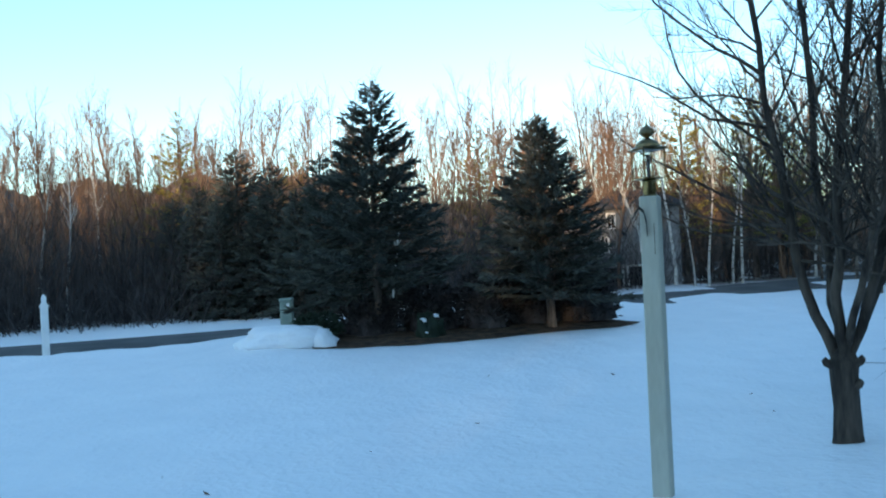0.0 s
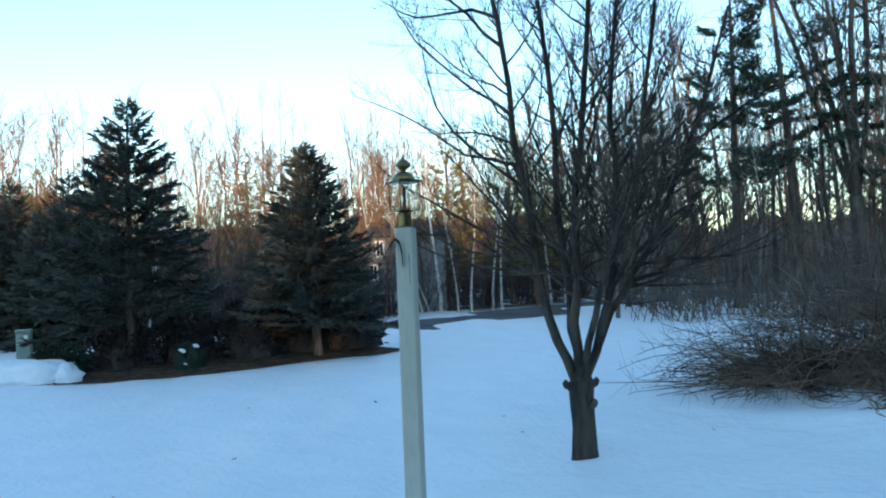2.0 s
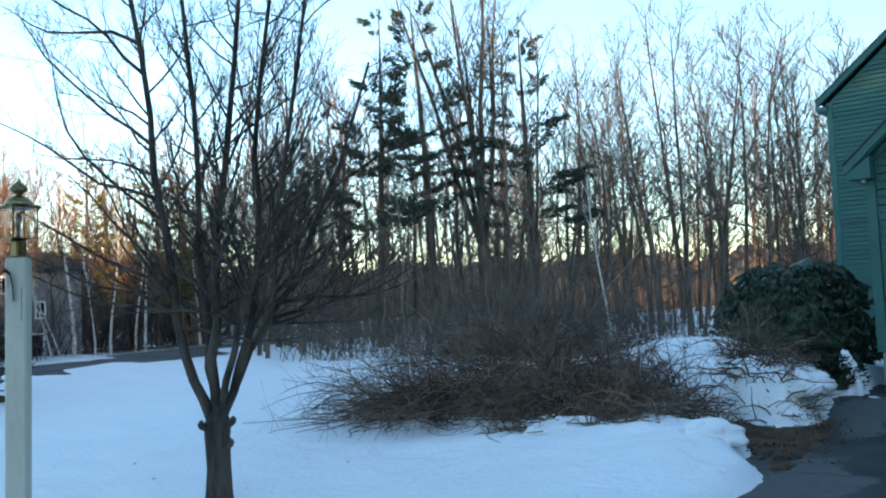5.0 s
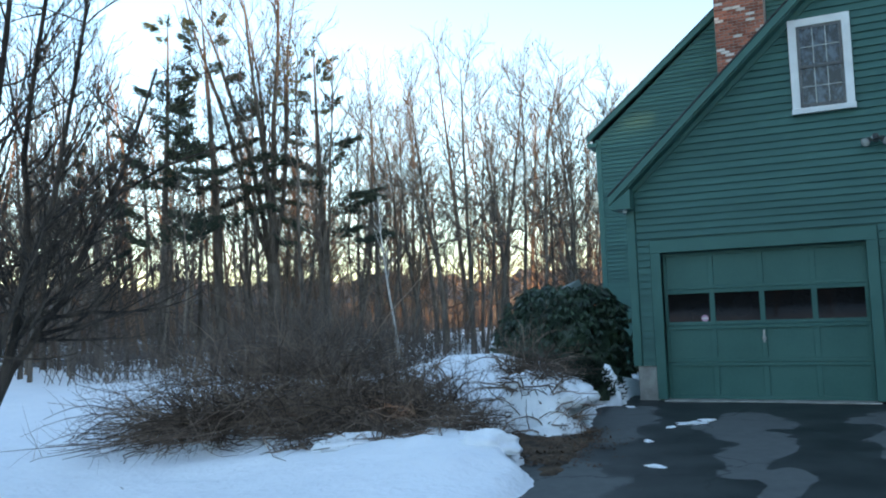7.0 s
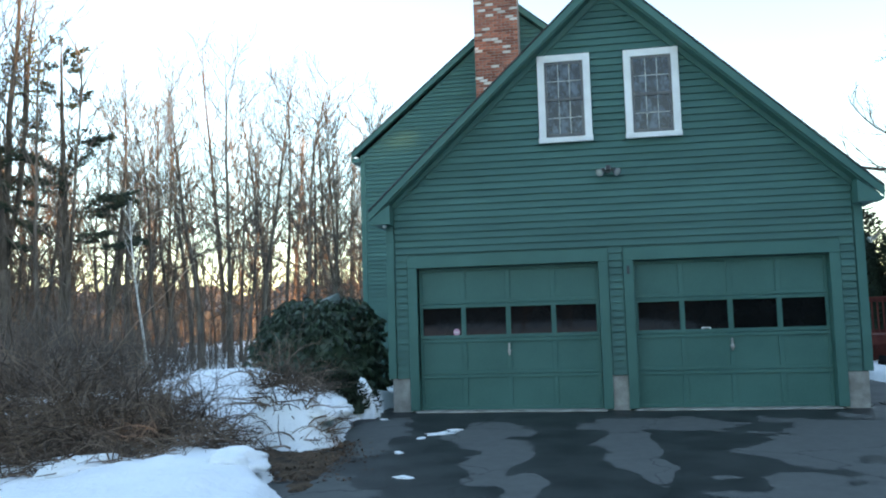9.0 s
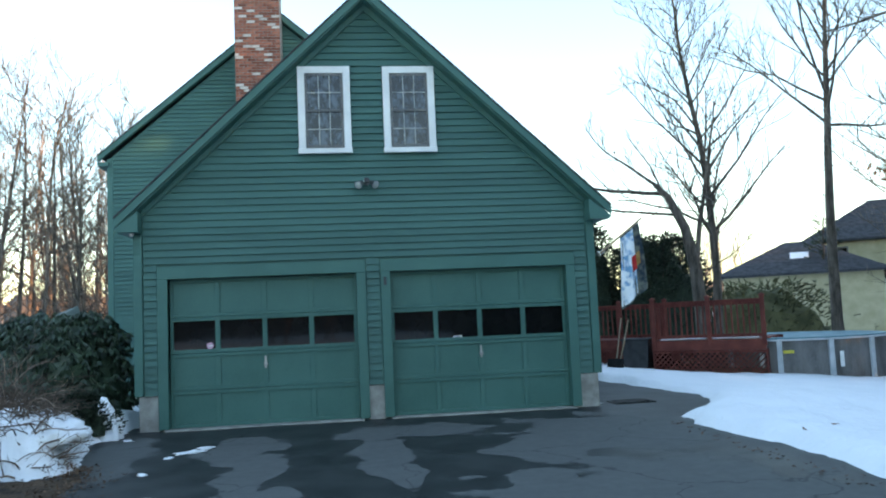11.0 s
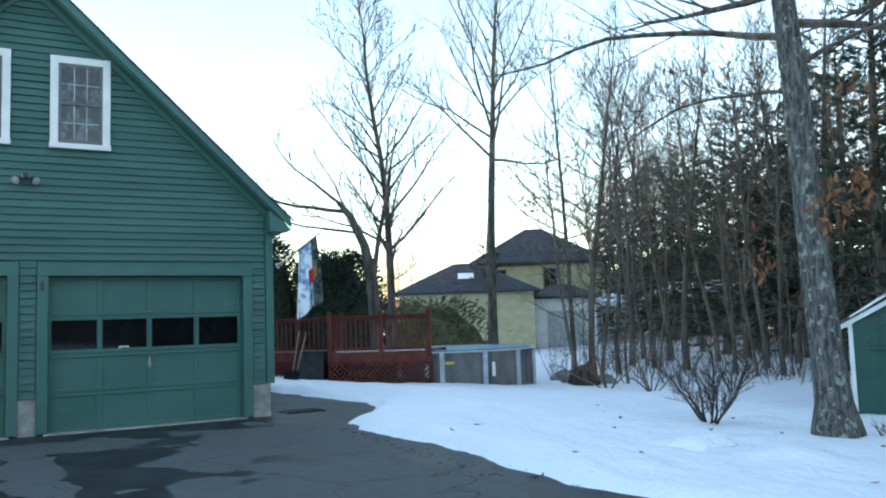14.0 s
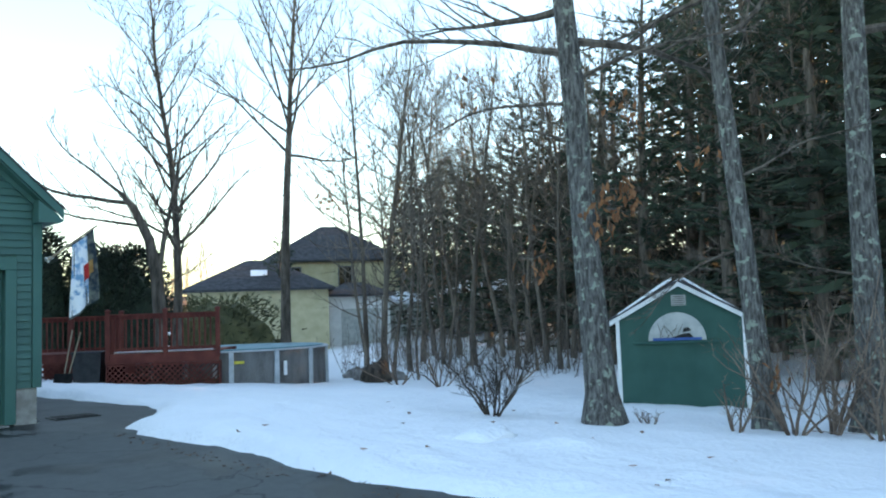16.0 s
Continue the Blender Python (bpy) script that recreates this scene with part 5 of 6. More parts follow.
def bramble_patch(name, cx, cy, half, depth, turn, height, count, seed, label, mat="cane"):
    """Arching canes rooted over an oval patch, heaped highest a third of the way along."""
    rng = np.random.default_rng(seed)
    t = empty(name, pose(cx, cy, 0), label, "bramble", "brambles")
    canes, tw = Tubes(), Tubes()
    c, s = math.cos(turn), math.sin(turn)
    for _ in range(count):
        u, v = rng.uniform(-1, 1), rng.uniform(-1, 1)
        if u * u + v * v > 1:
            continue
        lx, ly = u * half, v * depth
        x, y = c * lx - s * ly, s * lx + c * ly
        z = ground_z(cx + x, cy + y) - 0.03
        hump = height * (1 - 0.55 * max(0, u) ** 1.2 - 0.25 * max(0, -u) ** 2)
        edge_k = u * u + v * v
        a = rng.random() * 6.3 if edge_k < 0.5 else math.atan2(v, u) + turn + math.pi / 2 * (1 if rng.random() < 0.5 else -1) + rng.normal(0, 0.6)
        ln = hump * (0.8 + 1.0 * rng.random()) * (1.05 - 0.4 * edge_k)
        arching = rng.random() < 0.45
        lean = 0.7 + 0.9 * rng.random() if arching else 0.25 + 1.1 * rng.random() ** 1.5
        if arching:
            ln *= 1.25
        q = path(rng, (x, y, z), (math.cos(a) * lean, math.sin(a) * lean, 1.0), ln, 7, 0.2, -0.28 if arching else -0.08 - 0.22 * rng.random())
        for k_ in range(1, 8):
            q[k_][2] = max(q[k_][2], z + 0.04)
        r = 0.005 + 0.006 * rng.random() + (0.003 if arching else 0.0)
        canes.add(q, [r * (1 - 0.65 * j / 7) for j in range(8)], 3)
        if rng.random() < 0.75:
            side_shoots(rng, tw, q, r, 5, ln * 0.35, 1, 3, 0.0, 0.2, 1.3, 0.2, 0.0032, True)
    tagged(canes.done("cane_mass", mat, t), kind="stuff")
    tagged(tw.done("twig_mass", mat, t), kind="stuff")


bramble_patch("bramble_thicket", -4.55, -2.9, 2.3, 0.95, 0.3, 1.55, 1500, 101, "wide tangled thicket of bare grey-brown canes in the snow")
bramble_patch("bramble_thicket", -2.6, -3.45, 1.5, 0.55, 0.2, 0.85, 850, 102, "low spreading bare canes over the snow mound")
bramble_patch("bramble_clump", -2.6, -4.35, 1.1, 0.3, 0.1, 0.35, 160, 109, "thin bare canes poking through the snow bank")
bramble_patch("bramble_clump", -1.7, -0.8, 0.55, 0.45, 0.3, 0.75, 200, 103, "small clump of bare canes by the hedge")
bramble_patch("bramble_clump", -1.0, -2.7, 0.4, 0.6, 0.9, 0.45, 170, 104, "small clump of bare canes by the driveway")


def evergreen_mound(name, x, y, rx, ry, h, count, mat, size, seed, label, z=None, drooping=False, category="evergreen shrub"):
    """A rounded evergreen: stems inside and leaves over an uneven dome."""
    rng = np.random.default_rng(seed)
    z = ground_z(x, y) if z is None else z
    t = empty(name, pose(x, y, z), label, category, category + "s")
    stems, leaves = Tubes(), Tubes()
    for _ in range(int(count * 0.02) + 8):
        a = rng.random() * 6.3
        e = np.array((rx * 0.8 * math.cos(a) * rng.random(), ry * 0.8 * math.sin(a) * rng.random(), h * (0.5 + 0.4 * rng.random())))
        stems.add([(e[0] * 0.2, e[1] * 0.2, -0.05), e * (0.6, 0.6, 0.5), e], [0.025, 0.015, 0.008], 4)
    for _ in range(count):
        a, k = rng.random() * 6.3, rng.random()
        el = math.asin(k ** 0.9)
        bump = 1 + 0.16 * noise.noise((3 * math.cos(a), 3 * math.sin(a), 3 * el + seed))
        rad = ((0.72 + 0.3 * rng.random()) if size < 0.2 else (0.3 + 0.72 * rng.random() ** 0.5)) * bump
        ce = math.cos(el) ** 0.55
        p = np.array((rx * rad * math.cos(a) * ce, ry * rad * math.sin(a) * ce, h * (0.12 + 0.86 * math.sin(el) ** 0.8) * (0.86 + 0.14 * rad)))
        out = unit(np.array((math.cos(a), math.sin(a), 0.5)))
        if drooping:
            b0 = rng.random() * 6.3
            for j in range(6):
                b = b0 + j * 1.05
                d = unit(np.array((math.cos(b), math.sin(b), -1.1 - 0.6 * rng.random())) + out * 0.5)
                leaves.leaf(p, d * size * (0.8 + 0.4 * rng.random()), unit(np.cross(d, rng.normal(0, 1, 3))) * size * 0.17, size * 0.06)
        else:
            leaves.spike(p, unit(out + rng.normal(0, 0.6, 3)) * size, size * 0.12)
    # the close inner growth that lets no light through
    core = bmesh.new()
    bmesh.ops.create_icosphere(core, subdivisions=3, radius=1)
    for v in core.verts:
        k = 0.84 + 0.2 * noise.noise(v.co * 2.3 + Vector((seed, 0, 0))) + 0.12 * noise.noise(v.co * 7 + Vector((0, seed, 0)))
        v.co = Vector((v.co.x * rx * k, v.co.y * ry * k, h * (0.08 + 0.95 * k * max(0.0, v.co.z) ** 0.8)))
    part("inner_growth", core, mat, t)
    tagged(stems.done("stem_mass", "bark_yard", t), kind="stuff")
    tagged(leaves.done("leaf_mass", mat, t), kind="stuff")


evergreen_mound("rhododendron", -1.85, 1.15, 1.2, 0.95, 1.85, 1300, "rhodo", 0.13, 111, "big rhododendron with drooping dark green leaves at the garage corner", z=0.0, drooping=True)
evergreen_mound("yew", -1.35, -0.15, 0.62, 0.45, 0.55, 1500, "yew", 0.12, 112, "low dark clipped yew beside the garage", z=0.05)
evergreen_mound("yew", -0.95, -0.45, 0.42, 0.38, 0.42, 1000, "yew", 0.12, 113, "low dark clipped yew beside the garage", z=0.03)
# leafless shrubs of the spruce bed
for i, (x, y, rx, h, c) in enumerate(((-16.2, -10.9, 0.7, 0.95, 900), (-16.3, -9.5, 0.8, 1.1, 1100), (-16.1, -8.2, 0.95, 1.35, 1500), (-16.2, -7.1, 0.75, 1.15, 1100), (-15.9, -5.9, 0.7, 1.0, 1000))):
    evergreen_mound("dense_shrub", x, y, rx, 0.7, h, c, "dark_twigs", 0.17, 140 + i, "rounded dense dark leafless shrub in the mulch bed", category="bare shrub")
evergreen_mound("low_evergreen", -15.5, -12.1, 0.7, 0.5, 0.5, 800, "yew", 0.16, 114, "low evergreen pressed down by the plowed snow")
for x, y, w, h, c, seed in ((-12.2, 7.4, 1.3, 2.3, 700, 115), (-10.6, 7.9, 1.4, 2.6, 800, 119)):
    bramble_patch("twiggy_shrub", x, y, w, 1.2, 0.0, h, c, seed, "tall dark grey twiggy shrub at the foot of the pines", "brush")
evergreen_mound("arborvitae_hedge", 10.6, 17.2, 2.4, 1.8, 5.0, 6500, "yew", 0.24, 116, "tall dark evergreen hedge behind the deck")
evergreen_mound("arborvitae_hedge", 14.0, 16.6, 2.0, 1.6, 4.6, 5500, "yew", 0.24, 117, "tall dark evergreen hedge behind the deck")
evergreen_mound("hemlock", 18.6, 17.6, 2.6, 1.6, 3.0, 1300, "hemlock", 0.3, 118, "open feathery young hemlocks before the yellow house")


# far woods, behind everything: many bare trees in one body
def far_woods(name, spots, seed, label, conifers=False):
    rng = np.random.default_rng(seed)
    kinds = []
    for k in range(7):
        t = Tubes()
        if conifers:
            t.add([(0, 0, -0.2), (0, 0, 14)], [0.22, 0.03], 5)
            for _ in range(430):
                z = 1.0 + 13 * rng.random()
                a = rng.random() * 6.3
                r = 2.9 * (1 - z / 14.6) ** 0.75
                f = rng.random() ** 0.6
                d = np.array((math.cos(a), math.sin(a), -0.15))
                t.spike(d * r * f + (0, 0, z), d * 0.8 + rng.normal(0, 0.22, 3) * (1, 1, 0.6), 0.1)
        else:
            H = 13 * (0.75 + 0.4 * rng.random())
            pts, rad = bare_trunk(rng, H, 0.11, 0.05, 6)
            t.add(pts, rad, 5)
            bare_crown(rng, t, pts, 0.11, 0.16, 24, 0.3, 2, low=58, high=24, sub=8, thin=0.014, up=0.05)
        kinds.append((np.array(t.v), t.f))
    V, F, o = [], [], 0
    for b, d, s in spots:
        v, f = kinds[int(rng.integers(0, 7))]
        p = at(b, d)
        a = rng.random() * 6.3
        c, sn = math.cos(a), math.sin(a)
        w = np.stack([c * v[:, 0] - sn * v[:, 1], sn * v[:, 0] + c * v[:, 1], v[:, 2]], -1) * s + np.array(p)
        V.append(w)
        F.extend([tuple(i + o for i in q) for q in f])
        o += len(v)
    tagged(raw(name, np.concatenate(V).tolist(), F, "pine" if conifers else "bark_far"), label, "woods", kind="stuff")


wr = np.random.default_rng(9)
far_woods("far_woods", [(118 - 62 * wr.random(), 41 + 18 * wr.random(), 0.58 + 0.25 * wr.random()) for _ in range(170)] + [(116 - 26 * wr.random(), 38 + 14 * wr.random(), 0.5 + 0.25 * wr.random()) for _ in range(50)], 121, "bare winter woods across the road")
far_woods("far_woods", [(58 - 46 * wr.random(), 42 + 30 * wr.random(), 0.85 + 0.4 * wr.random()) for _ in range(120)], 122, "bare winter woods behind the brambles")
far_woods("far_woods", [(-20 - 18 * wr.random(), 75 + 30 * wr.random(), 0.55 + 0.2 * wr.random()) for _ in range(36)], 123, "low line of far bare woods behind the houses")
far_woods("far_woods", [(-38 - 40 * wr.random(), 40 + 22 * wr.random(), 0.9 + 0.3 * wr.random()) for _ in range(40)], 124, "bare winter woods beyond the shed")
# mostly out of view: pines added to block the low sun from the yard
far_woods("pine_belt", [(-74 - 34 * wr.random(), 20 + 22 * wr.random(), 1.1 + 0.3 * wr.random()) for _ in range(50)] + [(-104 - 60 * wr.random(), 24 + 22 * wr.random(), 0.88 + 0.2 * wr.random()) for _ in range(110)] + [(-60 - 16 * wr.random(), 36 + 12 * wr.random(), 1.05 + 0.3 * wr.random()) for _ in range(18)] + [(-40 - 17 * wr.random(), 44 + 14 * wr.random(), 0.5 + 0.3 * wr.random()) for _ in range(30)], 125, "dense belt of dark pines, mostly unseen, added to keep sun off the yard", True)

# never in view: added so the garage panes reflect woods, not bright horizon
far_woods("far_woods", [(115 + 120 * wr.random(), 45 + 25 * wr.random(), 0.9 + 0.3 * wr.random()) for _ in range(25)], 126, "unseen bare woods added behind the driveway to darken reflections")


def horizon_woods(name, b0, b1, d, low, high, seed, label):
    """The distant wooded skyline: a closed ragged band, far behind the trees."""
    n = int(abs(b1 - b0) * 6)
    v, f = [], []
    for i in range(n + 1):
        b = b0 + (b1 - b0) * i / n
        p = at(b, d)
        top = low + (high - low) * (0.5 + 0.5 * noise.noise((i * 0.05, seed, 0))) + 0.9 * noise.noise((i * 0.7, seed, 2))
        q = at(b, d + 8)
        v += [(p.x, p.y, p.z - 1), (p.x, p.y, p.z + top * 0.55), (q.x, q.y, q.z + top), (q.x, q.y, q.z - 1)]
    for i in range(n):
        for k in range(3):
            f.append((i * 4 + k, i * 4 + k + 1, i * 4 + 5 + k, i * 4 + 4 + k))
    tagged(raw(name, v, f, "woods_band"), label, "backdrop", kind="structure")


M["woods_band"] = material("distant woods", (0.07, 0.06, 0.054), (0.17, 0.14, 0.12), 0.6, 1.0, 0.0, 6, stretch=(1, 1, 0.12), low=0.3, high=0.7)
horizon_woods("backdrop", 125, 86, 74, 8.5, 11.5, 7, "distant wooded skyline beyond the bend of the road")
horizon_woods("backdrop", 58, 13, 78, 4.2, 6.2, 8, "distant wooded skyline behind the brambles")
horizon_woods("backdrop", 90, 56, 78, 5.5, 8.5, 3, "distant wooded skyline across the road")
horizon_woods("backdrop", -36, -82, 85, 5.0, 8.0, 4, "distant wooded skyline beyond the shed")
horizon_woods("backdrop", -14, -36, 110, 3.0, 4.5, 5, "distant low wooded skyline behind the houses")
# this last band is unseen, added to hide the bright horizon from the panes
horizon_woods("backdrop", 240, 125, 85, 6.0, 9.0, 6, "unseen wooded skyline added to close off the view behind the driveway")

# low undergrowth at the woodland edge
def undergrowth(name, spots, seed, label, mat="brush"):
    rng = np.random.default_rng(seed)
    t = Tubes()
    for b, d, h in spots:
        p = np.array(at(b, d))
        for _ in range(9):
            q = path(rng, p + rng.normal(0, 0.5, 3) * (1, 1, 0), rng.normal(0, 0.45, 3) * (1, 1, 0) + (0, 0, 1), h * (0.5 + 0.8 * rng.random()), 3, 0.15, 0.0)
            t.add(q, [0.014, 0.011, 0.008, 0.005], 3)
            side_shoots(rng, t, q, 0.01, 4, h * 0.4, 1, 3, 0.02, 0.2, 0.8, 0.15, 0.006)
    tagged(t.done(name, mat), label, "undergrowth", kind="stuff")


# darker than the other undergrowth: roadside shade is put into the twig colour
undergrowth("undergrowth", [(b, beyond_road(b, 29) + 9 * wr.random(), 1.6 + 3.0 * wr.random()) for b in (112 - 60 * wr.random() for _ in range(480))] + [(114 - 20 * wr.random(), 31 + 10 * wr.random(), 2.5 + 3.5 * wr.random()) for _ in range(150)], 131, "tangled undergrowth along the far side of the road, coloured dark for shade", "dark_twigs")
undergrowth("undergrowth", [(52 - 38 * wr.random(), 24 + 16 * wr.random(), 0.9 + 2.0 * wr.random()) for _ in range(190)], 132, "tangled bare undergrowth beneath the pines")
undergrowth("undergrowth", [(-36 - 38 * wr.random(), 25 + 16 * wr.random(), 0.7 + 1.6 * wr.random()) for _ in range(110)], 133, "thin bare undergrowth in the snowy woods")
discard(pine, pine2, dense, gold, h1, h2, h3, fan, fan2, whip, whip2, big, birch, twin, flared)


# ---- lamp post and lawn fixtures ----
def lamp_post():
    x, y = -3.24, -9.93
    z = ground_z(x, y)
    t = empty("lamp_post", pose(x, y, z, 0, 0.6, 52), "cream-painted square lamp post with a brass lantern standing in snow", "lamp post")
    post = part("post", box(-0.064, 0.064, -0.064, 0.064, -0.3, 2.11, 0.01), "cream_paint", t)
    part("post_crack", box(0.034, 0.038, -0.0655, -0.062, 1.7, 1.92), "bark_grey", post, "dark weathered split")
    z0 = 2.11
    part("collar", lathe([(0.05, z0), (0.055, z0 + 0.01), (0.047, z0 + 0.015), (0.046, z0 + 0.1), (0.052, z0 + 0.105), (0.04, z0 + 0.115)], 20), "brass", t, "brass post collar")
    lo, hi, w = z0 + 0.12, z0 + 0.335, 0.115
    lantern = part("lantern_base", lathe([(0.04, z0 + 0.112), (0.07, z0 + 0.12), (w + 0.006, z0 + 0.128), (w + 0.006, lo)], 4), "brass", t, "square brass lantern base")
    for i in range(4):
        a, b = math.pi / 2 * i, math.pi / 2 * (i + 1)
        cx, cy, dx, dy = w * math.cos(a), w * math.sin(a), w * math.cos(b), w * math.sin(b)
        part("lantern_bar", lathe([(0.0055, lo), (0.0055, hi)], 6, pose(cx, cy, 0)), "brass", lantern)
        q = bmesh.new()
        v = [q.verts.new(c) for c in ((cx * 0.97, cy * 0.97, lo), (dx * 0.97, dy * 0.97, lo), (dx * 0.97, dy * 0.97, hi), (cx * 0.97, cy * 0.97, hi))]
        v += [q.verts.new((c.co.x * 0.97, c.co.y * 0.97, c.co.z)) for c in v]
        for f in ((0, 1, 2, 3), (7, 6, 5, 4), (0, 4, 5, 1), (1, 5, 6, 2), (2, 6, 7, 3), (3, 7, 4, 0)):
            q.faces.new([v[j] for j in f])
        bmesh.ops.recalc_face_normals(q, faces=q.faces[:])
        pane = part("lantern_pane", q, "glass", lantern, "clear glass pane")
        pane.visible_shadow = False
    part("candle_tube", lathe([(0.018, lo), (0.02, lo + 0.01), (0.011, lo + 0.015), (0.011, lo + 0.09), (0.016, lo + 0.105), (0.019, lo + 0.13), (0.013, lo + 0.165), (0.004, lo + 0.18)], 12), "sash", lantern, "candle tube and bulb")
    cap = part("lantern_cap", lathe([(w + 0.022, hi - 0.012), (w + 0.024, hi), (w * 0.96, hi + 0.012)], 4), "brass", t, "brass lantern cap")
    part("dome", lathe([(0.088, hi + 0.012), (0.084, hi + 0.03), (0.066, hi + 0.052), (0.04, hi + 0.066), (0.018, hi + 0.074)], 18), "brass", cap, "rounded brass dome")
    f0 = hi + 0.07
    part("finial", lathe([(0.016, f0), (0.022, f0 + 0.012), (0.052, f0 + 0.035), (0.058, f0 + 0.048), (0.048, f0 + 0.065), (0.018, f0 + 0.09), (0.009, f0 + 0.1), (0.006, f0 + 0.115), (0.003, f0 + 0.14)], 16), "brass", cap, "turned brass finial")
    hook = Tubes()
    hook.add([(-0.012, -0.072, 1.84), (-0.012, -0.08, 1.92), (-0.025, -0.09, 2.0), (-0.055, -0.1, 2.03), (-0.085, -0.11, 1.99), (-0.135, -0.125, 1.89), (-0.155, -0.13, 1.845), (-0.17, -0.135, 1.865)], [0.016, 0.013, 0.012, 0.012, 0.011, 0.011, 0.011, 0.013], 7)
    hook.done("plant_hook", "black_iron", t, "black iron plant hook", True)


lamp_post()


def white_post():
    x, y = -16.6, -17.85
    t = empty("marker_post", pose(x, y, ground_z(x, y), 0, 0, 20), "white painted wooden post with a shaped cap by the road", "post")
    part("shaft", box(-0.075, 0.075, -0.075, 0.075, -0.2, 1.0, 0.01), "white_paint", t)
    part("cap", lathe([(0.13, 1.0), (0.13, 1.03), (0.09, 1.07), (0.06, 1.12), (0.075, 1.17), (0.05, 1.24), (0.01, 1.28)], 4, pose(0, 0, 0, 0, 0, 45)), "white_paint", t)


def utility_box():
    x, y = -17.2, -12.75
    t = empty("utility_box", pose(x, y, ground_z(x, y), 0, 0, 80), "grey-green metal utility pedestal at the roadside", "utility box")
    part("body", box(-0.14, 0.14, -0.12, 0.12, -0.1, 0.72, 0.015), "box_green", t)
    part("lid", box(-0.155, 0.155, -0.135, 0.135, 0.72, 0.8, 0.02), "box_green", t)
    part("warning_label", box(0.02, 0.09, -0.124, -0.12, 0.6, 0.68), "white_paint", t, "small pale label")


white_post()
utility_box()


def lump(name, x, y, rx, ry, h, seed, mat, label, category, z=None, kind="", rough=0.25, parent=None):
    """An uneven rounded heap."""
    b = bmesh.new()
    bmesh.ops.create_icosphere(b, subdivisions=4, radius=1)
    for v in b.verts:
        k = 1 + rough * noise.noise(v.co * 1.6 + Vector((seed, 0, 0))) + rough * 0.45 * noise.noise(v.co * 4.5 + Vector((0, seed, 0))) + rough * 0.2 * noise.noise(v.co * 11)
        v.co = Vector((v.co.x * rx * k, v.co.y * ry * k, max(-0.25, v.co.z) * h * k))
    ob = link_mesh(name, b, mat, smooth=True)
    ob.matrix_basis = pose(x, y, ground_z(x, y) if z is None else z, 0, 0, seed * 40)
    return tagged(ob, label, category, "", kind)


lump("snow_pile", -0.72, -0.42, 0.2, 0.3, 0.5, 1, "snow", "icy snow heap against the garage footing", "snow pile", z=-0.02)
lump("snow_pile", -14.7, -12.75, 0.95, 0.62, 0.36, 2, "snow", "plowed snow heap at the end of the mulch bed", "snow pile")
lump("snow_pile", -14.4, -12.05, 0.34, 0.3, 0.34, 3, "snow", "plowed snow heap over the low evergreen", "snow pile")
lump("snow_pile", -17.9, -13.5, 0.5, 0.35, 0.25, 4, "snow", "small snow heap by the road", "snow pile")
lump("snow_pile", 9.5, -5.7, 0.5, 0.35, 0.14, 5, "snow", "low snow drift at the foot of the oak", "snow pile", z=-0.14)
for i, (x, y, s) in enumerate(((0.7, -2.0, 0.24), (0.5, -2.35, 0.1), (0.43, -3.3, 0.09), (0.76, -4.55, 0.12), (0.82, -1.75, 0.13), (6.5, -7.9, 0.12), (5.9, -8.2, 0.07), (-0.35, -0.75, 0.1))):
    lump("snow_scrap", x, y, s * 0.8, s * 0.45, 0.012, 10 + i, "snow", "thin scrap of melting snow on the asphalt", "snow scrap", z=drive_z(x, y) + 0.004, rough=0.6)
for i, (x, y, sx, sy, h) in enumerate(((-0.78, -1.9, 0.24, 0.3, 0.15), (-0.66, -2.6, 0.3, 0.34, 0.2), (-1.25, -2.3, 0.34, 0.3, 0.14), (-0.75, -4.95, 0.3, 0.24, 0.14), (-2.4, -4.5, 0.5, 0.18, 0.14))):
    lump("snow_chunk", x, y, sx, sy, h, 60 + i, "snow", "crusted chunk of snow along the driveway edge", "snow chunk", z=ground_z(x, y) - 0.06, rough=0.4)
for i, (b, d, s) in enumerate(((-38.6, 24.2, 0.7), (-40.2, 24.6, 0.42), (-37.6, 26.0, 0.5))):
    p = at(b, d)
    lump("boulder", p.x, p.y, s, s * 0.7, s * 0.6, 20 + i, "stone", "grey fieldstone poking out of the snow", "boulder")
lump("stump", *at(-39.0, 23.2).xy, 0.4, 0.4, 0.55, 30, "bark_yard", "dark rotten stump in the snow", "stump", rough=0.4)


def litter(name, spots, seed, label, mat="leaf_dead", size=0.05):
    rng = np.random.default_rng(seed)
    t = Tubes()
    for x, y, z in spots:
        d = unit(rng.normal(0, 1, 3) * (1, 1, 0.25))
        t.leaf((x, y, z + 0.008 + 0.015 * rng.random()), d * size * (0.7 + 0.7 * rng.random()), unit(np.cross(d, (0, 0, 1)) + rng.normal(0, 0.2, 3)) * size * 0.3, size * 0.12)
    tagged(t.done(name, mat), label, "leaf litter", kind="stuff")


M["litter"] = material("wet brown leaves", (0.045, 0.028, 0.018), (0.15, 0.09, 0.055), 3, 0.8, 0.2, island=0.4)
lr = np.random.default_rng(3)
edge = [(-0.62, -1.2), (-0.36, -2.4), (-0.3, -3.4), (-0.45, -4.3), (-0.1, -5.5)]
spots = []
for _ in range(1200):
    k = 1.2 + 2.2 * lr.random() ** 0.8
    i = int(k)
    x = edge[i][0] + (edge[i + 1][0] - edge[i][0]) * (k - i) + lr.normal(-0.05, 0.26 if k > 1.8 else 0.12)
    y = edge[i][1] + (edge[i + 1][1] - edge[i][1]) * (k - i)
    spots.append((x, y, max(drive_z(x, y), ground_z(x, y))))
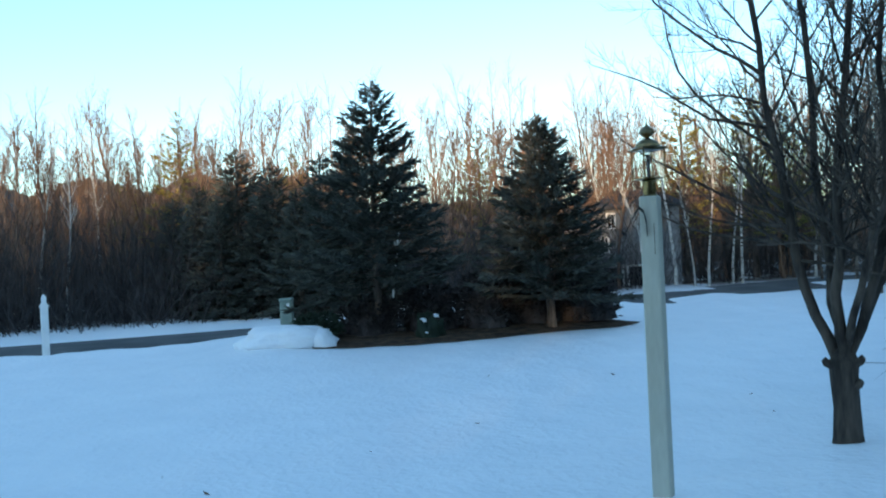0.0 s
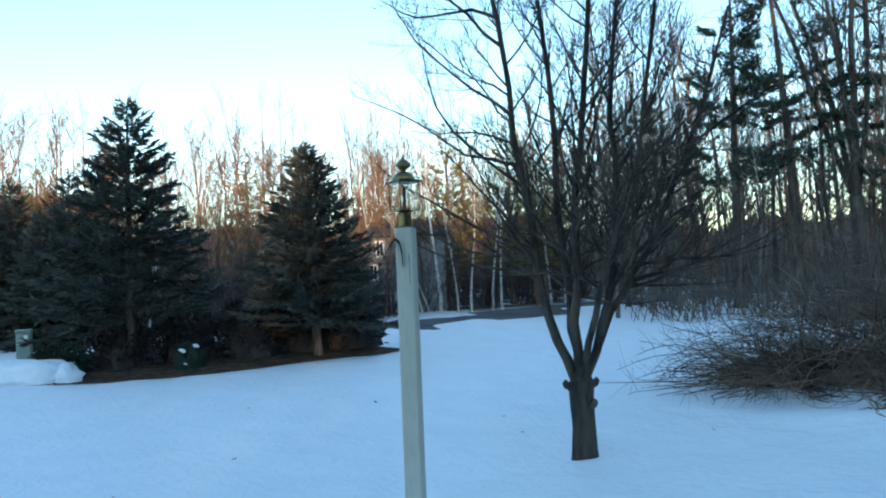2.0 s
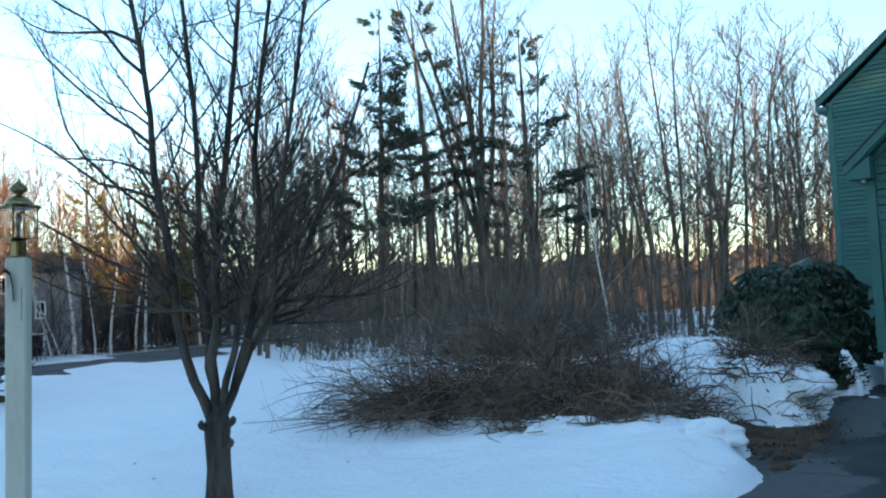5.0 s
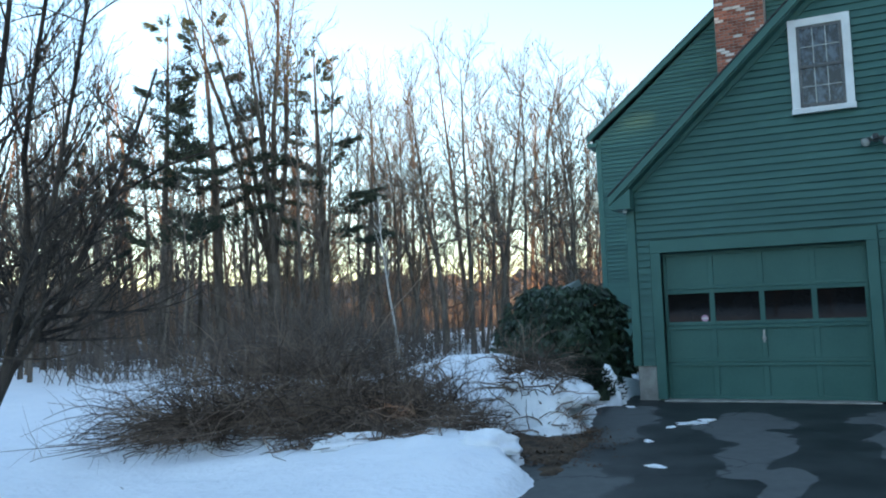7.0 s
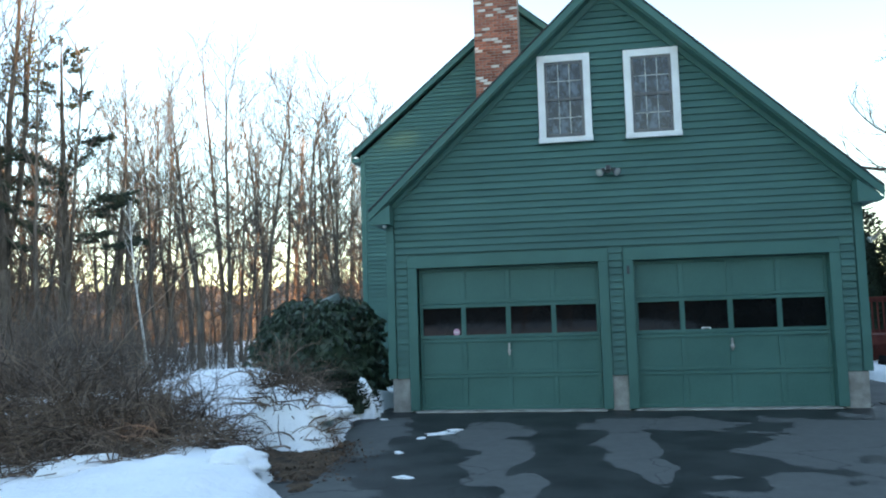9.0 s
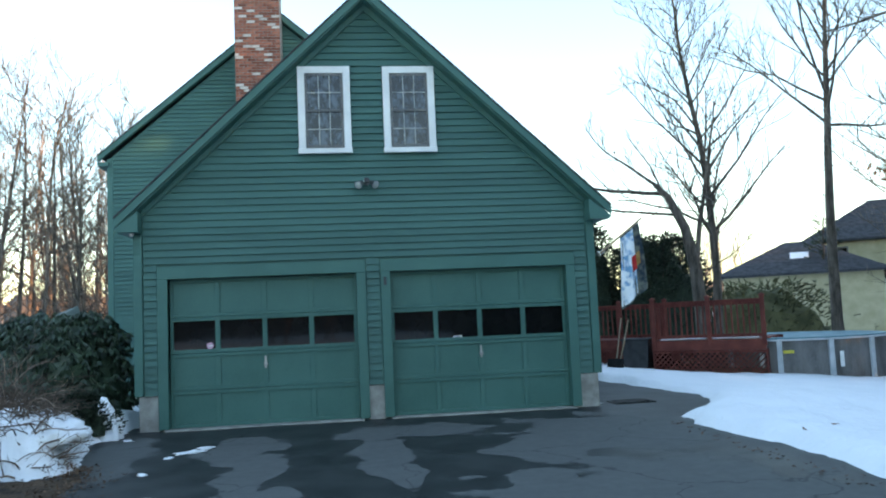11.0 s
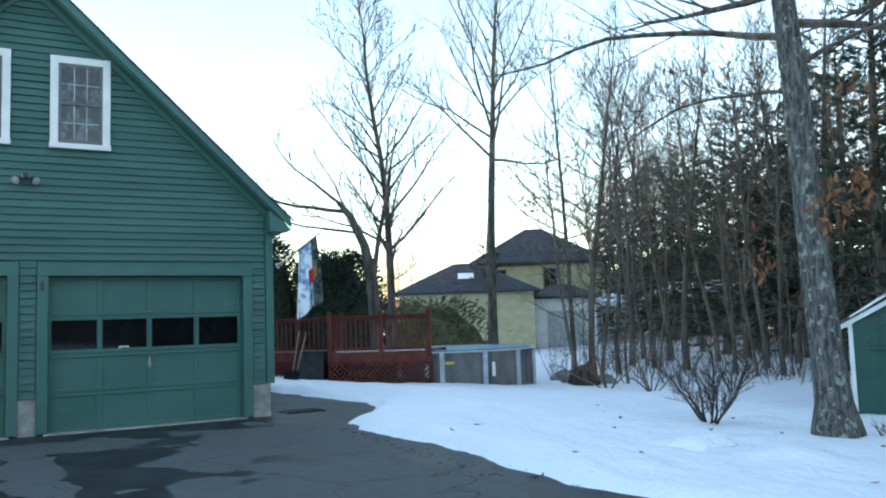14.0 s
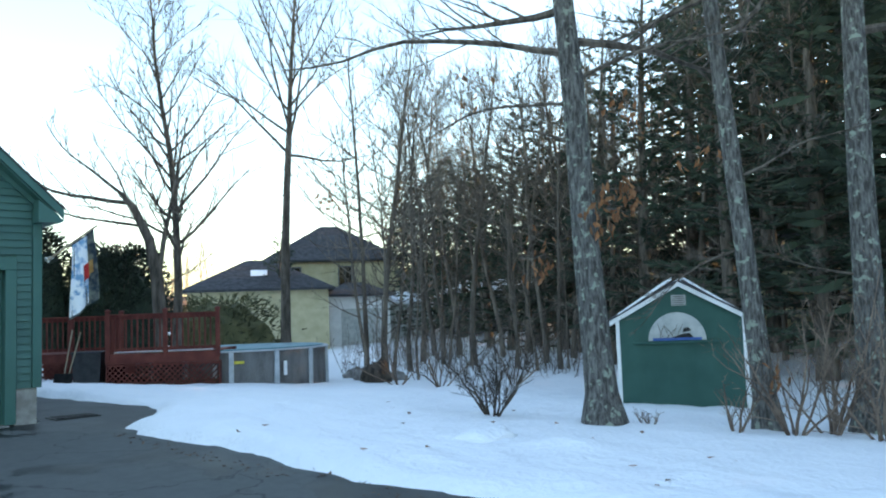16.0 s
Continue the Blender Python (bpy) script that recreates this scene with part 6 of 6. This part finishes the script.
litter("leaf_litter", spots, 1, "matted wet brown leaves along the driveway edge", "litter")
spots = []
for _ in range(110):
    k = lr.random()
    x, y = 6.68 + lr.normal(0, 0.07) + 0.25 * (k > 0.7), -2.0 - 5.5 * k
    spots.append((x, y, max(drive_z(x, y), ground_z(x, y))))
litter("leaf_litter", spots, 2, "scattered brown leaves along the snow edge", "litter")
litter("leaf_litter", [(x, y, ground_z(x, y)) for x, y in ((7 + 6 * lr.random(), -9 + 8 * lr.random()) for _ in range(22))], 4, "single brown leaves blown over the snow", "leaf_dead", 0.09)
litter("leaf_litter", [(x, y, ground_z(x, y)) for x, y in ((-12 + 10 * lr.random(), -14 + 8 * lr.random()) for _ in range(10))], 5, "single dark leaves blown over the lawn snow", "litter", 0.06)

# grate at the garage corner
g = empty("drain_cover", pose(6.95, 0.3, 0.0), "dark square drain cover in wet asphalt beside the garage", "drain cover")
part("frame", box(-0.32, 0.32, -0.24, 0.24, -0.01, 0.012, 0.004), "black_iron", g)
for i in range(7):
    part("bar", box(-0.28, 0.28, -0.2 + i * 0.06, -0.175 + i * 0.06, 0.012, 0.02), "black_iron", g)


# ---- flag ----
def flag():
    t = empty("flag", pose(6.47, -0.06, 2.3), "pale blue and white house flag hanging from a wooden pole", "flag")
    part("bracket", lathe([(0.045, 0), (0.045, 0.02), (0.025, 0.03), (0.022, 0.1)], 12, pose(0, 0.05, 0, 0, 60, 0)), "white_paint", t, "white pole bracket")
    tip = Vector((0.66, -0.12, 0.52))
    pole = Tubes()
    pole.add([(0, 0, 0), tip * 0.5, tip], [0.016, 0.016, 0.014], 8)
    pole.done("pole", "wood_grey", t)
    # cloth folds hang from the outer half of the pole
    def cloth(name, u0, u1, v0, v1, mat, off, label):
        vs, fs, nu, nv = [], [], 10, 14
        for j in range(nv + 1):
            for i in range(nu + 1):
                u, v = u0 + (u1 - u0) * i / nu, v0 + (v1 - v0) * j / nv
                a = tip * (0.48 + 0.52 * u)
                squeeze = 1 + 0.25 * v
                x = a.x + (tip.x * 0.78 - a.x) * (1 - squeeze)
                wave = 0.05 * math.sin(u * 11 + v * 2) * (0.4 + v) + 0.02 * math.sin(u * 23 - v * 5)
                vs.append((x + 0.04 * v, a.y + wave + off, a.z - 1.1 * v * (1 - 0.08 * u) - 0.02))
        n1 = len(vs)
        vs += [(x, y + 0.006, z) for x, y, z in vs]
        w = nu + 1
        for j in range(nv):
            for i in range(nu):
                q = (j * w + i, j * w + i + 1, (j + 1) * w + i + 1, (j + 1) * w + i)
                fs += [q, tuple(n1 + k for k in q[::-1])]
        return raw(name, vs, fs, mat, t, label, True)
    cloth("cloth", 0, 0.86, 0, 1, "flag_dark", 0.0, "dark blue cloth field")
    cloth("white_figure", 0.0, 0.6, 0.02, 0.97, "flag_white", -0.006, "pale printed shape")
    cloth("red_patch", 0.4, 0.62, 0.4, 0.62, "flag_red", -0.013, "red printed patch")
    cloth("ochre_patch", 0.6, 0.76, 0.4, 0.58, "flag_ochre", -0.012, "ochre printed patch")


flag()


# ---- deck, pool, bin ----
DECK = pose(10.1, 7.35, -0.1, 0, 0, -35.3)


def lattice(parent, x0, x1, z0, z1, y, along_x=True):
    p = part("lattice_frame", box(x0, x1, y, y + 0.02, z0, z0 + 0.05), "deck", parent)
    part("frame_rail", box(x0, x1, y, y + 0.02, z1 - 0.05, z1), "deck", p)
    step, h = 0.13, z1 - z0
    n = int((x1 - x0 + h) / step)
    for s in (-1, 1):
        for i in range(n):
            xa = x0 - (h if s > 0 else 0) + i * step + 0.02
            xb = xa + h
            a, b = (max(xa, x0), min(xb, x1))
            if b - a < 0.03:
                continue
            za, zb = z0 + (a - xa), z0 + (b - xa)
            if s < 0:
                a, b = x0 + x1 - a, x0 + x1 - b
            w = 0.022
            bm = bmesh.new()
            yo = y + (0.004 if s > 0 else 0.012)
            vs = [bm.verts.new(q) for q in ((a, yo, za - w), (b, yo, zb - w), (b, yo, zb + w), (a, yo, za + w), (a, yo + 0.007, za - w), (b, yo + 0.007, zb - w), (b, yo + 0.007, zb + w), (a, yo + 0.007, za + w))]
            for f in ((0, 1, 2, 3), (7, 6, 5, 4), (0, 4, 5, 1), (3, 2, 6, 7), (0, 3, 7, 4), (1, 5, 6, 2)):
                bm.faces.new([vs[k] for k in f])
            part("lath", bm, "deck", p)


def rail_run(parent, x0, x1, y, z, posts):
    r = part("top_rail", box(x0, x1, y - 0.05, y + 0.09, z + 0.93, z + 0.97, 0.006), "deck", parent)
    part("bottom_rail", box(x0, x1, y, y + 0.04, z + 0.08, z + 0.16), "deck", parent)
    part("sub_rail", box(x0, x1, y, y + 0.04, z + 0.84, z + 0.93), "deck", parent)
    n = int((x1 - x0) / 0.125)
    for i in range(n):
        bx = x0 + (i + 0.5) * (x1 - x0) / n
        part("baluster", box(bx - 0.018, bx + 0.018, y - 0.03, y + 0.004, z + 0.08, z + 0.92), "deck", parent)
    for px in posts:
        p = part("rail_post", box(px - 0.05, px + 0.05, y - 0.055, y + 0.05, z - 0.12, z + 1.04, 0.005), "deck", parent)
        part("post_cap", lathe([(0.09, 1.04), (0.09, 1.06), (0.01, 1.1)], 4, pose(px, y, z, 0, 0, 45)), "deck", p)


def deck():
    t = empty("deck", DECK, "red-stained wooden deck with railing and lattice skirt, snow on its boards", "deck")
    z = 0.72
    L, Dp = 2.62, 2.6
    for i in range(17):
        part("deck_board", box(-0.02, L * 0.99, i * 0.145, i * 0.145 + 0.138, z, z + 0.03), "deck", t)
    part("rim_board", box(0, L, -0.03, 0.01, z - 0.22, z + 0.03, 0.004), "deck", t)
    part("rim_board", box(-0.03, 0.0, 0, Dp, z - 0.22, z + 0.03, 0.004), "deck", t)
    rail_run(t, 0.0, L, 0.0, z, (0.04, L * 0.52, L - 0.03))
    lattice(t, 0.0, L, -0.15, z - 0.23, 0.01)
    part("snow_strip", box(0.15, L - 0.2, 0.1, 0.5, z + 0.031, z + 0.07, 0.02), "snow", t, "thin snow on the deck boards")
    # side that turns back, and the part set behind the garage
    side = part("side_rail", box(-0.04, 0.05, 0.05, 1.7, z + 0.93, z + 0.97), "deck", t)
    for i in range(14):
        part("baluster", box(-0.018, 0.018, 0.12 + i * 0.115, 0.156 + i * 0.115, z + 0.08, z + 0.93), "deck", side)
    part("skirt_panel", box(-0.01, 0.02, 0.0, 1.7, 0.0, z - 0.22), "deck", t)
    # right and back panels are added to keep light out from below
    part("skirt_panel", box(L - 0.02, L + 0.01, 0.02, Dp, -0.6, z - 0.22), "deck", t)
    part("skirt_panel", box(-2.6, L, 3.6, 3.63, -0.6, z), "deck", t)
    # this dark slab puts the shade below the boards into colour
    part("bare_soil", box(-2.6, L - 0.03, 0.06, 3.6, -0.4, 0.06), "mulch", t, "dark soil slab added for the shade under the deck")
    for i in range(14):
        part("deck_board", box(-2.6, -0.02, 1.7 + i * 0.145, 1.838 + i * 0.145, z, z + 0.03), "deck", t)
    part("rim_board", box(-2.6, 0, 1.67, 1.7, z - 0.22, z + 0.03, 0.004), "deck", t)
    lattice(t, -2.6, 0.0, -0.1, z - 0.23, 1.71)
    rail_run(t, -2.6, 0.0, 1.7, z, (-0.06, -1.3))


deck()


def bin_and_poles():
    t = empty("storage_bin", DECK @ pose(-0.55, 0.6, 0.05), "dark grey plastic bin leaning by the deck", "bin")
    part("body", prism([(-0.3, 0.0), (0.3, 0.0), (0.34, 0.72), (-0.34, 0.72)], -0.25, 0.25), "grey_bin", t)
    part("lid", box(-0.37, 0.37, -0.29, 0.29, 0.72, 0.77, 0.02), "grey_bin", t)
    for i, (a, b) in enumerate((((-0.52, -0.5, 0.0), (-0.3, -0.1, 1.25)), ((-0.62, -0.42, 0.0), (-0.5, -0.05, 1.3)))):
        p = empty("snow_shovel", DECK @ pose(-0.35, 0.35, 0.05), "snow shovel with a pale wooden handle leaning on the bin", "shovel", "leaning shovels")
        h = Tubes()
        h.add([a, b], [0.018, 0.018], 8)
        h.done("handle", "wood_grey", p)
        part("blade", prism([(-0.18, 0.0), (0.18, 0.0), (0.16, 0.32), (-0.16, 0.32)], -0.02, 0.02, Matrix.Translation((a[0] - 0.02, a[1] - 0.04, -0.02)) @ pose(0, 0, 0, -14)), "black_iron", p)


bin_and_poles()


def pool():
    cx, cy, r = 13.9, 8.1, 2.5
    z = -0.74
    t = empty("swimming_pool", pose(cx, cy, z), "round above-ground pool with grey panelled wall and blue-green winter cover", "pool")
    n = 14
    pts = [(r * math.cos(2 * math.pi * (i + 0.3) / n), r * math.sin(2 * math.pi * (i + 0.3) / n)) for i in range(n)]
    H = 1.3
    for i in range(n):
        (ax, ay), (bx, by) = pts[i], pts[(i + 1) % n]
        bm = bmesh.new()
        seg = 8
        for k in range(seg + 1):
            f = k / seg
            x, y = ax + (bx - ax) * f, ay + (by - ay) * f
            o = 1.0 + 0.006 * (k % 2)
            for zz_, oo in ((0, o), (H, o), (H, 0.985), (0, 0.985)):
                bm.verts.new((x * oo, y * oo, zz_))
        bm.verts.ensure_lookup_table()
        for k in range(seg):
            for q in range(4):
                bm.faces.new([bm.verts[j] for j in (k * 4 + q, k * 4 + (q + 1) % 4, k * 4 + 4 + (q + 1) % 4, k * 4 + 4 + q)])
        wall = part("wall_panel", bm, "pool_wall", t)
        a = math.atan2(ay, ax)
        part("upright", box_turned(0.0, 0.07, -0.06, 0.06, -0.05, H + 0.02, ax, ay, a), "pool_rail", t, "pale pool upright")
        mid = math.atan2(ay + by, ax + bx)
        ln = math.hypot(bx - ax, by - ay) / 2
        part("top_ledge", box_turned(-0.06, 0.1, -ln, ln, H, H + 0.04, (ax + bx) / 2, (ay + by) / 2, mid), "pool_rail", t, "pale pool ledge")
    part("winter_cover", lathe([(r * 0.97, H - 0.02), (r * 0.97, H + 0.07), (r * 0.8, H + 0.02), (0.1, H - 0.05)], 40), "tarp", t, "blue-green winter cover")
    ang = math.atan2(-12.3 - cy, 2.4 - cx)
    for da, w, zc, h_, mat, lab in ((0.05, 0.12, 1.05, 0.035, "yellow_label", "yellow warning label"), (-0.18, 0.05, 0.85, 0.18, "white_paint", "white tag"), (0.52, 0.05, 0.85, 0.18, "white_paint", "white tag")):
        part("tag", box_turned(0.03, 0.045, -w, w, zc - h_, zc + h_, r * math.cos(ang + da), r * math.sin(ang + da), ang + da), mat, t, lab)


def box_turned(x0, x1, y0, y1, z0, z1, px, py, a):
    b = box(x0, x1, y0, y1, z0, z1, 0.008)
    b.transform(Matrix.Translation((px, py, 0)) @ Matrix.Rotation(a, 4, "Z"))
    return b


pool()


# ---- shed ----
def shed():
    a, b = at(-55.9, 15.9), at(-64.0, 16.1)
    w = (b - a).xy.length
    turn = math.degrees(math.atan2(b.y - a.y, b.x - a.x))
    z0 = min(a.z, b.z) + 0.05
    t = empty("shed", pose(a.x, a.y, z0, 0, 0, turn), "dark green garden shed with white trim and a painted lunette", "shed")
    e, ap, d = 1.72, 2.28, 2.4
    front = part("wall", prism([(0, -0.2), (w, -0.2), (w, e), (w / 2, ap), (0, e)], 0.0, d), "shed", t)
    n = 5
    for i in range(1, n):
        part("groove_batten", box(w * i / n - 0.012, w * i / n + 0.012, -0.008, 0.0, -0.1, e - 0.05), "shed", front)
    for s in (0, 1):
        x0, x1 = (-0.14, w / 2) if s == 0 else (w / 2, w + 0.14)
        za, zb = (e - 0.12, ap + 0.02) if s == 0 else (ap + 0.02, e - 0.12)
        part("roof_slope", prism([(x0, za + 0.07), (x1, zb + 0.07), (x1, zb + 0.1), (x0, za + 0.1)], -0.12, d + 0.12), "shingle", t, "dark shingle roof slope")
        part("snow_strip", prism([(x0 + 0.1, za + 0.105 + (0.03 if s == 0 else 0)), (x1 - 0.1, zb + 0.105), (x1 - 0.1, zb + 0.15), (x0 + 0.1, za + 0.15)], -0.05, d), "snow", t, "thin snow on the shed roof")
        part("rake_trim", prism([(x0, za - 0.02), (x1, zb - 0.02), (x1, zb + 0.068), (x0, za + 0.068)], -0.1, -0.06), "white_paint", t, "white rake trim")
        cx = 0.0 if s == 0 else w
        part("corner_trim", box(cx - 0.03, cx + 0.05 if s else cx + 0.04, -0.02, 0.06, -0.1, e, 0.004), "white_paint", t, "white corner trim")
    vent = part("vent", box(w / 2 - 0.13, w / 2 + 0.13, -0.02, 0.0, ap - 0.36, ap - 0.16), "lunette", t, "small pale louvre vent")
    for i in range(5):
        part("slat", box(w / 2 - 0.11, w / 2 + 0.11, -0.03, -0.02, ap - 0.345 + i * 0.036, ap - 0.33 + i * 0.036), "sash", vent)
    # lunette: half-round panel with a painted lake scene in plain shapes
    cx, cz, r = w * 0.475, 1.28, 0.52
    arch = [(cx + r * math.cos(math.pi * i / 20), cz + r * math.sin(math.pi * i / 20)) for i in range(21)]
    lun = part("lunette", prism(arch, -0.03, 0.0), "lunette", t, "pale half-round painted panel")
    rim = [(cx + (r + 0.06) * math.cos(math.pi * i / 20), cz + (r + 0.06) * math.sin(math.pi * i / 20)) for i in range(21)]
    part("lunette_rim", prism(rim, -0.02, 0.0), "shed", lun)
    part("lunette_shelf", box(cx - 0.8, cx + 0.85, -0.09, 0.0, cz - 0.05, cz - 0.01, 0.005), "shed", lun, "dark green shelf")
    part("painted_water", box(cx - 0.44, cx + 0.44, -0.034, -0.03, cz + 0.0, cz + 0.05), "blue_paint", lun, "blue painted strip")
    part("painted_shape", prism([(cx - 0.1, cz + 0.05), (cx + 0.3, cz + 0.05), (cx + 0.22, cz + 0.13), (cx + 0.1, cz + 0.12)], -0.036, -0.03), "black_paint", lun, "black painted shape")
    part("painted_shape", prism([(cx + 0.1, cz + 0.14), (cx + 0.26, cz + 0.18), (cx + 0.2, cz + 0.24), (cx + 0.12, cz + 0.22)], -0.036, -0.03), "black_paint", lun, "black painted shape")
    twig = Tubes()
    rg = np.random.default_rng(2)
    for i in range(7):
        q = path(rg, (cx - 0.3 + 0.05 * i, -0.035, cz + 0.04), (rg.normal(0, 0.5), 0, 1), 0.28, 4, 0.15, 0)
        twig.add([(p_[0], -0.035, p_[2]) for p_ in q], [0.005] * 5, 3)
    twig.done("painted_reeds", "bark_grey", lun, "thin grey painted reeds")


shed()


# ---- neighbouring houses ----
def house_window(parent, x0, x1, z0, z1, y, mat="white_paint"):
    w = part("window", box(x0, x1, y - 0.05, y, z0, z1, 0.005), mat, parent, "window with pale frame")
    part("pane", box(x0 + 0.08, (x0 + x1) / 2 - 0.02, y - 0.056, y - 0.05, z0 + 0.08, z1 - 0.08), "dark_glass", w)
    part("pane", box((x0 + x1) / 2 + 0.02, x1 - 0.08, y - 0.056, y - 0.05, z0 + 0.08, z1 - 0.08), "dark_glass", w)


def hip_roof(parent, x0, x1, y0, y1, z, h, inset, mat="shingle", label="dark hipped shingle roof", o=0.35):
    b = bmesh.new()
    c = [b.verts.new(p) for p in ((x0 - o, y0 - o, z), (x1 + o, y0 - o, z), (x1 + o, y1 + o, z), (x0 - o, y1 + o, z))]
    u = [b.verts.new((v.co.x, v.co.y, z + 0.12)) for v in c]
    ym = (y0 + y1) / 2
    r = [b.verts.new((x0 + inset, ym, z + h)), b.verts.new((x1 - inset, ym, z + h))]
    b.faces.new(c[::-1])
    for i in range(4):
        b.faces.new((c[i], c[(i + 1) % 4], u[(i + 1) % 4], u[i]))
    b.faces.new((u[0], u[1], r[1], r[0]))
    b.faces.new((u[1], u[2], r[1]))
    b.faces.new((u[2], u[3], r[0], r[1]))
    b.faces.new((u[3], u[0], r[0]))
    bmesh.ops.recalc_face_normals(b, faces=b.faces[:])
    return part("roof", b, mat, parent, label)


def yellow_house():
    o = Vector((22.2, 28.2, 0))
    t = empty("yellow_house", pose(o.x, o.y, -0.1, 0, 0, -30.6), "pale yellow neighbouring house with dark hipped roofs behind trees", "house")
    part("wall", box(0, 7.4, 0, 7, -0.5, 3.0), "yellow_siding", t)
    r = hip_roof(t, 0, 7.4, 0, 7, 3.0, 1.9, 3.0)
    sky_l = Matrix.Translation((3.7, 1.7, 4.0)) @ pose(0, 0, 0, 27)
    b = box(-0.45, 0.45, -0.4, 0.4, 0, 0.08, 0.01)
    b.transform(sky_l)
    part("skylight", b, "snow", r, "skylight glazed white with snow")
    part("wall", box(4.2, 12.5, 7.2, 14, -0.5, 5.0), "yellow_siding", t)
    hip_roof(t, 4.2, 12.5, 7.2, 14, 5.0, 2.6, 3.6)
    house_window(t, 8.6, 9.5, 3.4, 4.7, 7.19, "sash")
    house_window(t, 5.4, 6.3, 3.4, 4.7, 7.19, "sash")
    part("wall", box(7.5, 11.0, 1.5, 7.0, -0.5, 2.6), "white_paint", t, "white-painted side wing")
    part("garage_opening", box(8.2, 10.4, 1.47, 1.5, -0.3, 1.9), "lunette", t, "pale garage door")
    hip_roof(t, 7.5, 11.0, 1.5, 7.0, 2.6, 0.9, 1.2)
    part("porch_wall", box(11.0, 13.8, 3.0, 7.0, -0.5, 2.1), "lunette", t, "pale porch wall")
    hip_roof(t, 11.0, 13.8, 3.0, 7.0, 2.1, 0.8, 1.0, "snow", "porch roof under snow")
    for x in (11.1, 12.4, 13.7):
        part("porch_post", box(x - 0.06, x + 0.06, 2.75, 2.87, -0.5, 2.1), "white_paint", t)
    house_window(t, 11.5, 12.3, 0.8, 1.8, 2.99)


yellow_house()


def far_cottage(bearing, distance, w, h, mat, roof, label, turn):
    p = at(bearing, distance)
    t = empty("cottage", pose(p.x, p.y, p.z, 0, 0, turn), label, "house")
    part("wall", box(-w / 2, w / 2, 0, 5, -0.5, h), mat, t)
    hip_roof(t, -w / 2, w / 2, 0, 5, h, 1.0, 0.6, roof, "low roof")
    house_window(t, -0.6, 0.4, h * 0.35, h * 0.8, 0.0)
    house_window(t, w * 0.25, w * 0.25 + 0.8, h * 0.35, h * 0.8, 0.0)


far_cottage(-46.8, 48, 6, 2.2, "grey_siding", "snow", "small grey outbuilding with a snowy roof in the woods", -46)
far_cottage(-68.8, 34, 5, 3.2, "yellow_siding", "shingle", "pale yellow house glimpsed through the trunks", -68)


def grey_house():
    p = at(67.0, 37.5)
    t = empty("grey_house", pose(p.x, p.y, p.z + 0.05, 0, 0, 67), "grey two-storey house with white-trimmed windows across the road", "house")
    w, h = 3.7, 3.5
    part("wall", box(-w / 2, w / 2, 0, 6, -0.5, h), "grey_siding", t)
    hip_roof(t, -w / 2, w / 2, 0, 6, h, 1.0, 0.9, "shingle", "dark low roof", 0.25)
    for x, z in ((-1.62, 1.55), (0.1, 1.55), (-1.3, 2.6)):
        house_window(t, x, x + 0.42, z, z + 0.75, 0.0)
    for x in (-1.62, -0.5):
        d = part("garage_opening", box(x, x + 0.98, -0.05, 0, -0.3, 1.0), "white_paint", t, "white-trimmed opening")
        part("dark_panel", box(x + 0.09, x + 0.89, -0.06, -0.05, -0.3, 0.9), "dark_glass", d)


grey_house()
lump("snow_shrub", -15.0, -9.75, 0.32, 0.3, 0.62, 41, "yew", "small dark shrub capped with snow in the bed", "shrub", rough=0.5)
for i, (dx, dy, dz, s) in enumerate(((0.1, -0.15, 0.42, 0.08), (0.2, 0.0, 0.3, 0.07), (0.1, 0.12, 0.5, 0.07), (0.25, -0.12, 0.18, 0.06))):
    lump("snow_clump", -15.0 + dx, -9.75 + dy, s, s, s * 0.8, 50 + i, "snow", "clump of snow caught on the small shrub", "snow clump", z=ground_z(-15, -9.75) + dz)
